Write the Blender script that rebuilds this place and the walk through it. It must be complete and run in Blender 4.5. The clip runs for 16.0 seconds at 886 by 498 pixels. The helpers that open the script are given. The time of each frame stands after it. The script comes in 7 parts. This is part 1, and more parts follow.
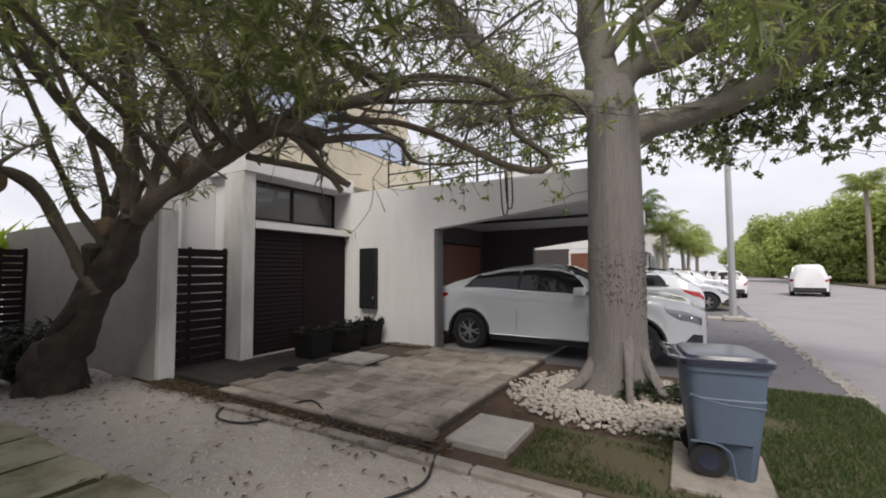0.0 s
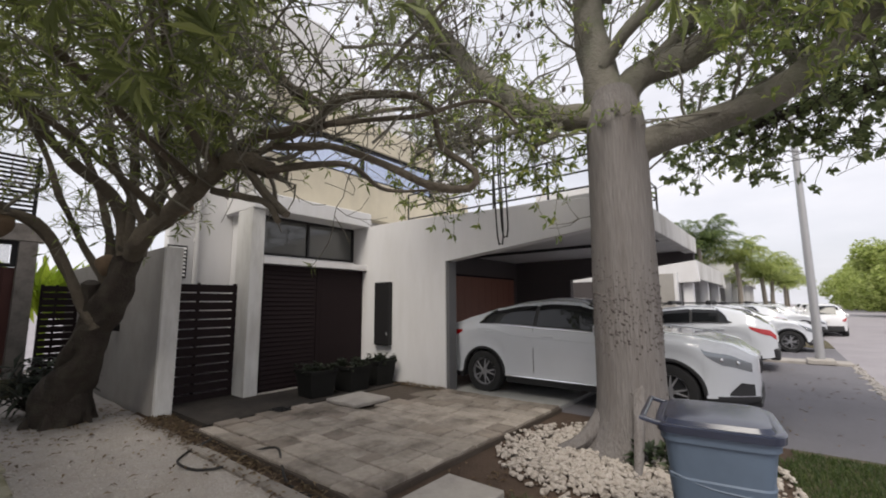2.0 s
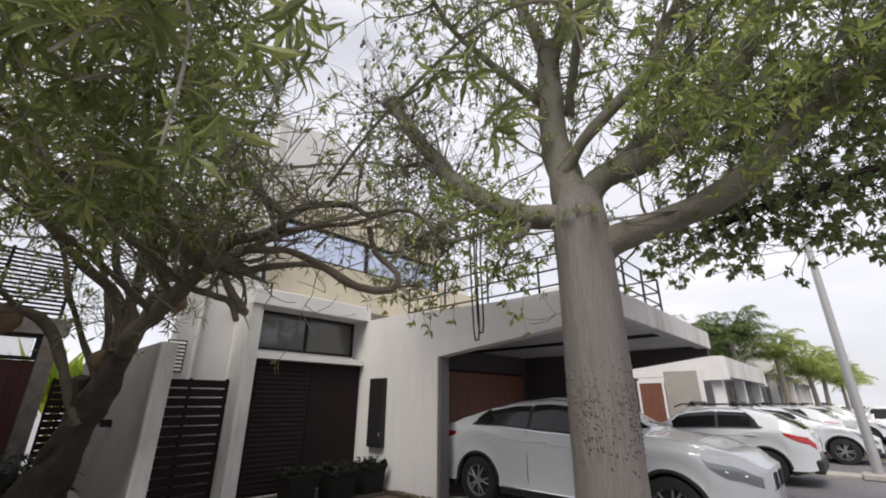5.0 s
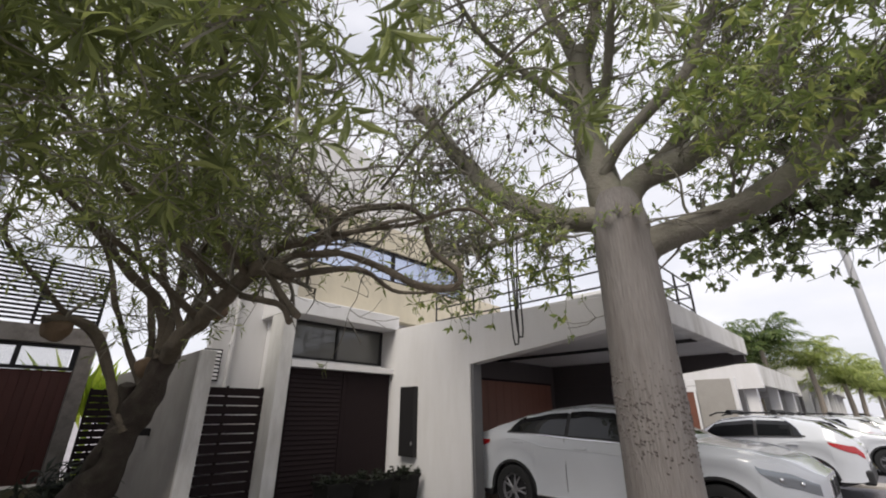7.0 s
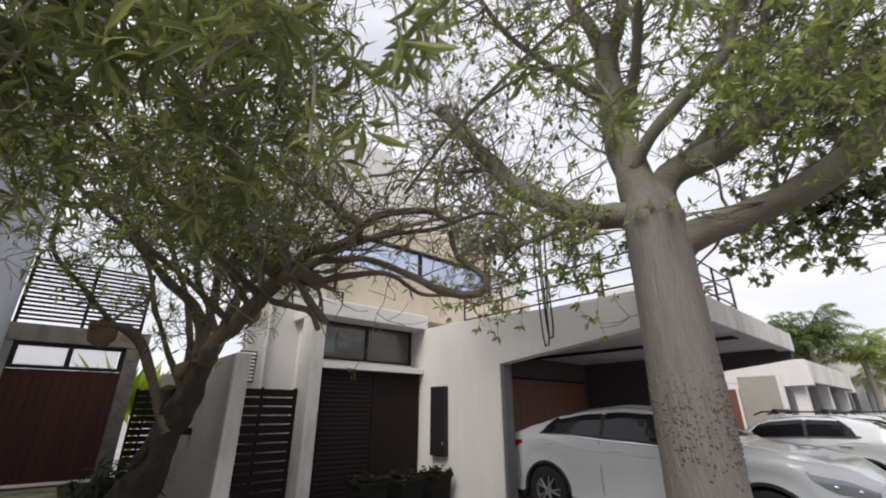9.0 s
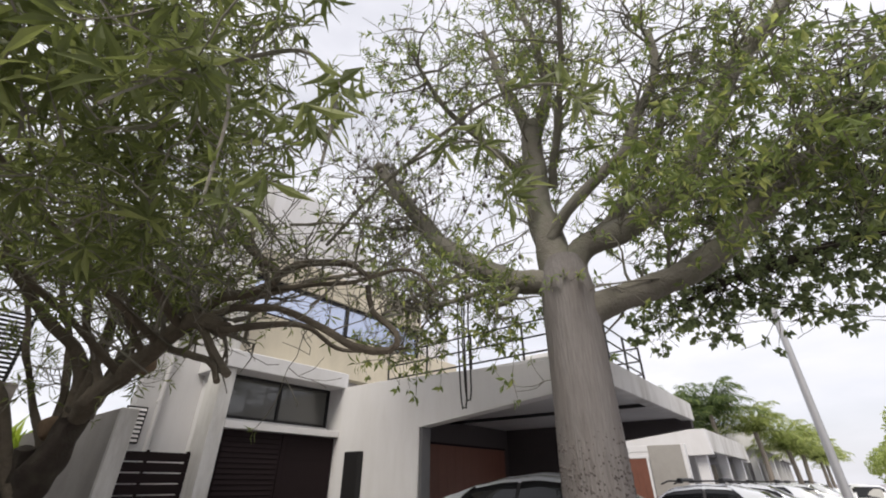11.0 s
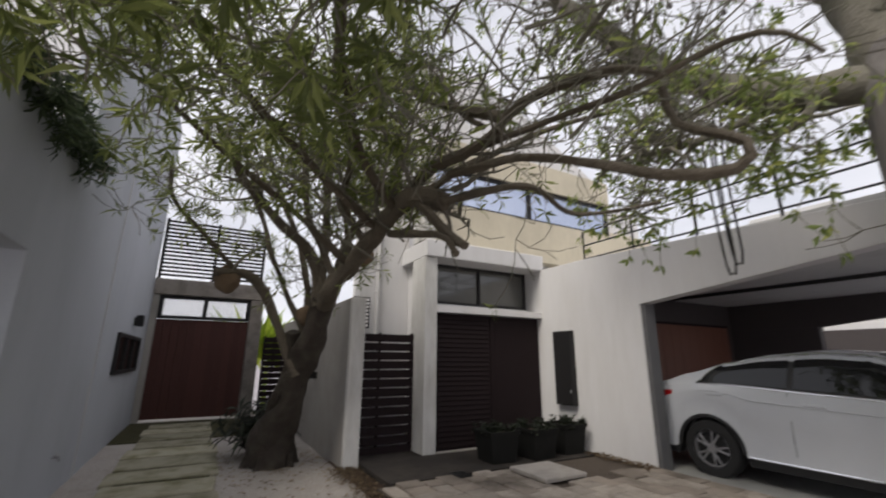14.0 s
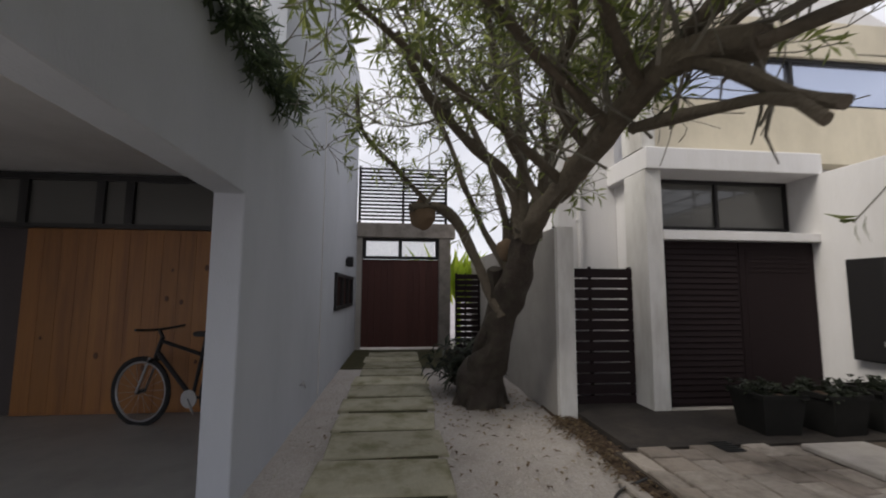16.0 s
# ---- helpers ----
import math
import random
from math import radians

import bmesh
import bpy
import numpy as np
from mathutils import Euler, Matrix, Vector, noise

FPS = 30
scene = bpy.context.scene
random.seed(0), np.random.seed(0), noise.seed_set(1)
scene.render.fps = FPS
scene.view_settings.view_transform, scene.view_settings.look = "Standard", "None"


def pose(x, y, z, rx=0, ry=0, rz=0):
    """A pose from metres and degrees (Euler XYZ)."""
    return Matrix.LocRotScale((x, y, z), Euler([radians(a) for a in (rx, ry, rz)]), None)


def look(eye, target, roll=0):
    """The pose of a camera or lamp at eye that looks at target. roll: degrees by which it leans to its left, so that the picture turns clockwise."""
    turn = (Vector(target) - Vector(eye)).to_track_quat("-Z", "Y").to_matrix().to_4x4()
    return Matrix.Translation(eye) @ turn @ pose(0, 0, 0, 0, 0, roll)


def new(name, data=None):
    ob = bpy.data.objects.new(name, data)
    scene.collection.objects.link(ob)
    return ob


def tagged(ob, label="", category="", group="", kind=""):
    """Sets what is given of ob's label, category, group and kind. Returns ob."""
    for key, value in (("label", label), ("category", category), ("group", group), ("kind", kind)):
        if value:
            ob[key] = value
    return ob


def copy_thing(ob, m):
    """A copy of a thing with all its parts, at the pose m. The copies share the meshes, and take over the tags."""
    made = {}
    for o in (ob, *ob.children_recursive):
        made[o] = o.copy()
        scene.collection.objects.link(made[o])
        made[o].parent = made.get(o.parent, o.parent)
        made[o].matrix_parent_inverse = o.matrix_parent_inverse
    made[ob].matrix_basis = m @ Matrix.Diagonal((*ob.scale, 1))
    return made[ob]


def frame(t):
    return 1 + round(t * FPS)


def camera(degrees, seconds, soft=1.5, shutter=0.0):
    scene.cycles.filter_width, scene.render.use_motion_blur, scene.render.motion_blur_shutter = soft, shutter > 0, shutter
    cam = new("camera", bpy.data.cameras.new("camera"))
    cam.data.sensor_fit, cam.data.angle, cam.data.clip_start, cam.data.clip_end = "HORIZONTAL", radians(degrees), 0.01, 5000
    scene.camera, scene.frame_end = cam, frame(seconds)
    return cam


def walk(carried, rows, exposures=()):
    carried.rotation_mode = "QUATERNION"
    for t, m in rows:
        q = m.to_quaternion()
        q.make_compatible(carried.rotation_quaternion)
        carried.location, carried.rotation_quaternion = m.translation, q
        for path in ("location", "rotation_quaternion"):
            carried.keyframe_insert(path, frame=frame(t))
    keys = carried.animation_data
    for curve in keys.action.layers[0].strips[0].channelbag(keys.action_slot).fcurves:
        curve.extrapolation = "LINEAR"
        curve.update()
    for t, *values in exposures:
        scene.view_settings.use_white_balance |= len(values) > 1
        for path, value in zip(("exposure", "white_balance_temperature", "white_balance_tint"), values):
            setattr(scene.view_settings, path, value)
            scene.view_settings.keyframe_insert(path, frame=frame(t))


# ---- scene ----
cam = camera(93.4, 16.0, soft=1.9, shutter=0.4)
PATH = [
    (0, (0.253, 0.19, 1.458), (-0.755, 1.914, 1.561), -0.3),
    (0.5, (0.434, 0.504, 1.463), (-0.606, 2.209, 1.581), -0.3),
    (1, (0.539, 0.786, 1.477), (-0.572, 2.44, 1.651), -0.3),
    (1.5, (0.632, 0.959, 1.495), (-0.531, 2.569, 1.725), -0.4),
    (2, (0.804, 1.079, 1.472), (-0.442, 2.621, 1.736), -0.4),
    (2.5, (0.962, 1.221, 1.462), (-0.353, 2.695, 1.775), -0.3),
    (3, (1.067, 1.354, 1.492), (-0.237, 2.804, 1.937), -0.3),
    (3.5, (1.157, 1.422, 1.486), (-0.131, 2.856, 2.022), -0.2),
    (4, (1.291, 1.463, 1.492), (0.002, 2.878, 2.073), -0.2),
    (4.5, (1.393, 1.455, 1.51), (0.114, 2.85, 2.156), -0.1),
    (7, (1.162, 1.213, 1.408), (-0.151, 2.529, 2.147), 0.1),
    (7.5, (1.01, 1.211, 1.417), (-0.424, 2.473, 2.01), -0.1),
    (8, (1.002, 1.208, 1.466), (-0.461, 2.44, 2.051), -0.1),
    (8.5, (1.053, 1.226, 1.486), (-0.389, 2.444, 2.147), 0.1),
    (9, (1.153, 1.244, 1.483), (-0.254, 2.469, 2.205), 0.1),
    (9.5, (1.289, 1.278, 1.475), (-0.022, 2.542, 2.301), -0.1),
    (10, (1.304, 1.289, 1.457), (0.097, 2.58, 2.394), -0.2),
    (12.5, (0.964, 1.454, 1.454), (-0.103, 2.837, 2.427), 1.1),
    (13, (0.682, 1.539, 1.433), (-0.572, 2.849, 2.275), 0.6),
    (13.5, (0.341, 1.404, 1.454), (-1.154, 2.564, 2.103), 0.5),
    (14, (0.139, 1.358, 1.438), (-1.554, 2.293, 1.946), 0.4),
    (14.5, (-0.15, 1.379, 1.479), (-1.983, 2.08, 1.867), 0.3),
    (15, (-0.4, 1.317, 1.481), (-2.321, 1.787, 1.777), 0.3),
    (15.5, (-0.651, 1.261, 1.484), (-2.606, 1.583, 1.757), 0.2),
    (16, (-0.937, 1.234, 1.501), (-2.917, 1.437, 1.702), 0.3),
]
EXPOSURES = [(0.0, 0.06, 6680, 10), (12.5, 0.14, 6680, 10), (14.0, 0.03, 6680, 10), (15.2, 0.0, 6680, 10), (16.0, 0.0, 6680, 10)]
walk(cam, [(t, look(eye, target, roll)) for t, eye, target, roll in PATH], EXPOSURES)

# ---- light: bright overcast sky, soft sun behind the houses ----
SUN_EL, SUN_AZ = 52.0, 155.0
world = bpy.data.worlds.new("sky_world")
scene.world = world
world.use_nodes = True
wn, wl = world.node_tree.nodes, world.node_tree.links
bg = wn["Background"]
sky = wn.new("ShaderNodeTexSky")
sky.sky_type = "NISHITA"
sky.sun_disc = False
sky.sun_elevation, sky.sun_rotation = radians(SUN_EL), radians(SUN_AZ)
sky.dust_density, sky.air_density = 3.0, 1.0
cloud_co = wn.new("ShaderNodeTexCoord")
cloud_map = wn.new("ShaderNodeMapping")
cloud_map.inputs["Scale"].default_value = (1.0, 1.0, 2.6)
cloud = wn.new("ShaderNodeTexNoise")
cloud.inputs["Scale"].default_value, cloud.inputs["Detail"].default_value = 2.2, 6
cloud_ramp = wn.new("ShaderNodeValToRGB")
cloud_ramp.color_ramp.elements[0].position, cloud_ramp.color_ramp.elements[1].position = 0.30, 0.62
cloud_ramp.color_ramp.elements[0].color = (0.66, 0.66, 0.66, 1)
cloud_mix = wn.new("ShaderNodeMixRGB")
cloud_mix.inputs[2].default_value = (9.3, 9.4, 10.3, 1)
wl.new(cloud_co.outputs["Generated"], cloud_map.inputs["Vector"])
wl.new(cloud_map.outputs[0], cloud.inputs["Vector"])
wl.new(cloud.outputs["Fac"], cloud_ramp.inputs["Fac"])
wl.new(cloud_ramp.outputs["Color"], cloud_mix.inputs[0])
wl.new(sky.outputs[0], cloud_mix.inputs[1])
wl.new(cloud_mix.outputs[0], bg.inputs["Color"])
bg.inputs["Strength"].default_value = 0.10

sun_data = bpy.data.lights.new("sun", "SUN")
sun_data.energy, sun_data.angle, sun_data.color = 2.8, radians(28), (1.0, 0.95, 0.87)
sun = new("sun", sun_data)
sun.matrix_world = look((0, 0, 40), (-13.0, 28.0, 0))


# ---- materials ----
def material(name, color, rough=0.8, metal=0.0, grain=0.0, grain_scale=40.0, stain=0.0, stain_scale=1.2, bump=0.0,
             bump_scale=60.0, spec=0.5, per_piece=0.0, stretch=(1, 1, 1), stain_color=None, coat=0.0, translucent=0.0):
    """A principled material with grain and stains at two scales, laid in world metres."""
    m = bpy.data.materials.new(name)
    m.use_nodes = True
    n, l = m.node_tree.nodes, m.node_tree.links
    b = n["Principled BSDF"]
    b.inputs["Base Color"].default_value = (*color, 1)
    b.inputs["Roughness"].default_value = rough
    b.inputs["Metallic"].default_value = metal
    b.inputs["Specular IOR Level"].default_value = spec
    b.inputs["Coat Weight"].default_value = coat
    geo = n.new("ShaderNodeNewGeometry")
    mp = n.new("ShaderNodeMapping")
    mp.inputs["Scale"].default_value = stretch
    l.new(geo.outputs["Position"], mp.inputs["Vector"])
    out = None

    def mixed(old, fac_socket, amount, dark):
        mix = n.new("ShaderNodeMixRGB")
        mul = n.new("ShaderNodeMath")
        mul.operation = "MULTIPLY"
        mul.inputs[1].default_value = amount
        l.new(fac_socket, mul.inputs[0])
        l.new(mul.outputs[0], mix.inputs[0])
        if old is None:
            mix.inputs[1].default_value = (*color, 1)
        else:
            l.new(old, mix.inputs[1])
        mix.inputs[2].default_value = (*dark, 1)
        return mix.outputs[0]

    if grain:
        t = n.new("ShaderNodeTexNoise")
        t.inputs["Scale"].default_value, t.inputs["Detail"].default_value = grain_scale, 5
        l.new(mp.outputs[0], t.inputs["Vector"])
        out = mixed(out, t.outputs["Fac"], grain, tuple(c * 0.35 for c in color))
    if stain:
        t = n.new("ShaderNodeTexNoise")
        t.inputs["Scale"].default_value, t.inputs["Detail"].default_value = stain_scale, 7
        t.inputs["Roughness"].default_value = 0.65
        l.new(mp.outputs[0], t.inputs["Vector"])
        r = n.new("ShaderNodeValToRGB")
        r.color_ramp.elements[0].position, r.color_ramp.elements[1].position = 0.45, 0.72
        l.new(t.outputs["Fac"], r.inputs["Fac"])
        out = mixed(out, r.outputs["Color"], stain, stain_color or tuple(c * 0.4 for c in color))
    if per_piece:
        info = n.new("ShaderNodeObjectInfo")
        hsv = n.new("ShaderNodeHueSaturation")
        ma = n.new("ShaderNodeMapRange")
        ma.inputs["To Min"].default_value, ma.inputs["To Max"].default_value = 1 - per_piece, 1 + per_piece
        l.new(info.outputs["Random"], ma.inputs["Value"])
        l.new(ma.outputs[0], hsv.inputs["Value"])
        if out is None:
            hsv.inputs["Color"].default_value = (*color, 1)
        else:
            l.new(out, hsv.inputs["Color"])
        out = hsv.outputs[0]
    if out is not None:
        l.new(out, b.inputs["Base Color"])
    if bump:
        t = n.new("ShaderNodeTexNoise")
        t.inputs["Scale"].default_value, t.inputs["Detail"].default_value = bump_scale, 6
        l.new(mp.outputs[0], t.inputs["Vector"])
        bp = n.new("ShaderNodeBump")
        bp.inputs["Strength"].default_value, bp.inputs["Distance"].default_value = bump, 0.02
        l.new(t.outputs["Fac"], bp.inputs["Height"])
        l.new(bp.outputs[0], b.inputs["Normal"])
    return m


def leaf_material(name, color, back, vary=0.35):
    m = bpy.data.materials.new(name)
    m.use_nodes = True
    n, l = m.node_tree.nodes, m.node_tree.links
    b = n["Principled BSDF"]
    geo = n.new("ShaderNodeNewGeometry")
    ramp = n.new("ShaderNodeValToRGB")
    e = ramp.color_ramp.elements
    e[0].color = (*[c * (1 - vary) for c in color], 1)
    e[1].color = (*back, 1)
    mid = e.new(0.6)
    mid.color = (*color, 1)
    l.new(geo.outputs["Random Per Island"], ramp.inputs["Fac"])
    l.new(ramp.outputs["Color"], b.inputs["Base Color"])
    b.inputs["Roughness"].default_value = 0.45
    tr = n.new("ShaderNodeBsdfTranslucent")
    l.new(ramp.outputs["Color"], tr.inputs["Color"])
    mix = n.new("ShaderNodeMixShader")
    mix.inputs[0].default_value = 0.58
    l.new(b.outputs[0], mix.inputs[1])
    l.new(tr.outputs[0], mix.inputs[2])
    l.new(mix.outputs[0], n["Material Output"].inputs["Surface"])
    return m


def glass_material(name, color, rough=0.03, clear=0.0):
    m = material(name, color, rough=rough, spec=0.8)
    if clear:
        n, l = m.node_tree.nodes, m.node_tree.links
        t = n.new("ShaderNodeBsdfTransparent")
        mix = n.new("ShaderNodeMixShader")
        mix.inputs[0].default_value = clear
        l.new(n["Principled BSDF"].outputs[0], mix.inputs[1])
        l.new(t.outputs[0], mix.inputs[2])
        l.new(mix.outputs[0], n["Material Output"].inputs["Surface"])
    return m


WHITE = material("white_stucco", (0.70, 0.69, 0.695), 0.9, grain=0.10, grain_scale=9, stain=0.34, stain_scale=1.9, bump=0.25, bump_scale=55, stretch=(1, 1, 0.22), stain_color=(0.50, 0.48, 0.455))
WHITE_DIRTY = material("stained_stucco", (0.66, 0.65, 0.63), 0.9, grain=0.12, grain_scale=7, stain=0.75, stain_scale=2.4, bump=0.3, bump_scale=45, stretch=(1, 1, 0.25), stain_color=(0.34, 0.32, 0.29))
# weathered plaster whose grey also carries the shade on long wall faces
GARDEN = material("weathered_shaded_plaster", (0.36, 0.34, 0.315), 0.95, grain=0.2, grain_scale=7, stain=0.6, stain_scale=0.9, bump=0.35, bump_scale=45, stain_color=(0.22, 0.20, 0.18))
KERB = material("dirty_kerb_concrete", (0.29, 0.26, 0.23), 0.95, grain=0.4, grain_scale=20, stain=0.8, stain_scale=3.0, bump=0.5, bump_scale=40, per_piece=0.15, stain_color=(0.10, 0.085, 0.07))
GREY_WALL = material("grey_painted_stucco", (0.42, 0.44, 0.48), 0.9, grain=0.08, grain_scale=8, stain=0.2, stain_scale=0.7, bump=0.2, bump_scale=60, stretch=(1, 1, 0.4))
BEIGE = material("beige_stucco", (0.62, 0.56, 0.44), 0.9, grain=0.10, grain_scale=6, stain=0.35, stain_scale=1.0, bump=0.2, bump_scale=50, stretch=(1, 1, 0.5))
SLAB_GREY = material("grey_concrete_soffit", (0.62, 0.61, 0.60), 0.9, grain=0.15, grain_scale=5, stain=0.3, stain_scale=0.8, bump=0.15)
DARK_WALL = material("dark_wall_tone", (0.065, 0.055, 0.055), 0.8, grain=0.2, grain_scale=8, stain=0.2)
DOOR_DARK = material("dark_brown_slats", (0.021, 0.014, 0.015), 0.7, spec=0.12, grain=0.3, grain_scale=30, stretch=(1, 0.2, 1), bump=0.1)
FRAME_DARK = material("black_aluminium", (0.02, 0.019, 0.02), 0.55, spec=0.25, grain=0.2)
IRON = material("black_iron", (0.02, 0.02, 0.02), 0.5, grain=0.3, grain_scale=60)
WOOD_RED = material("red_brown_wood", (0.20, 0.078, 0.05), 0.55, grain=0.5, grain_scale=14, stretch=(1, 6, 0.5), stain=0.3, stain_scale=2)
WOOD_PINE = material("varnished_pine", (0.30, 0.128, 0.034), 0.5, grain=0.45, grain_scale=10, stretch=(1, 7, 0.4), stain=0.6, stain_scale=1.1, per_piece=0.13, bump=0.05, stain_color=(0.10, 0.034, 0.016))
WOOD_DOOR = material("mahogany_door", (0.085, 0.032, 0.026), 0.6, spec=0.3, grain=0.4, grain_scale=12, stretch=(1, 6, 0.4), per_piece=0.12)
KNOT = material("wood_knot", (0.10, 0.04, 0.015), 0.6, grain=0.3)
GRAVEL = material("pale_crushed_gravel", (0.53, 0.485, 0.445), 0.95, grain=0.8, grain_scale=45, stain=0.6, stain_scale=2.4, bump=0.9, bump_scale=70, stain_color=(0.30, 0.26, 0.22))
PEBBLE_FINE = material("fine_gravel_chips", (0.52, 0.48, 0.43), 0.9, grain=0.4, grain_scale=20, stain=0.4, stain_scale=9)
PAVER = material("worn_limestone_paver", (0.42, 0.37, 0.32), 0.95, spec=0.25, grain=0.6, grain_scale=22, stain=0.85, stain_scale=2.3, bump=0.45, bump_scale=40, per_piece=0.15, stain_color=(0.10, 0.083, 0.07))
JOINT = material("dark_soil_joint", (0.11, 0.09, 0.075), 1.0, spec=0.15, grain=0.5, grain_scale=30, bump=0.8, bump_scale=60)
JAMB = material("grey_steel_jamb", (0.13, 0.13, 0.135), 0.6, grain=0.2, stain=0.3, stain_scale=2)
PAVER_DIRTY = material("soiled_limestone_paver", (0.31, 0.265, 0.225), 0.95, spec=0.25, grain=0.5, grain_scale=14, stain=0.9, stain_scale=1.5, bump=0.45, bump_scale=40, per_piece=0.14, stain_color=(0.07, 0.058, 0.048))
SOIL = material("brown_soil", (0.12, 0.085, 0.065), 1.0, spec=0.15, grain=0.6, grain_scale=35, stain=0.5, stain_scale=3, bump=1.0, bump_scale=50)
CONCRETE = material("weathered_concrete", (0.40, 0.37, 0.34), 0.9, grain=0.3, grain_scale=18, stain=0.6, stain_scale=2.5, bump=0.35, bump_scale=35)
STEP_STONE = material("mossy_step_slab", (0.36, 0.335, 0.25), 0.95, spec=0.25, grain=0.35, grain_scale=16, stain=0.9, stain_scale=2.6, bump=0.6, bump_scale=30, per_piece=0.2, stain_color=(0.12, 0.115, 0.05))
FLOOR_GREY = material("smooth_grey_cement", (0.36, 0.36, 0.35), 0.5, grain=0.2, grain_scale=4, stain=0.4, stain_scale=1.0)
ASPHALT = material("pale_asphalt", (0.36, 0.335, 0.355), 0.9, grain=0.5, grain_scale=60, stain=0.35, stain_scale=0.5, bump=0.4, bump_scale=120)
ASPHALT_DARK = material("patched_asphalt_drive", (0.185, 0.178, 0.195), 0.9, grain=0.5, grain_scale=50, stain=0.3, stain_scale=0.9, bump=0.4, bump_scale=90)
GRASS_SOIL = material("grassy_soil", (0.115, 0.10, 0.055), 1.0, grain=0.6, grain_scale=30, stain=0.7, stain_scale=2.5, bump=0.8, bump_scale=60, stain_color=(0.085, 0.064, 0.046))
GRASS = leaf_material("grass_blades", (0.08, 0.125, 0.038), (0.16, 0.19, 0.065))
BARK = material("grey_bark", (0.27, 0.248, 0.238), 0.95, grain=0.95, grain_scale=62, stain=0.6, stain_scale=7, bump=1.0, bump_scale=60, stretch=(1, 1, 0.07), stain_color=(0.12, 0.10, 0.09))
BARK_LIMB = material("grey_limb_bark", (0.215, 0.198, 0.165), 0.95, grain=0.55, grain_scale=20, stain=0.65, stain_scale=4, bump=0.8, bump_scale=35, stain_color=(0.12, 0.13, 0.085))
BARK_DARK = material("dark_rough_bark", (0.064, 0.052, 0.044), 0.95, spec=0.25, grain=0.65, grain_scale=24, stain=0.5, stain_scale=6, bump=1.0, bump_scale=34, stain_color=(0.10, 0.095, 0.07))
BARK_MID = material("grey_brown_limb_bark", (0.155, 0.13, 0.10), 0.95, spec=0.3, grain=0.6, grain_scale=20, stain=0.5, stain_scale=4, bump=1.0, bump_scale=30, stain_color=(0.055, 0.05, 0.036))
MOSS = material("mossy_joint_soil", (0.075, 0.07, 0.038), 1.0, spec=0.15, grain=0.5, grain_scale=25, stain=0.5, stain_scale=4, bump=0.8, bump_scale=50)
SPIKE = material("bark_spines", (0.115, 0.098, 0.092), 0.9, grain=0.3)
LEAF_A = leaf_material("narrow_leaf", (0.17, 0.205, 0.065), (0.36, 0.40, 0.14))
LEAF_B = leaf_material("palmate_leaf", (0.20, 0.26, 0.075), (0.42, 0.45, 0.14))
LEAF_C = leaf_material("dark_round_leaf", (0.19, 0.24, 0.105), (0.32, 0.37, 0.16))
LEAF_D = leaf_material("dull_creeper_leaf", (0.06, 0.085, 0.045), (0.12, 0.155, 0.075))
# sunlight is put into this colour, paler than real foliage
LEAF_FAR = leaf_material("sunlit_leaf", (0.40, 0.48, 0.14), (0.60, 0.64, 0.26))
LEAF_POT = leaf_material("dark_rosette_leaf", (0.035, 0.042, 0.03), (0.07, 0.085, 0.055))
LEAF_YEL = leaf_material("yellow_green_leaf", (0.42, 0.55, 0.06), (0.60, 0.68, 0.10))
PALM_LEAF = leaf_material("palm_frond", (0.36, 0.43, 0.14), (0.58, 0.61, 0.24))
PALM_TRUNK = material("palm_trunk", (0.30, 0.26, 0.22), 0.95, grain=0.4, grain_scale=20, bump=0.6)
DEAD_LEAF = leaf_material("dead_leaf", (0.16, 0.11, 0.065), (0.30, 0.23, 0.14))
STONE_WHITE = material("white_pebble", (0.50, 0.45, 0.40), 0.9, grain=0.45, grain_scale=25, stain=0.6, stain_scale=13, bump=0.4, bump_scale=60, stain_color=(0.20, 0.16, 0.13))
PAINT_WHITE = material("white_car_paint", (0.56, 0.58, 0.62), 0.25, spec=0.5, coat=0.8, stain=0.06, stain_scale=2)
PAINT_VAN = material("white_van_paint", (0.72, 0.72, 0.74), 0.35, coat=0.5)
PAINT_RED = material("red_car_paint", (0.35, 0.02, 0.02), 0.3, coat=0.8)
CLADDING = material("black_plastic", (0.02, 0.02, 0.022), 0.6, grain=0.2)
CAR_GLASS = glass_material("tinted_car_glass", (0.010, 0.011, 0.012), 0.02)
CAR_GLASS.node_tree.nodes["Principled BSDF"].inputs["Specular IOR Level"].default_value = 0.42
TYRE = material("tyre_rubber", (0.014, 0.014, 0.015), 0.85, grain=0.2)
ALLOY = material("silver_alloy", (0.34, 0.34, 0.36), 0.35, metal=0.6)
CHROME = material("chrome", (0.75, 0.75, 0.77), 0.12, metal=1.0)
LAMP_RED = material("red_lamp_lens", (0.35, 0.01, 0.012), 0.15, coat=0.6)
LAMP_CLEAR = material("clear_lamp_lens", (0.20, 0.22, 0.24), 0.08, metal=0.5, coat=1.0)
BIN_BLUE = material("blue_grey_plastic", (0.095, 0.13, 0.185), 0.55, grain=0.15, grain_scale=20, stain=0.25, stain_scale=3)
BIN_LID = material("navy_plastic_lid", (0.028, 0.034, 0.06), 0.22, grain=0.15, grain_scale=20, stain=0.2, stain_scale=4)
POT_DARK = material("dark_glazed_planter", (0.015, 0.015, 0.014), 0.75, spec=0.2, grain=0.3, grain_scale=15, stain=0.4, stain_scale=5)
POT_TERRA = material("terracotta_pot", (0.17, 0.075, 0.05), 0.85, grain=0.3, grain_scale=15, stain=0.4, stain_scale=4)
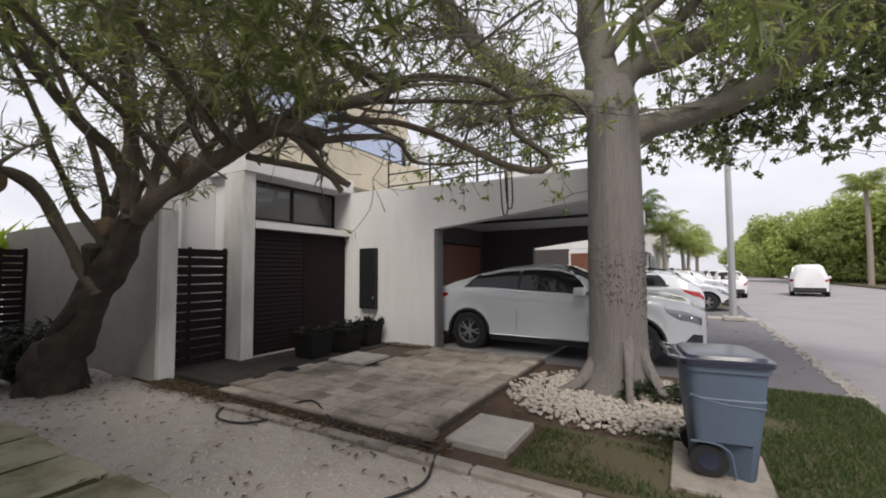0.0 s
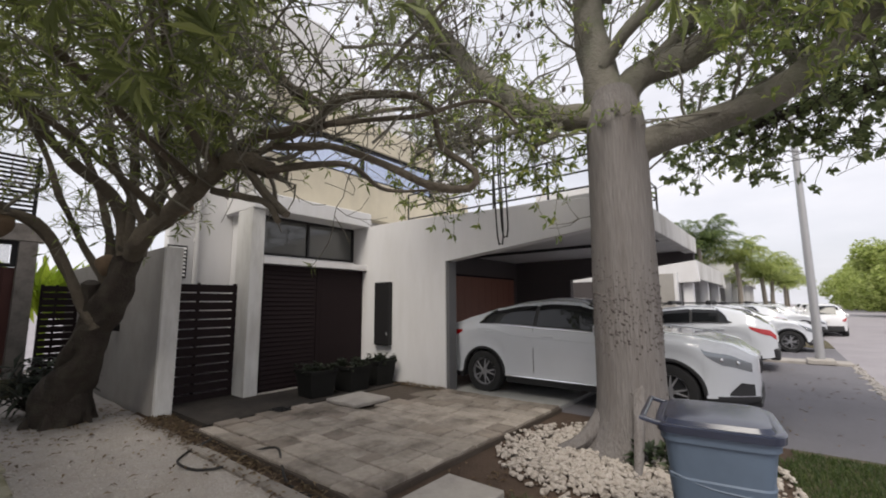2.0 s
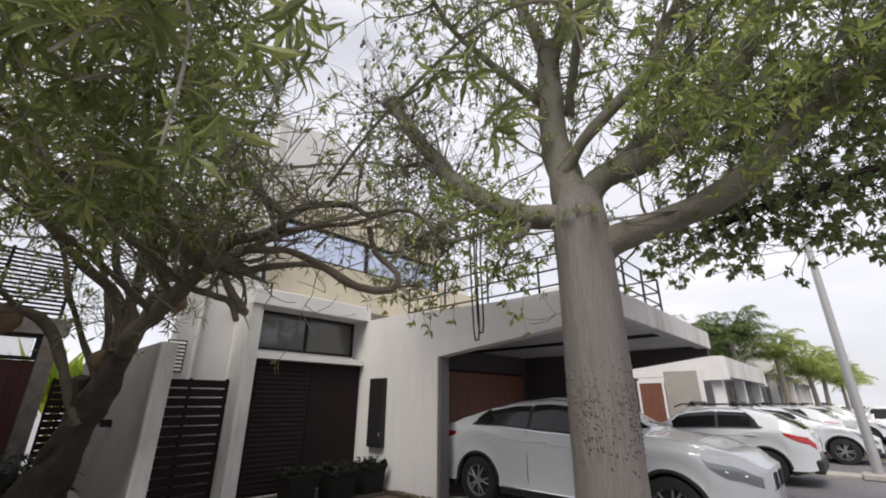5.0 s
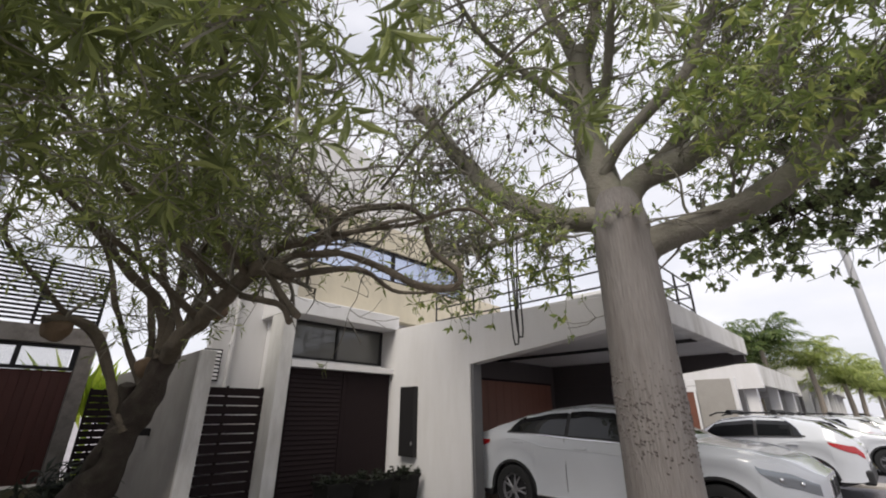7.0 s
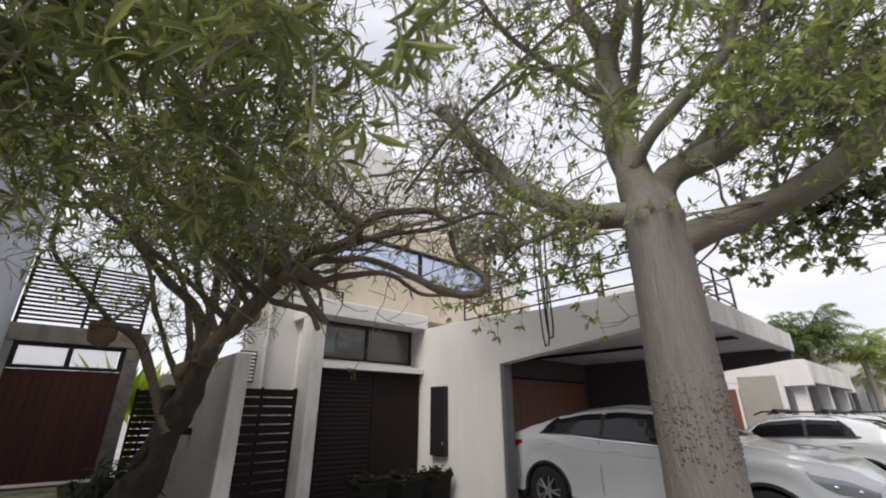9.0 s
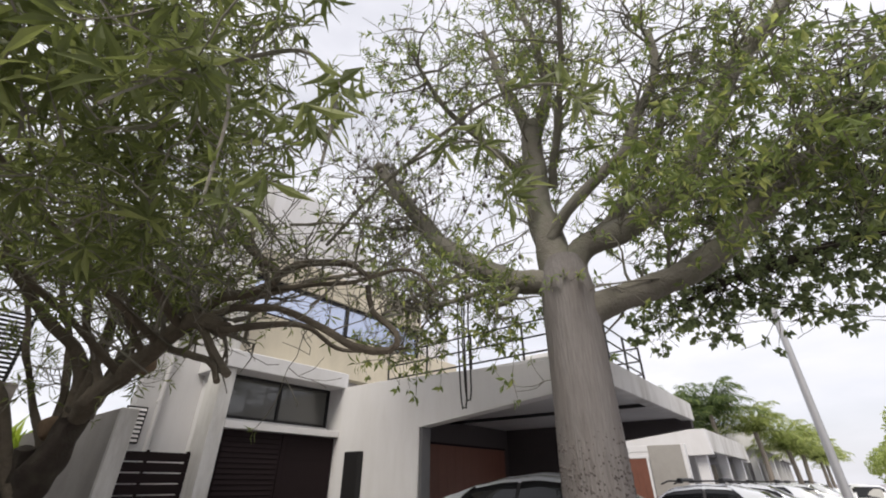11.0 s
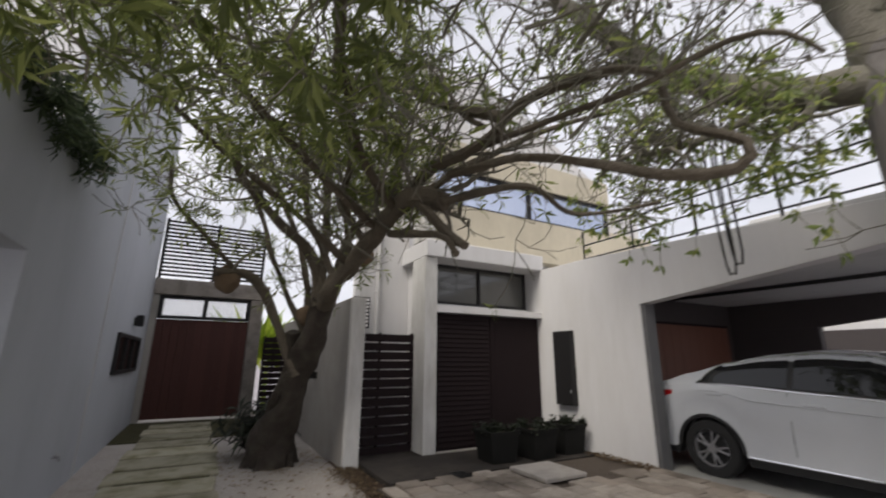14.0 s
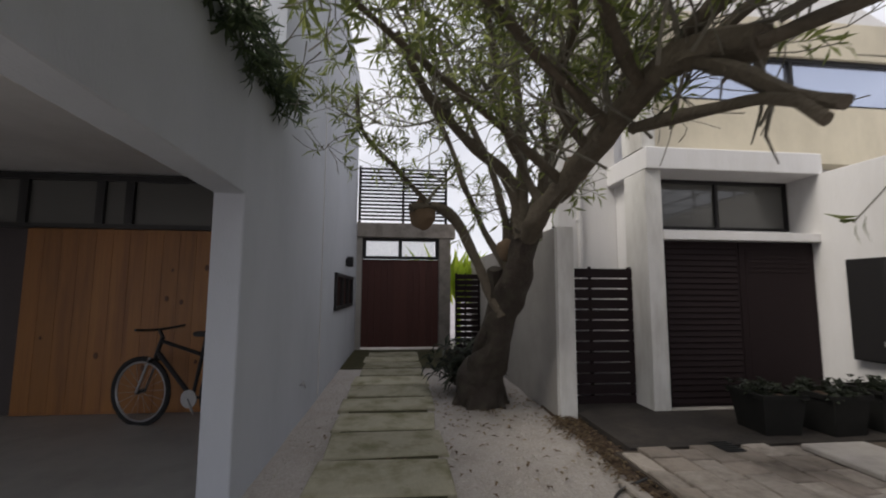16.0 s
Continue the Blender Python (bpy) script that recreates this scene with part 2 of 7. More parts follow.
DARK_CEMENT = material("dark_stained_cement", (0.042, 0.037, 0.034), 0.9, spec=0.2, grain=0.4, grain_scale=12, stain=0.55, stain_scale=2.2, bump=0.4, bump_scale=30, stain_color=(0.085, 0.072, 0.06))
STEEL = material("galvanised_steel", (0.42, 0.42, 0.43), 0.5, metal=0.5, grain=0.2)
HOSE = material("black_rubber_hose", (0.02, 0.018, 0.017), 0.6)
GLASS_DIM = glass_material("dusty_window_glass", (0.10, 0.10, 0.095), 0.06)
# blue of the reflected sky is put into the base colour
GLASS_BLUE = material("sky_reflection_glass", (0.58, 0.64, 0.78), 0.06, metal=0.75)
GLASS_PALE = glass_material("clear_transom_glass", (0.5, 0.52, 0.5), 0.05, clear=0.75)
WASP = material("paper_nest", (0.20, 0.14, 0.09), 0.95, grain=0.4, grain_scale=30, bump=0.6)


# ---- building blocks ----
def link_mesh(name, verts, faces, mat, parent=None, smooth=False, label=""):
    me = bpy.data.meshes.new(name)
    me.from_pydata([tuple(v) for v in verts], [], [tuple(f) for f in faces])
    me.materials.append(mat)
    if smooth:
        me.polygons.foreach_set("use_smooth", [True] * len(me.polygons))
        me.set_sharp_from_angle(angle=0.75)
    me.update()
    ob = new(name, me)
    if parent:
        ob.parent = parent
    if label:
        tagged(ob, label)
    return ob


def part(name, bm, mat, parent=None, label="", smooth=False):
    """One mesh object out of a bmesh, under a thing or a part."""
    me = bpy.data.meshes.new(name)
    bm.to_mesh(me)
    bm.free()
    me.materials.append(mat)
    if smooth:
        me.polygons.foreach_set("use_smooth", [True] * len(me.polygons))
        me.set_sharp_from_angle(angle=0.75)
    ob = new(name, me)
    if parent:
        ob.parent = parent
    if label:
        tagged(ob, label)
    return ob


def thing(name, at, label, category, group="", kind="", turn=0):
    ob = new(name)
    ob.matrix_world = pose(*at, 0, 0, turn)
    return tagged(ob, label, category, group, kind)


def box_bm(x0, x1, y0, y1, z0, z1, bevel=0.0, seg=1, bm=None):
    bm = bm or bmesh.new()
    got = bmesh.ops.create_cube(bm, size=1, matrix=Matrix.Translation(((x0 + x1) / 2, (y0 + y1) / 2, (z0 + z1) / 2)) @ Matrix.Diagonal((x1 - x0, y1 - y0, z1 - z0, 1)))
    if bevel:
        edges = {e for v in got["verts"] for e in v.link_edges}
        bmesh.ops.bevel(bm, geom=list(edges), offset=bevel, segments=seg, profile=0.5, affect="EDGES")
    return bm


def box(name, x0, x1, y0, y1, z0, z1, mat, parent=None, bevel=0.0, label="", category="", kind=""):
    ob = part(name, box_bm(x0, x1, y0, y1, z0, z1, bevel), mat, parent, label)
    if category or kind:
        tagged(ob, label, category, "", kind)
    return ob


def prism_bm(profile, axis, a, b, bevel=0.0):
    """A closed profile pushed along one axis from a to b. The profile's pairs are the other two axes in order."""
    bm = bmesh.new()

    def spot(p, d):
        return {"x": (d, p[0], p[1]), "y": (p[0], d, p[1]), "z": (p[0], p[1], d)}[axis]
    lo = [bm.verts.new(spot(p, a)) for p in profile]
    hi = [bm.verts.new(spot(p, b)) for p in profile]
    n = len(profile)
    bm.faces.new(lo)
    bm.faces.new(hi[::-1])
    for i in range(n):
        bm.faces.new((lo[i], hi[i], hi[(i + 1) % n], lo[(i + 1) % n]))
    bmesh.ops.recalc_face_normals(bm, faces=bm.faces)
    if bevel:
        bmesh.ops.bevel(bm, geom=list(bm.edges), offset=bevel, segments=1, affect="EDGES")
    return bm


def structure(ob, label, category):
    return tagged(ob, label, category, "", "structure")


def tube(points, radii, sides=8, wobble=0.0, seed=0, close=True):
    """Vertices and faces of a tapered tube along points."""
    pts = [Vector(p) for p in points]
    verts, faces = [], []
    side = Vector((0.31, 0.77, 0.55))
    for i, p in enumerate(pts):
        d = (pts[min(i + 1, len(pts) - 1)] - pts[max(i - 1, 0)])
        d = d.normalized() if d.length > 1e-6 else Vector((0, 0, 1))
        side = (side - d * side.dot(d))
        side = side.normalized() if side.length > 1e-4 else d.orthogonal().normalized()
        up = d.cross(side)
        for k in range(sides):
            a = 2 * math.pi * k / sides
            r = radii[i]
            if wobble:
                r *= 1 + wobble * noise.noise(Vector((p.x * 3 + seed, p.y * 3 + math.cos(a), p.z * 3 + math.sin(a))))
            verts.append(p + (side * math.cos(a) + up * math.sin(a)) * r)
    for i in range(len(pts) - 1):
        for k in range(sides):
            a, b = i * sides + k, i * sides + (k + 1) % sides
            faces.append((a, b, b + sides, a + sides))
    if close:
        n = (len(pts) - 1) * sides
        faces.append(tuple(range(n, n + sides)))
        faces.append(tuple(range(sides - 1, -1, -1)))
    return verts, faces


def spline(points, step=0.12):
    """Points along a smooth curve through the given ones."""
    P = [Vector(p) for p in points]
    P = [P[0] * 2 - P[1]] + P + [P[-1] * 2 - P[-2]]
    out = []
    for i in range(1, len(P) - 2):
        n = max(2, int((P[i + 1] - P[i]).length / step))
        for k in range(n):
            t = k / n
            a, b, c, d = P[i - 1], P[i], P[i + 1], P[i + 2]
            out.append(0.5 * ((2 * b) + (c - a) * t + (2 * a - 5 * b + 4 * c - d) * t * t + (3 * b - a - 3 * c + d) * t ** 3))
    out.append(P[-2])
    return out


class Soup:
    """Gathers pieces into one mesh."""

    def __init__(self):
        self.v, self.f = [], []

    def add(self, verts, faces):
        o = len(self.v)
        self.v.extend(verts)
        self.f.extend(tuple(i + o for i in f) for f in faces)

    def link(self, name, mat, parent=None, smooth=False, label=""):
        return link_mesh(name, self.v, self.f, mat, parent, smooth, label)


def bar(p, q, r, sides=6):
    return tube([p, q], [r, r], sides)


def rod(name, pts, r, mat, parent, sides=6, label=""):
    v, f = tube(pts, [r] * len(pts), sides)
    return link_mesh(name, v, f, mat, parent, True, label)


# ---- ground ----
GZ = -0.08
structure(part("ground", box_bm(-400, 400, -400, 500, -0.40, -0.14), ASPHALT), "pale grey asphalt road running on to the horizon", "road")


def gravel_yard():
    bm = bmesh.new()
    nx, ny = 80, 50
    bmesh.ops.create_grid(bm, x_segments=nx, y_segments=ny, size=0.5, matrix=Matrix.Translation((-5.8, 0.7, GZ)) @ Matrix.Diagonal((16.4, 5.0, 1, 1)))
    for v in bm.verts:
        v.co.z += 0.018 * noise.noise(v.co * 1.4) + 0.008 * noise.noise(v.co * 5)
    got = bmesh.ops.extrude_face_region(bm, geom=bm.faces[:])
    for v in got["geom"]:
        if isinstance(v, bmesh.types.BMVert):
            v.co.z = -0.16
    bmesh.ops.recalc_face_normals(bm, faces=bm.faces)
    ob = part("pavement", bm, GRAVEL, smooth=False)
    return structure(ob, "pale crushed gravel yard with scattered chips", "gravel yard")


gravel_yard()
structure(box("floor", -6.75, 1.2, -6.0, -0.16, -0.15, -0.035, FLOOR_GREY), "smooth grey cement carport floor", "floor")
structure(box("ground_bed", -6.75, 2.0, 3.2, 7.0, -0.15, -0.065, SOIL, bevel=0.01), "bare brown soil planting strip", "soil")
structure(box("floor", -6.7, -1.9, 7.0, 12.2, -0.15, -0.03, FLOOR_GREY), "grey cement carport floor", "floor")
structure(box("floor", -6.7, -1.9, 12.2, 70.0, -0.15, -0.088, ASPHALT_DARK), "dark asphalt parking before the houses", "driveway")
structure(box("road_drive", -1.9, 2.0, 7.0, 15.3, -0.15, -0.085, ASPHALT_DARK, bevel=0.01), "dark patched asphalt driveway apron", "driveway")
structure(box("pavement", -1.9, 2.0, 15.3, 15.95, -0.15, -0.02, CONCRETE, bevel=0.015), "raised pale concrete kerb strip", "kerb")
structure(box("road_drive", -1.9, 2.0, 15.95, 20.4, -0.15, -0.085, ASPHALT_DARK, bevel=0.01), "dark patched asphalt driveway apron", "driveway")
structure(box("ground_verge", -1.9, 2.0, 20.4, 24.0, -0.15, -0.06, GRASS_SOIL, bevel=0.01), "grass verge with worn soil", "grass verge")
structure(box("road_drive", -1.9, 2.0, 24.0, 70.0, -0.15, -0.085, ASPHALT_DARK, bevel=0.01), "dark asphalt driveways in front of the houses", "driveway")

# ---- main house ----
W = 6.99


def wall(name, x0, x1, y0, y1, z0, z1, mat, label):
    return structure(box(name, x0, x1, y0, y1, z0, z1, mat, bevel=0.006), label, "wall")


wall("wall_garden_end", -6.17, -6.08, 3.228, 3.452, -0.15, 2.342, WHITE_DIRTY, "white end of the garden wall")
# long face: stains plus a darker base that includes its shade
wall("wall_garden", -12.6, -6.172, 3.23, 3.45, -0.15, 2.34, GARDEN, "stained white stucco garden wall, long face toned to its shaded grey")
wall("wall_pilaster", -6.60, -6.08, 4.46, 4.69, -0.15, 3.14, WHITE_DIRTY, "white stucco pilaster beside the gate")
wall("wall_column", -6.62, -6.12, 4.46, 4.66, 3.45, 7.2, WHITE_DIRTY, "tall white stucco column with grey streaks")
wall("wall_behind_gate", -7.40, -7.10, 3.66, 4.60, -0.15, 6.4, WHITE, "plain white stucco wall behind the gate")
structure(part("wall_mailbox", prism_bm([(-7.2, -0.15), (-3.93, -0.15), (-3.93, 2.25), (-0.66, 2.61), (-0.66, 2.98), (-5.0, 3.15), (-7.2, 3.15)], "y", W, W + 0.22, 0.006), WHITE), "white stucco wall running into a tapered carport beam", "wall")
structure(part("wall_carport_jamb", box_bm(-3.925, -3.86, W + 0.02, W + 0.24, -0.15, 2.25, 0.004), JAMB), "grey steel jamb at the carport corner", "jamb")
structure(box("trim_lintel", -6.30, -6.07, 4.692, W - 0.002, 2.20, 2.315, WHITE, bevel=0.006), "white lintel above the double doors", "lintel")
structure(box("trim_canopy", -7.1, -6.03, 4.46, 7.06, 3.14, 3.44, WHITE, bevel=0.012), "white stucco canopy slab above the entrance", "canopy")
wall("wall_window_back", -6.66, -6.50, 4.69, W, 2.34, 2.40, WHITE, "white sill wall below the window")
wall("wall_recess_left", -7.1, -6.62, 4.60, 4.688, -0.15, 3.14, WHITE, "white recess cheek beside the window")
wall("wall_upper_low", -6.75, -6.45, 4.67, 9.75, 3.442, 4.35, BEIGE, "beige stucco band with peeling paint")
wall("wall_upper_high", -6.75, -6.47, 4.67, 9.75, 5.14, 5.75, BEIGE, "beige stucco wall above the window band")
structure(part("wall_gable", prism_bm([(4.3, 5.75), (9.75, 5.75), (9.75, 6.0), (6.3, 7.9), (4.9, 7.7), (4.3, 6.6)], "x", -7.6, -6.9, 0.006), WHITE), "white stucco gable with sloping top", "wall")
wall("wall_terrace_back", -7.4, -7.1, 9.75, 12.2, 3.15, 4.75, BEIGE, "beige stucco wall behind the roof terrace")
wall("wall_terrace_box", -4.0, -2.6, 10.9, 12.0, 3.15, 4.25, WHITE, "white stucco chimney block on the terrace")
structure(part("ceiling", box_bm(-6.95, -0.882, W + 0.222, 11.995, 2.66, 3.12), SLAB_GREY), "grey concrete carport ceiling", "ceiling")
structure(part("wall_roof_edge", box_bm(-0.88, -0.66, W + 0.222, 12.22, 2.60, 2.96, 0.01), WHITE_DIRTY), "thin stained roof edge beam facing the street", "roof edge")
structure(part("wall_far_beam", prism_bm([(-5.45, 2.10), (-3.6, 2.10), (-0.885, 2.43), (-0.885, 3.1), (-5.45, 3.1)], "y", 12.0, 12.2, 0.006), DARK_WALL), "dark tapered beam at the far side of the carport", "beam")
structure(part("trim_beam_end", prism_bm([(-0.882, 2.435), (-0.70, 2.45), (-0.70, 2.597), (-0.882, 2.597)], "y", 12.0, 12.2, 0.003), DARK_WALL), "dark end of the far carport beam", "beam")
wall("wall_far", -5.45, -3.62, 12.0, 12.2, -0.15, 2.10, DARK_WALL, "dark carport side wall")
# grey stands for this wall's shaded side; the end stays white
wall("wall_boundary", -2.60, -1.72, 15.28, 15.46, -0.15, 2.36, GARDEN, "boundary wall between the carports, greyed as its shaded side")
wall("wall_boundary_post", -1.72, -1.63, 15.27, 15.47, -0.15, 2.38, WHITE, "white end of the boundary wall")
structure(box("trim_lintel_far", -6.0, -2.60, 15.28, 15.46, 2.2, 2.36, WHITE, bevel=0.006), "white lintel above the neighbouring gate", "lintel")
wall("wall_boundary_side", -6.0, -3.40, 15.28, 15.46, -0.15, 2.2, DARK_WALL, "dark wall beside the neighbouring gate")
wall("wall_carport_back", -5.45, -5.24, W + 0.222, 11.995, -0.15, 2.66, DARK_WALL, "dark back wall of the carport")
structure(box("trim_beam", -5.23, -0.89, 9.5, 9.56, 2.60, 2.66, IRON), "dark steel beam under the carport ceiling", "beam")
structure(box("wall_pier", -5.239, -5.05, 7.95, 8.35, 2.20, 2.66, SLAB_GREY), "grey concrete pier head above the partition", "pier")
structure(part("wall_house_core", box_bm(-12.0, -7.4, 5.0, 12.1, -0.15, 5.6), WHITE), "white stucco body of the house", "wall")


def red_panels():
    t = thing("wood_partition", (-5.238, 7.25, -0.03), "red brown wooden board partition inside the carport", "partition")
    for k in range(15):
        part("board", box_bm(0.0, 0.035, k * 0.30, k * 0.30 + 0.296, 0, 2.18, 0.002), WOOD_RED, t)
    part("rail", box_bm(0.0, 0.05, 0, 4.5, 2.181, 2.225), DOOR_DARK, t)


red_panels()


def double_door():
    t = thing("double_door", (-6.24, 4.70, 0.0), "dark brown slatted double door closed below white lintel", "door")
    t["kind"] = "structure"
    w = (W - 4.70 - 0.01) / 2
    for s in range(2):
        y0 = s * w
        leaf = part("door_leaf", box_bm(0, 0.05, y0 + 0.006, y0 + w - 0.006, 0.02, 2.195, 0.004), DOOR_DARK, t)
        if s:
            tagged(leaf, "plain dark brown leaf with a shallow panel")
            part("panel", box_bm(0.05, 0.058, y0 + 0.09, y0 + w - 0.08, 0.12, 2.10, 0.004), DOOR_DARK, leaf)
            for k in range(5):
                part("slat", box_bm(0.058, 0.064, y0 + 0.12, y0 + w - 0.11, 1.78 + k * 0.062, 1.82 + k * 0.062), DOOR_DARK, leaf)
            continue
        for k in range(27):
            z = 0.06 + k * 0.078
            part("slat", prism_bm([(0.05, z), (0.066, z + 0.008), (0.054, z + 0.066), (0.05, z + 0.066)], "y", y0 + 0.07, y0 + w - 0.05), DOOR_DARK, leaf)
    part("threshold", box_bm(-0.02, 0.16, 0, 2 * w, -0.03, 0.018, 0.004), CONCRETE, t)


double_door()


def slat_gate(name, at, width, height, n, label, turn=0):
    t = thing(name, at, label, "gate", turn=turn)
    part("gate_frame", box_bm(-0.03, 0.0, 0, 0.05, 0, height), DOOR_DARK, t)
    part("gate_frame", box_bm(-0.03, 0.0, width - 0.05, width, 0, height), DOOR_DARK, t)
    part("gate_frame", box_bm(-0.03, 0.0, width * 0.38, width * 0.38 + 0.04, 0, height), DOOR_DARK, t)
    step = (height - 0.02) / n
    for k in range(n):
        part("slat", box_bm(0.001, 0.025, 0, width, 0.01 + k * step, 0.01 + (k + 1) * step - 0.017, 0.002), DOOR_DARK, t)
    return t


slat_gate("slatted_gate", (-6.50, 3.455, -0.02), 1.0, 1.87, 13, "dark wooden slatted side gate between white walls")


def window_band(name, x, y0, y1, z0, z1, n, glass, label, bar_w=0.05, depth=0.07):
    t = thing(name, (x, y0, z0), label, "window", kind="structure")
    w, h = y1 - y0, z1 - z0
    part("window_frame", box_bm(0, depth, 0, w, 0, bar_w), FRAME_DARK, t)
    part("window_frame", box_bm(0, depth, 0, w, h - bar_w, h), FRAME_DARK, t)
    for k in range(n + 1):
        yy = (w - bar_w) * k / n
        part("window_frame", box_bm(0.001, depth - 0.001, yy, yy + bar_w, bar_w, h - bar_w), FRAME_DARK, t)
    for k in range(n):
        part("pane", box_bm(depth * 0.4, depth * 0.4 + 0.006, (w - bar_w) * k / n + bar_w, (w - bar_w) * (k + 1) / n, bar_w, h - bar_w), glass, t)
    return t


window_band("window_1", -6.60, 4.70, W, 2.40, 3.14, 2, GLASS_DIM, "dusty two-pane window with black frame above the doors")
window_band("window_2", -6.62, 4.72, 9.72, 4.352, 5.138, 2, GLASS_BLUE, "long window band, the sky's blue reflection in its glass colour", 0.06, 0.1)


def wall_cabinet():
    t = thing("meter_cabinet", (-5.71, W - 0.10, 0.68), "tall black metal cabinet hung on the white wall", "cabinet")
    part("body", box_bm(0, 0.43, 0, 0.098, 0, 1.25, 0.006), FRAME_DARK, t)
    part("door", box_bm(0.015, 0.415, -0.012, 0.0, 0.015, 1.235, 0.004), FRAME_DARK, t)
    part("latch", box_bm(0.375, 0.395, -0.026, -0.012, 0.20, 0.26, 0.003), STEEL, t)


wall_cabinet()


def vent():
    t = thing("louvre_vent", (-7.098, 3.55, 1.95), "small white louvred vent on the wall", "vent")
    part("frame", box_bm(0, 0.02, 0, 0.30, 0, 0.55), FRAME_DARK, t)
    for k in range(8):
        part("slat", prism_bm([(0.02, 0.03 + k * 0.065), (0.045, 0.03 + k * 0.065), (0.02, 0.07 + k * 0.065)], "y", 0.02, 0.28), WHITE, t)


vent()
p = thing("drain_pipe", (-7.06, 3.98, 0), "thin white drain pipe fixed to the wall", "pipe")
rod("pipe", [(0, 0, -0.05), (0, 0, 6.6)], 0.035, WHITE, p, 8)
rod("bracket", [(-0.05, 0, 2.6), (0.03, 0, 2.6)], 0.045, WHITE, p, 8)


def railing():
    t = thing("terrace_railing", (0, 0, 3.12), "black iron terrace railing with three bars", "railing")
    runs = [((-5.72, 7.9), (-1.15, 7.9)), ((-1.15, 7.9), (-1.15, 10.9)), ((-1.15, 10.9), (-2.3, 10.9))]
    for (ax, ay), (bx, by) in runs:
        n = int(math.hypot(bx - ax, by - ay) / 0.98)
        for z in (0.30, 0.58, 0.86):
            rod("bar", [(ax, ay, z), (bx, by, z)], 0.017, IRON, t)
        for k in range(n + 1):
            x, y = ax + (bx - ax) * k / n, ay + (by - ay) * k / n
            rod("post", [(x, y, 0.0), (x, y, 0.875)], 0.022, IRON, t)


railing()

# ---- neighbouring house beside the gravel yard ----
NY = 0.05
structure(part("wall_neighbour", prism_bm([(-12.6, -0.15), (-4.20, -0.15), (-4.20, 2.235), (-1.60, 2.26), (-1.60, 3.38), (-12.6, 3.38)], "y", NY - 0.23, NY, 0.008), GREY_WALL), "grey painted stucco wall with carport beam", "wall")
wall("wall_neighbour_upper", -12.6, -5.20, NY - 0.30, NY - 0.03, 3.382, 7.5, GREY_WALL, "grey upper wall of the neighbouring house")
structure(box("trim_joint", -7.42, -7.40, NY + 0.0005, NY + 0.012, -0.1, 7.0, SLAB_GREY), "thin vertical cable cover on the grey wall", "trim")
structure(part("ceiling", box_bm(-6.95, -1.60, -6.0, NY - 0.232, 3.0, 3.36), SLAB_GREY), "grey concrete ceiling of the neighbouring carport", "ceiling")
structure(part("wall_neighbour_edge", box_bm(-1.60, -1.38, -6.0, NY, 2.6, 3.38, 0.01), GREY_WALL), "grey roof edge beam of the neighbouring carport", "roof edge")
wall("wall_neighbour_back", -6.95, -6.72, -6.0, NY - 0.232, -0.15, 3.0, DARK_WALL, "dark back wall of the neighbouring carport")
wall("wall_neighbour_side", -6.72, -1.6, -6.2, -6.0, -0.15, 3.36, WHITE_DIRTY, "side wall closing the neighbouring carport")
structure(part("wall_neighbour_core", box_bm(-12.6, -6.95, -6.0, NY - 0.31, -0.15, 7.2), WHITE), "white body of the neighbouring house", "wall")


def pine_doors():
    t = thing("pine_garage_panel", (-6.70, -3.44, -0.03), "knotty varnished pine board wall in the carport", "wood wall")
    n = 16
    w = (3.44 - 0.20) / n
    rng = random.Random(4)
    for k in range(n):
        b = part("board", box_bm(0, 0.04, k * w, (k + 1) * w - 0.002, 0, 2.30, 0.0015), WOOD_PINE, t)
        for j in range(rng.randint(0, 2)):
            y, z, r = (k + rng.uniform(0.25, 0.75)) * w, rng.uniform(0.1, 2.2), rng.uniform(0.014, 0.03)
            bm = bmesh.new()
            bmesh.ops.create_cone(bm, cap_ends=True, segments=10, radius1=r, radius2=r * 0.9, depth=0.004, matrix=Matrix.Translation((0.0415, y, z)) @ Matrix.Rotation(radians(90), 4, "Y") @ Matrix.Diagonal((1.5, 1, 1, 1)))
            part("knot", bm, KNOT, b)
    tr = thing("transom_frame", (-6.70, -5.9, 2.272), "dark steel transom frame above the pine boards", "window frame")
    part("rail", box_bm(0, 0.09, 0, 5.7, 0.002, 0.06), IRON, tr)
    part("rail", box_bm(0, 0.09, 0, 5.7, 0.62, 0.70), IRON, tr)
    for y in (2.35, 3.25, 3.6):
        part("post", box_bm(0.002, 0.088, y, y + 0.10, 0.061, 0.62), IRON, tr)
    part("pane", box_bm(0.03, 0.04, 0, 5.7, 0.061, 0.62), GLASS_DIM, tr)


pine_doors()
t = thing("neighbour_window", (-11.4, NY, 1.14), "low dark window with black frame in grey wall", "window", kind="structure")
part("window_frame", box_bm(0, 2.7, 0.0, 0.05, 0, 0.06), FRAME_DARK, t)
part("window_frame", box_bm(0, 2.7, 0.0, 0.05, 0.63, 0.69), FRAME_DARK, t)
for k in range(4):
    part("window_frame", box_bm(k * 0.88, k * 0.88 + 0.06, 0.001, 0.049, 0.06, 0.63), FRAME_DARK, t)
part("pane", box_bm(0.06, 2.64, 0.01, 0.016, 0.06, 0.63), CAR_GLASS, t)


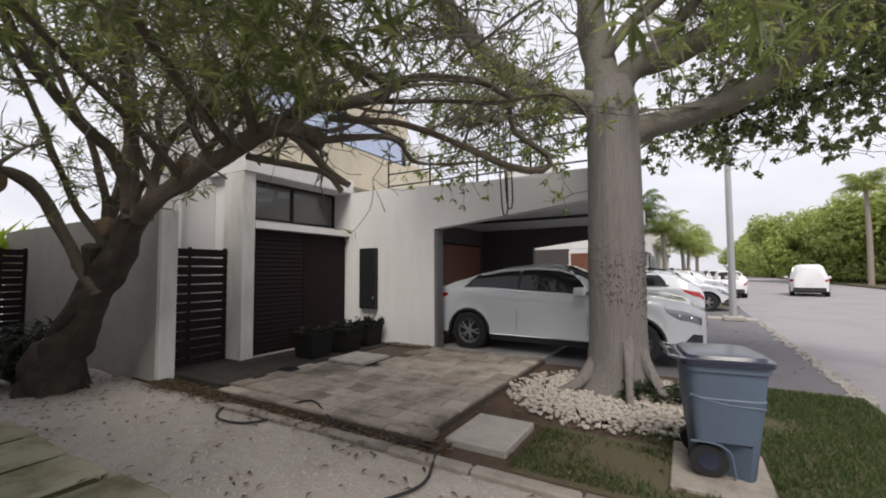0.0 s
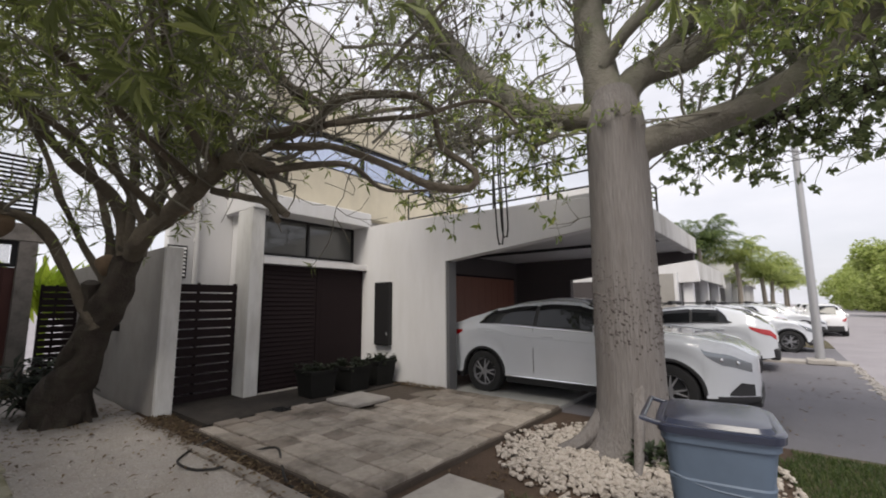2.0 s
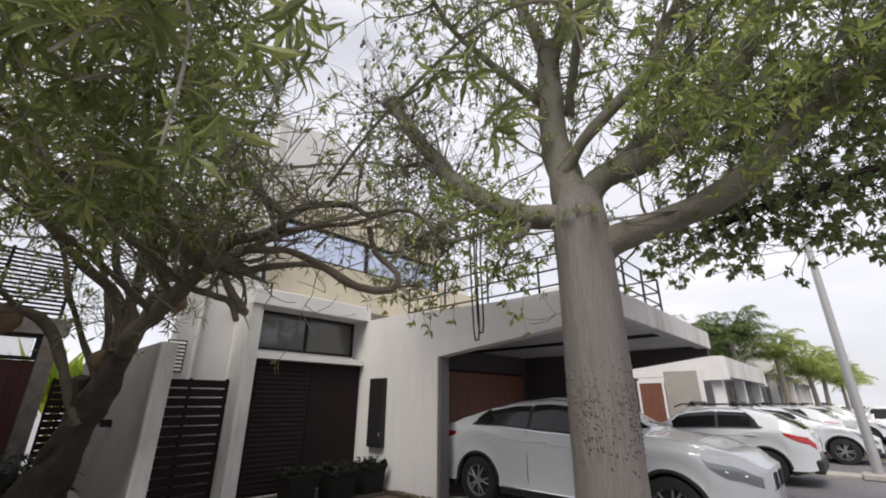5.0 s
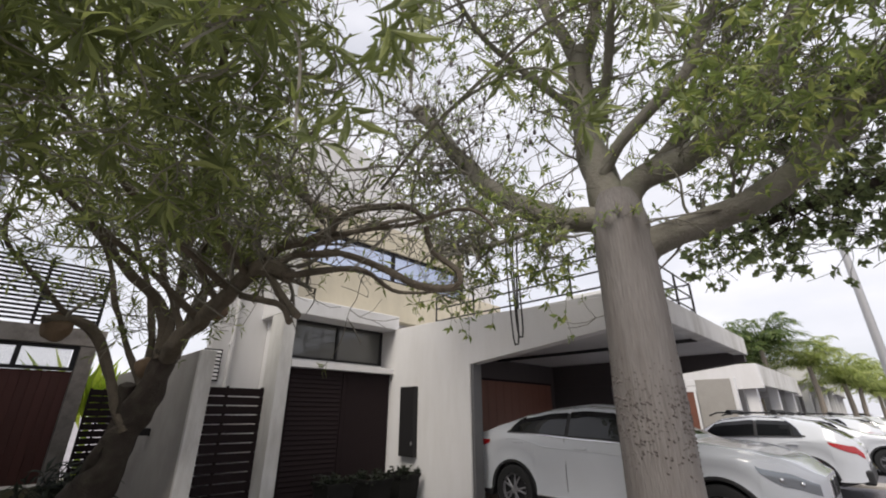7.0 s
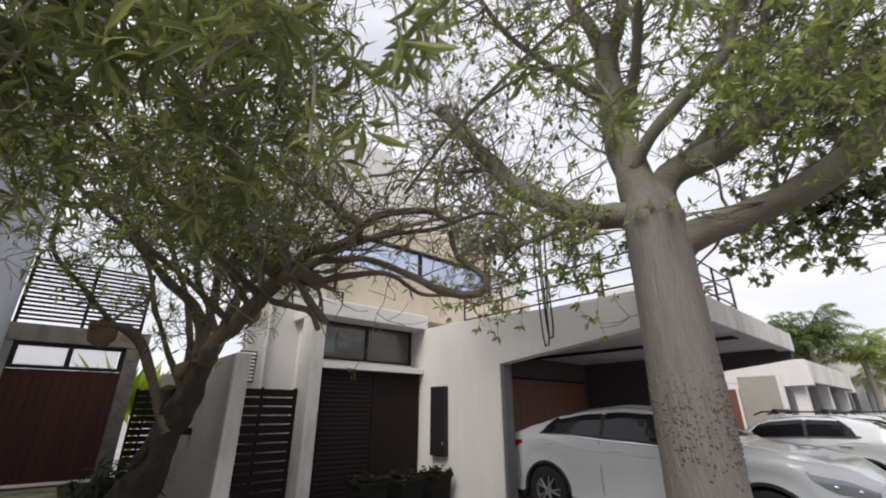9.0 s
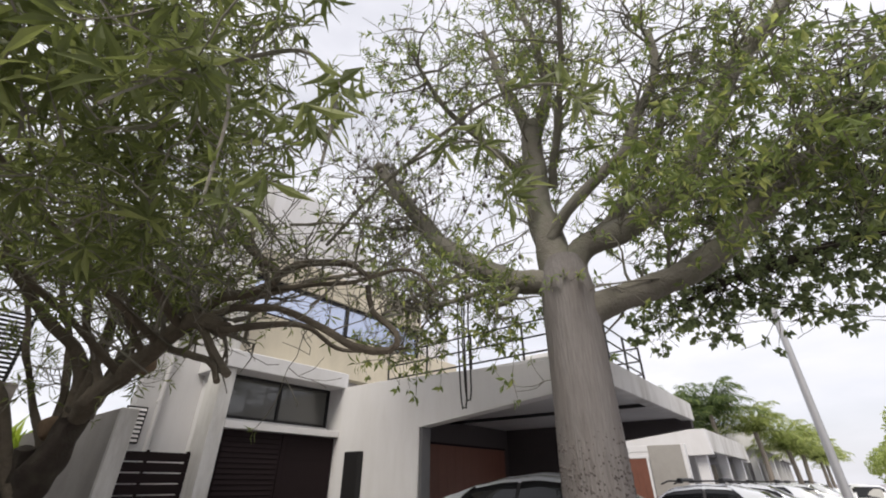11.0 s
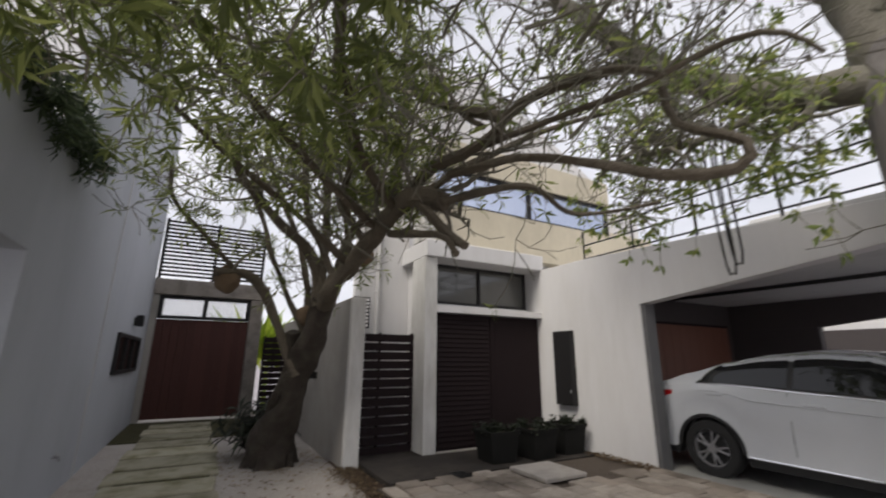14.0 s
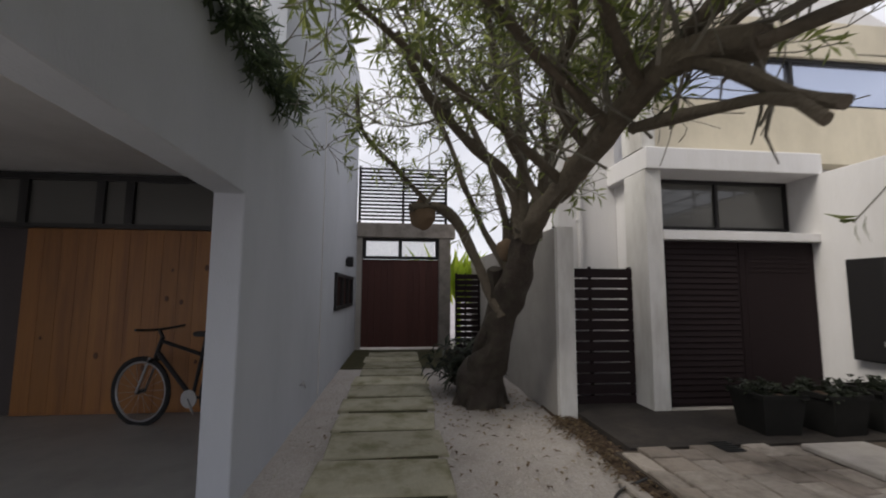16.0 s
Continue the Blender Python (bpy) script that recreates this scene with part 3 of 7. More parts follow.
def path_door():
    X = -12.5
    t = thing("entrance_door", (X, 0.2, -0.06), "mahogany plank entrance door with glazed transom", "door", kind="structure")
    for k in range(12):
        w = 2.1 / 12
        part("board", box_bm(-0.05, 0, k * w, (k + 1) * w - 0.005, 0.05, 2.42, 0.003), WOOD_DOOR, t)
    part("backing", box_bm(-0.08, -0.052, 0, 2.1, 0.045, 2.42), WOOD_DOOR, t)
    for z in (2.43, 2.93):
        part("transom_rail", box_bm(-0.06, 0.04, 0, 2.1, z, z + 0.08), FRAME_DARK, t)
    for y in (0, 0.98, 2.0):
        part("transom_post", box_bm(-0.059, 0.039, y, y + 0.1, 2.511, 2.929), FRAME_DARK, t)
    for y in (0.1, 1.08):
        part("pane", box_bm(-0.02, -0.01, y, y + 0.9, 2.511, 2.929), GLASS_PALE, t)
    structure(box("trim_beam", X - 0.3, X + 0.12, 0.05, 2.75, 2.96, 3.36, KERB, bevel=0.01), "dark weathered concrete beam above the entrance", "beam")
    # post takes the dark kerb concrete to hold the passage's deep shade
    structure(box("wall_post", X - 0.25, X + 0.1, 2.305, 2.62, -0.15, 2.955, KERB, bevel=0.01), "post beside the entrance door, darkened for the deep shade there", "post")
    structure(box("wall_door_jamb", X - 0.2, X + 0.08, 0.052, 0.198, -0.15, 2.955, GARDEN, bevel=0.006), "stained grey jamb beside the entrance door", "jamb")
    s = thing("slat_screen", (X, 0.06, 3.362), "dark slatted balcony screen above the entrance", "screen")
    for y in (0.0, 1.2, 2.4):
        part("post", box_bm(-0.06, 0, y, y + 0.07, 0, 1.62), FRAME_DARK, s)
    for k in range(15):
        part("slat", box_bm(0.002, 0.03, 0, 2.47, 0.08 + k * 0.102, 0.08 + k * 0.102 + 0.055), FRAME_DARK, s)


path_door()
structure(box("ground_moss", -12.4, -9.7, 0.06, 3.22, -0.13, -0.062, MOSS), "damp mossy ground before the entrance door", "soil")
slat_gate("slat_fence", (-11.25, 2.60, -0.05), 0.62, 2.0, 14, "dark slatted fence beside the entrance post")


# ---- trees ----
def leaf_blade(soup, at, along, normal, length, width, fold=0.25, steps=2):
    """One pointed leaf, folded along its rib and slightly arched."""
    a = along.normalized()
    n = (normal - a * normal.dot(a))
    n = n.normalized() if n.length > 1e-4 else a.orthogonal().normalized()
    s = a.cross(n)
    base, tip = at, at + a * length - n * length * 0.18
    mid = at + a * length * 0.5
    l, r = mid + s * width * 0.5 + n * width * fold, mid - s * width * 0.5 + n * width * fold
    soup.add([base, l, tip, r, mid], [(0, 4, 1), (4, 2, 1), (0, 3, 4), (4, 3, 2)])


def cluster(soup, rng, at, along, n, length, width, spread=1.0, droop=0.15):
    along = along.normalized()
    o = along.orthogonal().normalized()
    u = along.cross(o)
    for k in range(n):
        a = 2.4 * k + rng.uniform(0, 0.8)
        out = (o * math.cos(a) + u * math.sin(a)) * spread * rng.uniform(0.6, 1.1) + along * rng.uniform(0.2, 0.9)
        out.z -= droop * rng.uniform(0, 1.5)
        s = rng.uniform(0.7, 1.2)
        leaf_blade(soup, at - along * rng.uniform(0, 0.08), out, along + Vector((0, 0, 0.6)), length * s, width * s)


def twig(wood, tips, rng, start, way, length, r, level, lift=0.15, wander=0.5, kids=3, sides=5):
    """A wandering twig with side twigs. Its ends are gathered in tips."""
    step = 0.13 if level else 0.16
    n = max(2, int(length / step))
    pts, d = [Vector(start)], Vector(way).normalized()
    for k in range(n):
        d = (d + Vector((rng.gauss(0, 1), rng.gauss(0, 1), rng.gauss(0, 0.8) + lift)) * wander * 0.42).normalized()
        pts.append(pts[-1] + d * step)
    wood.add(*tube(pts, [max(0.004, r * (1 - 0.75 * i / n)) for i in range(n + 1)], sides, close=False))
    if level == 0:
        tips.append((pts[-1], d))
        if n > 3:
            tips.append((pts[n // 2], d))
        return
    for k in range(kids):
        i = rng.randint(max(1, n // 3), n)
        e = (d + Vector((rng.gauss(0, 1), rng.gauss(0, 1), rng.gauss(0, 0.7) + lift))).normalized()
        twig(wood, tips, rng, pts[i], e, length * rng.uniform(0.45, 0.75), r * 0.55, level - 1, lift, wander, kids, max(3, sides - 1))
    tips.append((pts[-1], d))


def bent_twig(wood, rng, tip, way, length, r):
    """A thin crooked carrier twig that ends at tip."""
    pts, d = [Vector(tip)], -way
    for k in range(4):
        d = d + Vector((rng.gauss(0, 0.32), rng.gauss(0, 0.32), rng.gauss(-0.02, 0.3)))
        pts.append(pts[-1] + d.normalized() * way.length * length / 4)
    wood.add(*tube(pts[::-1], [r, r * 0.9, r * 0.8, r * 0.65, r * 0.5], 3, close=False))


def limb(soup, points, r0, r1, sides=10, wobble=0.18, seed=0, step=0.11):
    pts = spline(points, step)
    n = len(pts) - 1
    pts = [p + Vector((noise.noise(p * 1.9 + Vector((seed, 0, 0))), noise.noise(p * 1.9 + Vector((0, seed, 3))), noise.noise(p * 1.9 + Vector((5, 0, seed))))) * min(0.05, r0 * 0.4) * (i > 1) for i, p in enumerate(pts)]
    soup.add(*tube(pts, [r0 + (r1 - r0) * (i / n) ** 0.8 for i in range(n + 1)], sides, wobble, seed))
    return pts


def sprout(wood, tips, rng, pts, count, length, r, level, lift, wander, kids, start=0.25, inside=None):
    n = len(pts)
    for k in range(count):
        i = rng.randint(int(n * start), n - 1)
        d = (pts[min(i + 1, n - 1)] - pts[max(i - 1, 0)]).normalized()
        w = (d * 0.5 + Vector((rng.gauss(0, 1), rng.gauss(0, 1), rng.gauss(0, 0.7) + lift * 2))).normalized()
        if inside and not inside(pts[i] + w * length):
            continue
        twig(wood, tips, rng, pts[i], w, length * rng.uniform(0.6, 1.3), r * rng.uniform(0.7, 1.2), level, lift, wander, kids)


def clear_of_walk(p):
    """Keeps leaves off the line walked, the walls and the window recess."""
    dx, dy, dz = max(-0.9 - p.x, 0, p.x - 1.4), max(0.2 - p.y, 0, p.y - 1.5), p.z - 1.5
    if dx * dx + dy * dy + dz * dz < 1.1:
        return False
    if 0.2 < p.x < 1.75 and 0.0 < p.y < 2.1 and p.z < 2.15:
        return False
    if -1.3 < p.x <= 0.2 and 0.0 < p.y < 2.1 and p.z < 2.32:
        return False
    if p.x < -1.3 and p.y < 0.15 and p.z < 3.5 and p.x < -1.3:
        return False
    if p.x < -5.9 and p.y > 3.2:
        return False
    return p.z > 0.3


def gnarled_tree():
    """The low spreading tree in the gravel beside the garden wall."""
    rng = random.Random(11)
    t = thing("gnarled_tree", (-6.95, 2.4, GZ), "gnarled low spreading tree with narrow leaves in gravel", "tree")
    t.matrix_world = Matrix.Identity(4)
    trunk, twigs, tips = Soup(), Soup(), []
    limb(trunk, [(-7.0, 2.4, -0.12), (-6.78, 2.42, 0.35), (-6.4, 2.5, 0.9), (-5.88, 2.6, 1.6), (-5.43, 2.65, 2.2)], 0.26, 0.135, 16, 0.5, 1, 0.08)
    limb(trunk, [(-6.95, 2.35, 0.2), (-6.62, 2.38, 0.7), (-6.2, 2.42, 1.25), (-5.95, 2.38, 1.8)], 0.15, 0.09, 12, 0.5, 7, 0.08)
    for k in range(9):
        a = k * 0.7 + rng.uniform(-0.2, 0.2)
        limb(trunk, [(-6.9, 2.4, 0.55), (-6.96 + 0.22 * math.cos(a), 2.4 + 0.22 * math.sin(a), 0.18), (-6.98 + 0.38 * math.cos(a), 2.4 + 0.38 * math.sin(a), -0.13)], 0.12, 0.07, 8, 0.5, k)
    foot = bmesh.new()
    bmesh.ops.create_icosphere(foot, subdivisions=4, radius=1.0, matrix=Matrix.Translation((-6.93, 2.38, 0.16)) @ Matrix.Diagonal((0.36, 0.35, 0.44, 1)))
    for v in foot.verts:
        o = v.co - Vector((-6.93, 2.38, 0.16))
        v.co += o * (0.16 * noise.noise(v.co * 3.1) + 0.07 * noise.noise(v.co * 9))
    part("root_swelling", foot, BARK_DARK, t, "dark swollen foot of the trunk", True)
    plan = [  # points, radius at foot and tip, side twigs, length
        ([(-6.05, 2.5, 1.2), (-6.1, 2.24, 1.76), (-6.1, 1.95, 2.32), (-6.0, 1.65, 2.56), (-5.9, 1.36, 2.5)], 0.11, 0.07, 4, 0.5),
        ([(-5.45, 2.65, 2.12), (-4.5, 2.7, 2.45), (-3.75, 2.75, 2.7), (-3.4, 2.8, 2.82), (-3.0, 2.8, 2.8), (-2.6, 2.85, 2.65)], 0.15, 0.11, 16, 0.8),
        ([(-3.0, 2.8, 2.79), (-2.6, 2.8, 2.48), (-2.45, 2.85, 2.32), (-2.25, 2.85, 2.2)], 0.065, 0.042, 0, 0.3),
        ([(-5.5, 2.58, 2.1), (-5.5, 2.45, 2.76), (-5.3, 1.96, 3.13), (-5.0, 1.5, 3.48), (-4.7, 1.16, 3.93)], 0.12, 0.05, 22, 0.8),
        ([(-5.4, 2.71, 2.1), (-5.4, 2.85, 2.88), (-5.3, 3.0, 3.25), (-5.0, 3.2, 3.58), (-4.7, 3.4, 4.1)], 0.11, 0.045, 18, 0.8),
        ([(-5.45, 2.61, 2.1), (-5.5, 2.62, 3.23), (-5.4, 2.51, 4.2), (-5.2, 2.39, 4.75)], 0.10, 0.045, 18, 0.8),
        ([(-6.0, 1.65, 2.5), (-5.8, 1.16, 2.94), (-5.5, 0.79, 3.29), (-5.3, 0.73, 3.71)], 0.055, 0.025, 14, 0.6),
        ([(-4.7, 2.7, 2.38), (-3.64, 2.8, 2.76), (-2.79, 2.8, 2.94), (-2.14, 2.85, 2.9), (-1.85, 2.9, 2.99), (-2.58, 2.9, 3.52), (-3.22, 2.85, 4.0), (-3.86, 2.8, 4.6)], 0.09, 0.035, 24, 0.7),
        ([(-1.85, 2.9, 2.99), (-1.58, 2.95, 3.02), (-1.07, 3.0, 2.89), (-0.84, 3.05, 2.73)], 0.05, 0.028, 9, 0.5),
        ([(-3.56, 2.8, 2.62), (-2.52, 2.8, 2.34), (-2.27, 2.8, 2.15)], 0.05, 0.035, 0, 0.3),
        ([(-2.47, 2.85, 2.82), (-1.67, 2.9, 2.63), (-1.21, 2.95, 2.41), (-0.85, 3.0, 2.21), (-0.62, 3.1, 2.17), (-0.57, 3.1, 2.27), (-0.82, 3.1, 2.48), (-0.84, 3.05, 2.66)], 0.05, 0.025, 8, 0.45),
        ([(-2.27, 2.9, 2.95), (-1.36, 3.0, 2.8), (-0.9, 3.0, 2.69), (-0.54, 3.05, 2.69), (-0.38, 3.1, 2.62), (-0.30, 3.15, 2.50)], 0.04, 0.012, 8, 0.5),
        ([(-2.08, 2.9, 3.06), (-2.42, 2.9, 3.4), (-2.74, 2.9, 4.0)], 0.04, 0.02, 8, 0.6),
        ([(-3.4, 2.8, 2.8), (-2.9, 2.3, 3.0), (-2.2, 1.9, 3.25), (-1.5, 1.7, 3.4), (-0.9, 1.6, 3.5)], 0.07, 0.025, 22, 0.75),
        ([(-3.75, 2.75, 2.7), (-3.3, 2.0, 3.0), (-2.9, 1.4, 3.3), (-2.4, 0.9, 3.5)], 0.065, 0.025, 22, 0.75),
        ([(-4.5, 2.7, 2.45), (-4.2, 2.0, 2.9), (-3.8, 1.3, 3.2), (-3.4, 0.7, 3.5)], 0.065, 0.025, 18, 0.75),
        ([(-3.2, 2.8, 2.8), (-2.9, 3.3, 3.2), (-2.4, 3.9, 3.5), (-2.0, 4.3, 3.6)], 0.06, 0.025, 14, 0.6),
        ([(-2.6, 2.85, 2.65), (-2.2, 3.4, 2.75), (-2.3, 4.0, 2.65), (-1.9, 4.6, 2.75)], 0.05, 0.02, 10, 0.5),
    ]
    plan += [
        ([(-6.15, 2.5, 1.35), (-6.05, 2.62, 2.1), (-6.0, 2.72, 2.8), (-6.0, 2.74, 3.45), (-5.95, 2.70, 4.85)], 0.105, 0.045, 12, 0.7),
        ([(-6.2, 2.46, 1.3), (-6.05, 2.56, 2.0), (-6.0, 2.44, 2.8), (-5.95, 2.05, 3.7), (-5.9, 1.66, 4.7)], 0.09, 0.035, 14, 0.7),
    ]
    plan += [
        ([(-5.6, 2.62, 1.95), (-5.75, 2.78, 2.5), (-5.5, 2.95, 2.9), (-5.55, 2.9, 3.5), (-5.2, 3.0, 4.3)], 0.085, 0.03, 12, 0.6),
        ([(-5.9, 2.55, 1.7), (-6.2, 2.3, 2.3), (-5.95, 2.0, 2.85), (-6.0, 1.8, 3.4), (-5.6, 1.3, 4.2)], 0.07, 0.03, 16, 0.6),
        ([(-5.0, 2.7, 2.25), (-5.1, 2.5, 2.75), (-4.7, 2.2, 3.1), (-4.6, 2.1, 3.7), (-4.1, 1.8, 4.4)], 0.08, 0.03, 14, 0.7),
        ([(-4.6, 2.7, 2.42), (-4.5, 2.95, 2.9), (-4.1, 3.05, 3.2), (-3.9, 3.0, 3.8), (-3.5, 2.9, 4.5)], 0.07, 0.028, 12, 0.7),
        ([(-4.0, 2.72, 2.6), (-3.9, 2.4, 3.0), (-3.3, 2.3, 3.2), (-3.2, 2.1, 3.7), (-2.6, 1.9, 4.2)], 0.06, 0.025, 14, 0.7),
    ]
    for k, (pts, r0, r1, count, length) in enumerate(plan):
        one = Soup()
        path = limb(one, pts, r0 * 0.70, r1 * 0.76, 10, 0.5, k + 3, 0.09)
        one.link("limb", BARK_MID, t, True)
        sprout(twigs, tips, rng, path, int(count * 0.46), length, r1 * 0.42, 2, 0.16, 0.8, 3, 0.3)
    # long thin whips that cross the view
    for k in range(44):
        s = Vector((rng.uniform(-5.0, -1.2), rng.uniform(2.2, 3.0), rng.uniform(2.4, 3.3)))
        d = Vector((rng.uniform(-0.2, 1.0), rng.uniform(-0.8, 0.4), rng.uniform(-0.05, 0.7)))
        twig(twigs, tips, rng, s, d, rng.uniform(0.7, 1.5), 0.012, 1, 0.08, 0.35, 3, 4)
    crown = Soup()
    for at, d in tips:
        shady = (at.y - 1.4) < rng.gauss(0.36, 0.1) * (1.3 - at.x) and at.z > 2.75
        keep = 0.60 if shady else 0.20
        if at.x < -4.6 and at.z < 3.1:
            keep = 0.65 if at.y < 2.3 else 0.4
        if clear_of_walk(at) and rng.random() < keep:
            cluster(crown, rng, at, d + Vector((0, 0, 0.2)), rng.randint(6, 10) if shady else rng.randint(3, 6), 0.15, 0.026, 1.0)
    # outer foliage along the top and towards the street
    for k in range(6400):
        a = Vector((rng.uniform(-5.2, 0.9), rng.uniform(0.3, 3.6), rng.uniform(2.3, 5.4)))
        near = a.x > -2.2
        dens = noise.noise(a * 0.85 + Vector((3, 1, 7)))
        if dens < (-0.04 if near else 0.02) or not clear_of_walk(a) or (a.y - 1.4) > rng.gauss(0.30, 0.10) * (1.3 - a.x) or a.z < 2.55 - 0.1 * a.x * (not near):
            continue
        if near and a.z < 2.35 + 0.55 * max(0, a.y - 1.2):
            continue
        if a.x < -2.2 and rng.random() < (0.30 if a.x > -3.6 else 0.5):
            continue
        d = Vector((rng.gauss(0, 1), rng.gauss(0, 1), rng.gauss(0.1, 0.6)))
        bent_twig(twigs, rng, a, d.normalized(), 0.34, 0.0055)
        cluster(crown, rng, a, d, rng.randint(8, 12), 0.135, 0.024, 1.0)
    # low sprays that hang close over the gravel
    for k in range(560):
        a = Vector((rng.uniform(-1.7, 0.15), rng.uniform(0.35, 1.95), rng.uniform(2.12, 3.5)))
        if not clear_of_walk(a) or noise.noise(a * 1.1 + Vector((1, 5, 2))) < -0.12 or a.z < 2.1 + 0.35 * max(0.0, a.y - 1.1) + 0.2 * max(0.0, a.x + 0.5):
            continue
        d = Vector((rng.gauss(0.2, 0.8), rng.gauss(-0.2, 0.8), rng.gauss(-0.1, 0.5)))
        bent_twig(twigs, rng, a, d.normalized(), 0.30, 0.0045)
        cluster(crown, rng, a, d, rng.randint(7, 11), 0.165, 0.032, 1.0, 0.25)
    # two long sprays that hang before the tall tree
    for pts in ([(-1.2, 2.9, 3.05), (-0.4, 2.8, 3.25), (0.25, 2.7, 3.1), (0.55, 2.62, 2.75), (0.62, 2.6, 2.42)], [(-0.4, 2.8, 3.25), (0.4, 2.75, 3.35), (0.85, 2.7, 3.1), (0.95, 2.65, 2.7)]):
        path = spline(pts, 0.10)
        twigs.add(*tube(path, [0.014 - 0.010 * i / len(path) for i in range(len(path))], 5, close=False))
        for i in range(len(path) // 2, len(path)):
            q = path[i] + Vector((rng.gauss(0, 0.07), rng.gauss(0, 0.07), rng.gauss(0, 0.06)))
            bent_twig(twigs, rng, q, (q - path[i] + Vector((0, 0, -0.02))) * 1.0, 1.0, 0.003)
            cluster(crown, rng, q, Vector((rng.gauss(0, 0.6), rng.gauss(0, 0.6), -0.3)), rng.randint(5, 8), 0.15, 0.028, 1.0, 0.4)
    # low sprays that droop beside the line walked
    for pts in ([(-0.9, 1.6, 3.5), (-0.35, 1.62, 3.15), (0.05, 1.62, 2.6), (0.2, 1.6, 2.1)], [(-0.35, 1.62, 3.15), (0.2, 1.75, 2.9), (0.45, 1.78, 2.5), (0.52, 1.74, 2.16)]):
        path = spline(pts, 0.08)
        twigs.add(*tube(path, [0.012 - 0.008 * i / len(path) for i in range(len(path))], 5, close=False))
        for i in range(len(path) * 2 // 3, len(path)):
            q = path[i] + Vector((rng.gauss(0, 0.09), rng.gauss(0.03, 0.07), abs(rng.gauss(0, 0.05))))
            bent_twig(twigs, rng, q, (q - path[i] + Vector((0, 0, -0.02))) * 1.0, 1.0, 0.003)
            cluster(crown, rng, q, Vector((rng.gauss(0, 0.6), rng.gauss(0, 0.6), -0.2)), rng.randint(6, 9), 0.13, 0.026, 1.0, 0.4)
    trunk.link("trunk", BARK_DARK, t, True, "dark rough leaning trunk with swollen foot")
    tagged(twigs.link("fine_branching", BARK_LIMB, t, True), kind="stuff")
    crown.link("crown", LEAF_A, t, False, "narrow grey-green leaves in whorls")
    for (x, y, z), r in (((-6.02, 1.50, 2.44), 0.16), ((-5.0, 3.02, 2.75), 0.13), ((-5.86, 2.50, 2.0), 0.115), ((-6.12, 2.36, 1.58), 0.10)):
        bm = bmesh.new()
        bmesh.ops.create_icosphere(bm, subdivisions=3, radius=r, matrix=Matrix.Translation((x, y, z)) @ Matrix.Diagonal((0.8, 1, 1.15, 1)))
        for v in bm.verts:
            v.co += (v.co - Vector((x, y, z))) * 0.25 * noise.noise(v.co * 9)
        part("gall", bm, WASP, t, "round brown gall on the limb", True)
    return t


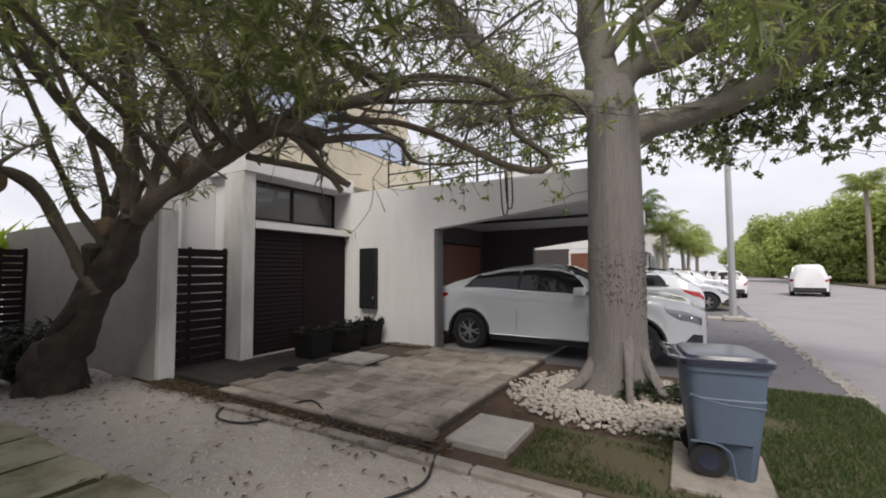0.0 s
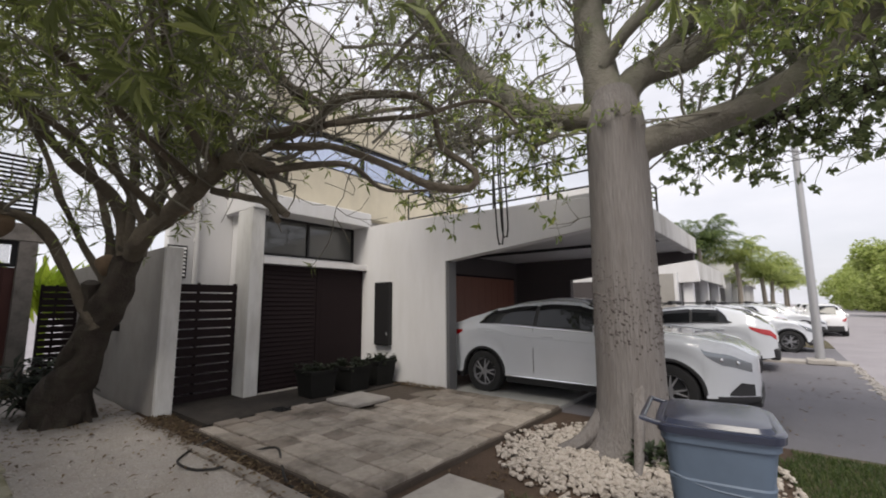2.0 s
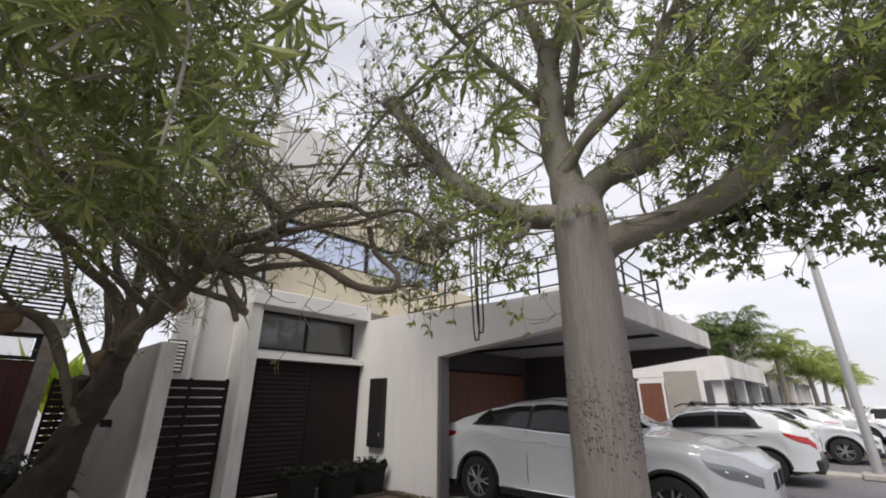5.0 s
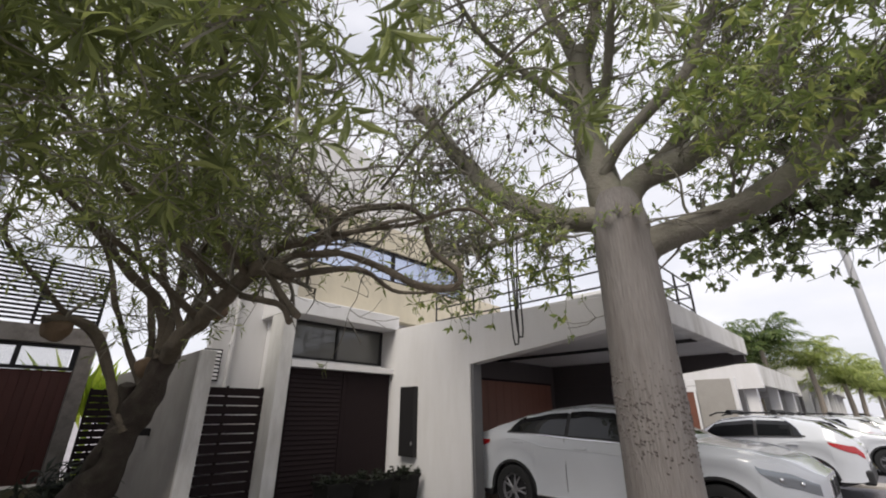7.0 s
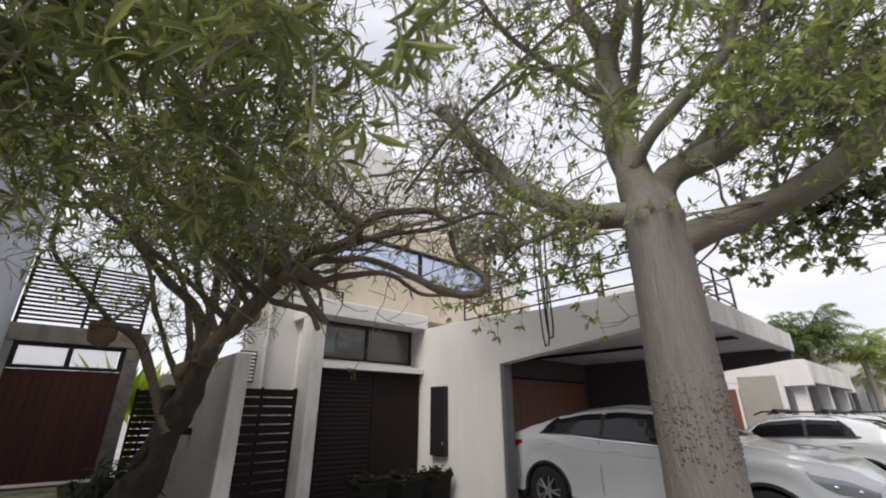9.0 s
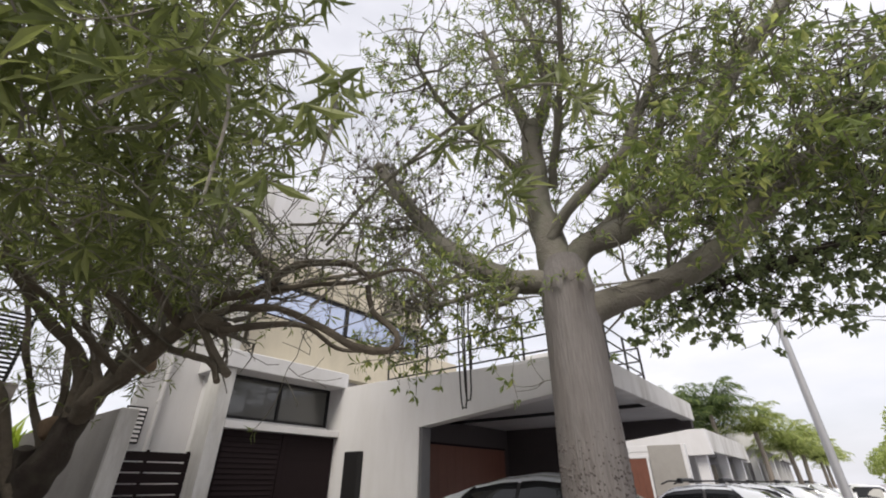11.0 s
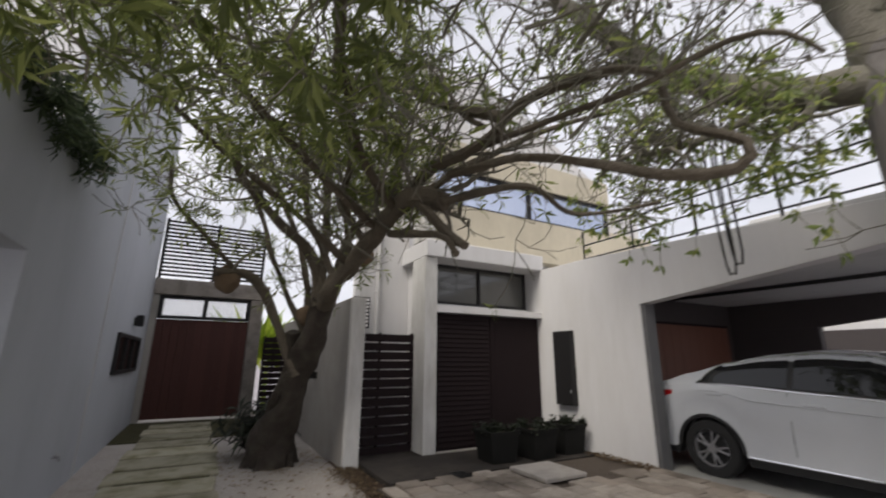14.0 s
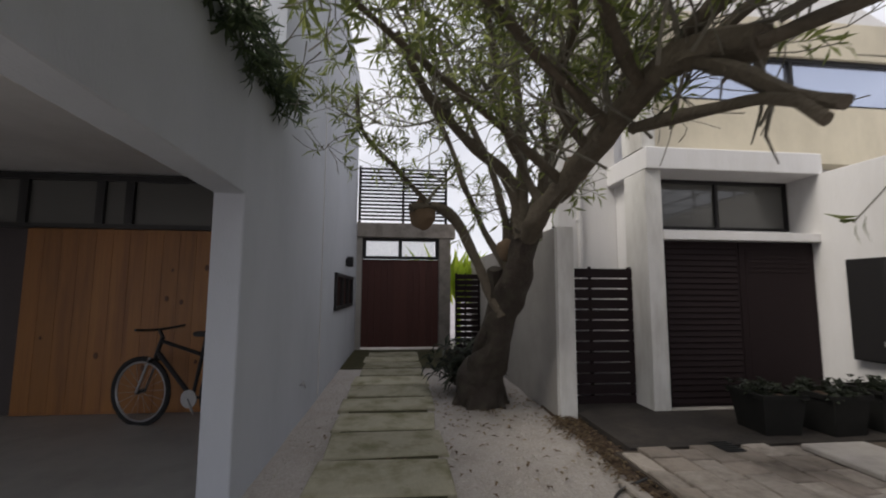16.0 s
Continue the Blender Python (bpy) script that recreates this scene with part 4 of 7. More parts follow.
def big_tree():
    """The tall smooth-trunked tree standing in white stones."""
    rng = random.Random(5)
    t = thing("silk_cotton_tree", (-0.42, 5.92, GZ), "tall grey tree with spined smooth trunk and palmate leaves", "tree")
    t.matrix_world = Matrix.Identity(4)
    cx, cy = -0.44, 5.88
    trunk = Soup()
    # trunk with a flared foot
    sides, rings = 28, 46
    verts, faces = [], []
    for i in range(rings):
        z = -0.14 + 4.05 * i / (rings - 1)
        r = 0.335 - 0.022 * z / 3.7 + 0.17 * math.exp(-max(0, z + 0.1) / 0.25)
        r += 0.012 * math.exp(-((z - 1.5) / 0.8) ** 2)
        r *= 1 - 0.34 * max(0.0, (z - 3.42) / 0.49) ** 1.7
        for k in range(sides):
            a = 2 * math.pi * k / sides
            flare = 1 + (0.25 * math.exp(-max(0, z + 0.12) / 0.16)) * (0.5 + 0.5 * math.cos(a * 3 + 0.7))
            rr = r * flare * (1 + 0.010 * noise.noise(Vector((a * 0.3, 2.0, z * 11))) + 0.03 * noise.noise(Vector((math.cos(a) * 1.5, math.sin(a) * 1.5, z * 0.7))))
            verts.append(Vector((cx - 0.085 + rr * math.cos(a), cy + rr * math.sin(a), z)))
    for i in range(rings - 1):
        for k in range(sides):
            a, b = i * sides + k, i * sides + (k + 1) % sides
            faces.append((a, b, b + sides, a + sides))
    faces.append(tuple(range((rings - 1) * sides, rings * sides)))
    trunk.add(verts, faces)
    limb(trunk, [(cx - 0.14, cy - 0.08, 0.75), (cx - 0.30, cy - 0.18, 0.34), (cx - 0.50, cy - 0.32, 0.06), (cx - 0.80, cy - 0.45, -0.10)], 0.16, 0.06, 10, 0.25, 2)
    limb(trunk, [(cx + 0.05, cy - 0.22, 0.70), (cx + 0.08, cy - 0.40, 0.32), (cx + 0.10, cy - 0.58, 0.06), (cx + 0.14, cy - 0.92, -0.10)], 0.065, 0.035, 10, 0.35, 3)
    limb(trunk, [(cx + 0.18, cy - 0.14, 0.50), (cx + 0.34, cy - 0.26, 0.14), (cx + 0.46, cy - 0.34, 0.0), (cx + 0.66, cy - 0.42, -0.10)], 0.07, 0.04, 9, 0.3, 4)
    trunk.link("trunk", BARK, t, True, "grey furrowed trunk with flared roots")
    spines = Soup()
    for k in range(760):
        z, a = rng.gauss(1.38, 0.26), rng.uniform(0, 2 * math.pi)
        if not 0.5 < z < 2.1:
            continue
        r = 0.335 - 0.022 * z / 3.7 + 0.012 * math.exp(-((z - 1.5) / 0.8) ** 2) - 0.006 + 0.17 * math.exp(-(z + 0.1) / 0.25)
        c = Vector((cx - 0.085 + r * math.cos(a), cy + r * math.sin(a), z))
        o = Vector((math.cos(a), math.sin(a), 0.1))
        s = rng.uniform(0.006, 0.015)
        q = o.orthogonal().normalized()
        w = o.cross(q)
        ring = [c + (q * math.cos(b) + w * math.sin(b) * 1.5) * s for b in (0, 1.05, 2.1, 3.14, 4.19, 5.24)]
        spines.add(ring + [c + o * 0.016], [(0, 1, 6), (1, 2, 6), (2, 3, 6), (3, 4, 6), (4, 5, 6), (5, 0, 6)])
    tagged(spines.link("bark_spine_scatter", SPIKE, t, False), "blunt dark spines on the bark", kind="stuff")
    twigs, tips = Soup(), []
    plan = [
        ([(-0.5, 5.9, 3.5), (-0.8, 5.8, 3.64), (-1.33, 5.7, 3.82), (-1.9, 5.5, 4.28), (-2.3, 5.35, 4.75), (-2.87, 5.15, 5.65), (-3.2, 5.05, 6.2)], 0.18, 0.10, 20, 1.0, 0),
        ([(-0.52, 5.9, 3.3), (-0.62, 5.9, 4.0), (-0.76, 5.9, 4.6), (-0.75, 5.9, 5.5), (-0.72, 5.9, 6.4)], 0.25, 0.15, 22, 1.0, 0),
        ([(-0.72, 5.9, 6.1), (-0.9, 5.88, 6.9), (-1.12, 5.85, 7.6), (-1.4, 5.8, 9.3)], 0.11, 0.05, 22, 1.1, 0),
        ([(-0.72, 5.95, 6.1), (-0.4, 6.0, 6.9), (-0.47, 6.0, 8.2), (-0.65, 6.0, 9.4)], 0.11, 0.05, 22, 1.1, 0),
        ([(-0.6, 5.8, 4.2), (-0.35, 5.75, 4.46), (0.1, 5.7, 4.74), (0.5, 5.7, 5.0), (0.85, 5.7, 5.5), (1.12, 5.7, 6.05), (1.2, 5.7, 6.7)], 0.085, 0.05, 18, 0.9, 0),
        ([(-0.5, 5.98, 3.6), (-0.31, 6.1, 4.06), (0.27, 6.2, 4.23), (0.85, 6.2, 4.5), (1.2, 6.2, 4.82), (1.5, 6.2, 5.3), (1.84, 6.2, 5.88), (2.2, 6.2, 6.2), (2.6, 6.2, 6.6)], 0.19, 0.085, 26, 1.0, 0),
        ([(-0.25, 6.15, 4.12), (-0.05, 6.35, 4.45), (0.33, 6.4, 4.84), (0.68, 6.4, 5.22), (1.0, 6.5, 6.1)], 0.10, 0.05, 18, 1.0, 0),
        ([(-0.48, 5.92, 2.92), (-0.3, 6.0, 3.2), (0.3, 6.2, 3.37), (0.78, 6.2, 3.48), (1.2, 6.2, 3.7), (1.51, 6.2, 3.97), (1.8, 6.2, 4.24), (2.1, 6.2, 4.3), (2.5, 6.2, 4.5)], 0.19, 0.09, 28, 1.0, 1),
        ([(-1.6, 5.6, 4.0), (-1.75, 5.2, 3.75), (-2.1, 4.9, 3.5), (-2.5, 4.7, 3.3)], 0.05, 0.02, 14, 0.6, 0),
        ([(-1.2, 5.7, 3.7), (-1.35, 5.3, 3.5), (-1.7, 4.9, 3.3), (-2.0, 4.5, 3.2)], 0.045, 0.02, 14, 0.6, 0),
        ([(-1.05, 5.72, 3.72), (-1.12, 5.6, 3.45), (-1.28, 5.5, 3.36), (-1.42, 5.45, 3.34)], 0.05, 0.02, 6, 0.4, 0),
        ([(-2.3, 5.35, 4.75), (-2.6, 5.3, 4.9), (-3.1, 5.1, 5.0), (-3.6, 4.9, 5.2)], 0.04, 0.015, 14, 0.7, 0),
        ([(-0.85, 5.88, 5.4), (-1.3, 5.4, 6.0), (-1.6, 4.8, 6.5), (-1.7, 4.3, 7.0)], 0.07, 0.03, 24, 0.9, 0),
        ([(-0.6, 6.1, 5.2), (-0.1, 5.5, 6.0), (0.3, 4.9, 6.6), (0.6, 4.3, 7.0)], 0.07, 0.03, 26, 0.9, 0),
    ]
    for k, (pts, r0, r1, count, length, shade) in enumerate(plan):
        one = Soup()
        path = limb(one, pts, r0, r1, 14, 0.2, k + 20, 0.12)
        one.link("limb", BARK_LIMB, t, True)
        if k == 0:
            bare_path = path
        sprout(twigs, tips, rng, path, count, length, 0.020, 2, 0.10, 0.55, 3, 0.25)
    knob = bmesh.new()
    bmesh.ops.create_icosphere(knob, subdivisions=3, radius=0.14, matrix=Matrix.Translation((-3.24, 5.04, 6.26)) @ Matrix.Diagonal((1, 1, 0.8, 1)))
    for v in knob.verts:
        v.co += (v.co - Vector((-3.24, 5.04, 6.26))) * 0.3 * noise.noise(v.co * 7)
    part("cut_stub", knob, BARK_LIMB, t, "knobby healed cut on the limb", True)
    # bare twigs with seed pods on the limb towards the house
    bare = []
    sprout(twigs, bare, rng, bare_path, 30, 1.15, 0.013, 2, 0.12, 0.5, 3, 0.4)
    crown = Soup()
    for at, d in tips:
        p = noise.noise(at * 0.9 + Vector((9, 2, 4)))
        if clear_of_walk(at) and rng.random() < 0.56 + p * 0.7 and at.z > 2.7:
            cluster(crown, rng, at, Vector((d.x, d.y, 0.3)), rng.randint(5, 8), 0.105, 0.034, 1.1, 0.35)
    # thick foliage high in the crown and towards the street
    for k in range(520):
        if k < 340:
            a = Vector((rng.uniform(-2.6, 1.4), rng.uniform(4.0, 7.4), rng.uniform(5.4, 8.8)))
        else:
            a = Vector((rng.uniform(0.7, 2.8), rng.uniform(4.8, 7.4), rng.uniform(3.9, 7.0)))
        if noise.noise(a * 0.9 + Vector((4, 8, 1))) < 0.02:
            continue
        d = Vector((rng.gauss(0, 0.8), rng.gauss(0, 0.8), rng.gauss(0.2, 0.5)))
        bent_twig(twigs, rng, a, d, 0.4, 0.006)
        cluster(crown, rng, a, Vector((d.x, d.y, 0.3)), rng.randint(6, 9), 0.12, 0.04, 1.1, 0.35)
    # low foliage over the bin and the lawn
    for k in range(620):
        a = Vector((rng.uniform(0.5, 3.6), rng.uniform(4.1, 6.1), rng.uniform(3.25, 4.6)))
        if noise.noise(a * 1.2 + Vector((2, 2, 6))) > -0.12:
            d = Vector((rng.gauss(0, 0.8), rng.gauss(0, 0.8), rng.gauss(0.0, 0.4)))
            bent_twig(twigs, rng, a, d, 0.4, 0.005)
            cluster(crown, rng, a, Vector((d.x, d.y, 0.2)), rng.randint(5, 8), 0.12, 0.04, 1.1, 0.4)
    # hanging sprays on the low limb
    for k in range(240):
        a = Vector((rng.uniform(-2.9, -1.0), rng.uniform(4.6, 5.8), rng.uniform(2.75, 4.2)))
        if noise.noise(a * 1.3) > -0.1:
            d = Vector((rng.gauss(0, 0.6), rng.gauss(0, 0.6), rng.gauss(-0.3, 0.5)))
            bent_twig(twigs, rng, a, d, 0.36, 0.005)
            cluster(crown, rng, a, d, rng.randint(5, 7), 0.11, 0.036, 1.1, 0.4)
    for x, y, top, low in ((-2.75, 5.3, 3.6, 2.5), (-2.62, 5.35, 3.7, 2.46), (-2.03, 5.3, 3.6, 2.44), (-2.35, 5.2, 3.5, 2.32), (-1.02, 5.3, 3.7, 2.15), (-1.15, 5.2, 3.5, 2.34), (-3.2, 5.1, 3.7, 2.66)):
        pts = [Vector((x + 0.06 * math.sin(3 * k + x * 9), y, top + (low - top) * k / 6)) for k in range(7)]
        twigs.add(*tube(pts, [0.006, 0.0055, 0.005, 0.005, 0.004, 0.004, 0.003], 4, close=False))
        for q in pts[3:]:
            cluster(crown, rng, q, Vector((rng.gauss(0, 0.5), rng.gauss(0, 0.5), -0.6)), 4, 0.11, 0.042, 0.9, 0.6)
    tagged(twigs.link("fine_branching", BARK_LIMB, t, True), kind="stuff")
    crown.link("crown", LEAF_B, t, False, "light green palmate leaves with gaps of sky")
    fruit = Soup()
    for at, d in [bare[i] for i in range(0, len(bare), 3)]:
        a = at - Vector((0, 0, 0.12))
        bm = bmesh.new()
        bmesh.ops.create_icosphere(bm, subdivisions=1, radius=0.035, matrix=Matrix.Translation(a) @ Matrix.Diagonal((0.8, 0.8, 1.3, 1)))
        fruit.add([v.co.copy() for v in bm.verts], [[v.index for v in f.verts] for f in bm.faces])
        fruit.add(*tube([a, a + Vector((0.0, 0.0, 0.12))], [0.004, 0.004], 3, close=False))
        bm.free()
    tagged(fruit.link("seed_pod_scatter", SPIKE, t, False), "small dark hanging seed pods", kind="stuff")
    return t


def street_tree():
    """Dark round-leaved foliage that overhangs the driveway."""
    rng = random.Random(8)
    t = thing("street_tree", (3.6, 9.4, -0.14), "dark leafy street tree overhanging the driveway", "tree")
    t.matrix_world = Matrix.Identity(4)
    trunk, twigs, tips = Soup(), Soup(), []
    paths = [limb(trunk, [(3.9, 8.6, -0.2), (3.85, 8.6, 1.5), (3.7, 8.5, 3.0), (3.3, 8.3, 4.0)], 0.2, 0.13, 12, 0.2, 40)]
    for pts in ([(3.5, 8.4, 3.6), (2.8, 8.1, 4.1), (2.0, 7.8, 4.0), (1.2, 7.6, 3.8), (0.4, 7.5, 3.6)], [(3.3, 8.3, 4.0), (2.8, 7.6, 4.6), (2.2, 7.0, 4.8), (1.4, 6.6, 4.6)],
                [(3.3, 8.3, 4.0), (3.0, 8.4, 5.0), (2.2, 8.2, 5.6), (1.2, 8.0, 5.6)], [(3.4, 8.3, 3.9), (3.4, 7.4, 4.3), (3.2, 6.4, 4.4), (2.7, 5.6, 4.3)]):
        path = limb(trunk, pts, 0.09, 0.03, 8, 0.2, 41)
        sprout(twigs, tips, rng, path, 34, 0.7, 0.014, 2, -0.05, 0.5, 3, 0.15)
    crown = Soup()
    for at, d in tips:
        if at.z > 2.75 - 0.1 * (at.x > 1) and not (at.x < 1.9 and at.y < 5.0) and rng.random() < 0.68:
            cluster(crown, rng, at, Vector((d.x, d.y, -0.2)), rng.randint(4, 7), 0.095, 0.064, 1.0, 0.5)
    for k in range(700):
        a = Vector((rng.uniform(-0.3, 3.6), rng.uniform(6.4, 8.6), rng.uniform(2.8, 4.9)))
        if noise.noise(a * 1.25 + Vector((7, 3, 9))) < -0.16 + 0.25 * max(0.0, 0.9 - a.x) or a.z < 2.72 + 0.16 * (a.y - 7.0) + 0.2 * noise.noise(Vector((a.x * 2.3, a.y * 2.3, 1))) + 0.12 * max(0.0, 0.4 - a.x):
            continue
        d = Vector((rng.gauss(0, 0.8), rng.gauss(0, 0.8), rng.gauss(0.0, 0.4)))
        bent_twig(twigs, rng, a, d, 0.35, 0.005)
        cluster(crown, rng, a, Vector((d.x, d.y, -0.3)), rng.randint(5, 8), 0.10, 0.062, 1.0, 0.5)
    trunk.link("trunk", BARK_DARK, t, True)
    tagged(twigs.link("fine_branching", BARK_DARK, t, True), kind="stuff")
    crown.link("crown", LEAF_C, t, False, "dark glossy rounded leaves")


gnarled_tree()
big_tree()
street_tree()


def far_tree(rng, at, height, radius, mat):
    t = thing("roadside_tree", at, "broad bright green roadside tree", "tree", "trees across the road")
    trunk, crown = Soup(), Soup()
    trunk.add(*tube(spline([(0, 0, -0.1), (0.1, 0, height * 0.25), (0, 0.1, height * 0.5)], 0.5), [0.25, 0.24, 0.22, 0.2, 0.18, 0.17, 0.16, 0.15, 0.15, 0.14, 0.14, 0.14, 0.14, 0.14, 0.13, 0.13, 0.13, 0.12, 0.12, 0.12][:len(spline([(0, 0, -0.1), (0.1, 0, height * 0.25), (0, 0.1, height * 0.5)], 0.5))], 7))
    for k in range(5):
        a = k * 1.26
        trunk.add(*tube([(0, 0, height * 0.3), (math.cos(a) * radius * 0.5, math.sin(a) * radius * 0.5, height * 0.6)], [0.12, 0.04], 5))
    lobes = [(Vector((rng.uniform(-0.62, 0.62) * radius, rng.uniform(-0.62, 0.62) * radius, height * rng.uniform(0.16, 0.82))), radius * rng.uniform(0.26, 0.48)) for k in range(18)]
    for c, r in lobes:
        for k in range(200):
            o = Vector((rng.gauss(0, 1), rng.gauss(0, 1), rng.gauss(0.1, 0.9))).normalized()
            at2 = c + o * r * rng.uniform(0.75, 1.08)
            if at2.z < 0.35:
                continue
            cluster(crown, rng, at2, o, 3, 0.42, 0.24, 1.0, 0.3)
    trunk.link("trunk", BARK_DARK, t, True)
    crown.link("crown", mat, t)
    return t


far_rng = random.Random(21)
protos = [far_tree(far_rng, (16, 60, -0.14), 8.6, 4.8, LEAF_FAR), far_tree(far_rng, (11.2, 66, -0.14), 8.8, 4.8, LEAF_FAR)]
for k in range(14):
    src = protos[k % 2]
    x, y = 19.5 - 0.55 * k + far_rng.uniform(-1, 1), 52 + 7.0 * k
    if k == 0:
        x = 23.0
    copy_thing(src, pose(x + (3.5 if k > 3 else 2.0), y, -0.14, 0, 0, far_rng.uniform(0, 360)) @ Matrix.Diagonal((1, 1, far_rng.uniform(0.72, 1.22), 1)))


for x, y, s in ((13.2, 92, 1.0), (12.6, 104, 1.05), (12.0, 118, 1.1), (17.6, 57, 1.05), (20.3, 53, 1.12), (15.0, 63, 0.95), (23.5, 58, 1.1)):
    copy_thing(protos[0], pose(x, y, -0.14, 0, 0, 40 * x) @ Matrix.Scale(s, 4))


def palm(at, height, crown_r, fronds, seed, label, leaf, stem=0.11):
    """A palm with a ringed trunk and arching fronds of many drooping leaflets."""
    rng = random.Random(seed)
    t = thing("palm_tree", at, label, "palm", "palms along the street")
    trunk = Soup()
    pts = spline([(0, 0, -0.1), (0.06, 0.02, height * 0.5), (0.0, 0.05, height)], 0.22)
    trunk.add(*tube(pts, [stem * (1.15 - 0.35 * i / len(pts)) + 0.007 * (i % 2) for i in range(len(pts))], 9))
    trunk.link("trunk", PALM_TRUNK, t, True)
    for k in range(fronds):
        a, up = 2.399 * k + rng.uniform(-0.2, 0.2), 0.55 + 2.5 * (k / fronds) + rng.uniform(-0.25, 0.25)
        d = Vector((math.cos(a), math.sin(a), 0))
        reach = crown_r * rng.uniform(0.75, 1.0) * (1.0 - 0.42 * k / fronds)
        rib = [Vector((0, 0.05, height)) + d * reach * u + Vector((0, 0, reach * (up * u - (0.42 + 0.42 * up) * u * u))) for u in (0, 0.2, 0.4, 0.6, 0.8, 1.0)]
        fr = Soup()
        fr.add(*tube(rib, [0.026, 0.02, 0.016, 0.012, 0.009, 0.004], 4, close=False))
        side = d.cross(Vector((0, 0, 1)))
        for i in range(2, 34):
            u = i / 33
            j = min(4, int(u * 5))
            q = rib[j].lerp(rib[j + 1], u * 5 - j)
            for sg in (-1, 1):
                leaf_blade(fr, q, side * sg + d * 0.55 + Vector((0, 0, -0.2 + rng.uniform(-0.4, 0.3))), Vector((0, 0, 1)), reach * 0.40 * (1.1 - 0.8 * abs(u - 0.45)), 0.026 * crown_r)
        fr.link("frond", leaf, t)
    return t


PALM_DEEP = leaf_material("deep_palm_frond", (0.13, 0.19, 0.07), (0.30, 0.36, 0.13))
pa = palm((-2.3, 25.5, -0.1), 4.3, 2.1, 30, 1, "full green palm before the white houses", PALM_DEEP)
copy_thing(pa, pose(-3.2, 28.0, -0.5, 0, 0, 70))
copy_thing(pa, pose(-3.9, 24.0, -0.6, 0, 0, 130))
pb = palm((0.0, 29.0, -0.1), 2.9, 1.9, 26, 7, "yellow-green palm with arching fronds by the driveways", PALM_LEAF)
copy_thing(pb, pose(0.35, 33.5, -0.1, 0, 0, 200))
copy_thing(pb, pose(-0.9, 27.0, 0.6, 0, 0, 20))
copy_thing(pb, pose(0.9, 42.0, -0.1, 0, 0, 290))
copy_thing(pb, pose(1.2, 50.0, -0.1, 0, 0, 120))
palm((13.9, 50.0, -0.03), 8.4, 2.3, 40, 4, "tall palm with bare trunk across the road", PALM_LEAF, 0.2)


# ---- cars ----
def lerp_curve(points, x):
    for (x0, y0), (x1, y1) in zip(points, points[1:]):
        if x <= x1:
            t = max(0.0, (x - x0) / (x1 - x0))
            return y0 + (y1 - y0) * (3 * t * t - 2 * t ** 3) * 0.5 + (y1 - y0) * t * 0.5
    return points[-1][1]


def wheel(name, parent, at, r, w, spokes, out):
    """Tyre and alloy rim at the hub; out is +1 or -1, the side the rim faces along y."""
    wh = new(name)
    wh.parent = parent
    wh.matrix_basis = pose(*at)
    prof = [(r * 0.66, -w * 0.48), (r * 0.80, -w * 0.5), (r * 0.95, -w * 0.46), (r, -w * 0.33), (r, w * 0.33), (r * 0.95, w * 0.46), (r * 0.80, w * 0.5), (r * 0.66, w * 0.48)]
    s = 36
    verts = [(q[0] * math.cos(2 * math.pi * k / s), q[1], q[0] * math.sin(2 * math.pi * k / s)) for k in range(s) for q in prof]
    n = len(prof)
    faces = [(k * n + i, k * n + (i + 1) % n, ((k + 1) % s) * n + (i + 1) % n, ((k + 1) % s) * n + i) for k in range(s) for i in range(n)]
    link_mesh("tyre", verts, faces, TYRE, wh, True)
    rim = Soup()
    y = out * w * 0.36
    ring = [(r * 0.67, y), (r * 0.62, y + out * 0.012), (r * 0.58, y - out * 0.03), (r * 0.63, y - out * 0.05)]
    m = len(ring)
    rim.add([(q[0] * math.cos(2 * math.pi * k / s), q[1], q[0] * math.sin(2 * math.pi * k / s)) for k in range(s) for q in ring],
            [(k * m + i, k * m + (i + 1) % m, ((k + 1) % s) * m + (i + 1) % m, ((k + 1) % s) * m + i) for k in range(s) for i in range(m)])
    for k in range(spokes):
        a = 2 * math.pi * k / spokes
        for da in (-0.21, 0.21):
            p, q = (r * 0.12 * math.cos(a), y + out * 0.01, r * 0.12 * math.sin(a)), (r * 0.62 * math.cos(a + da), y, r * 0.62 * math.sin(a + da))
            rim.add(*tube([p, q], [0.017, 0.012], 6))
    hub = tube([(0, y - out * 0.02, 0), (0, y + out * 0.02, 0)], [0.06, 0.055], 14)
    rim.add(*hub)
    rim.link("rim", ALLOY, wh, True)
    bm = bmesh.new()
    bmesh.ops.create_cone(bm, cap_ends=True, segments=28, radius1=r * 0.66, radius2=r * 0.66, depth=w * 0.3, matrix=Matrix.Rotation(radians(90), 4, "X"))
    part("brake_disc", bm, CLADDING, wh)
    return wh


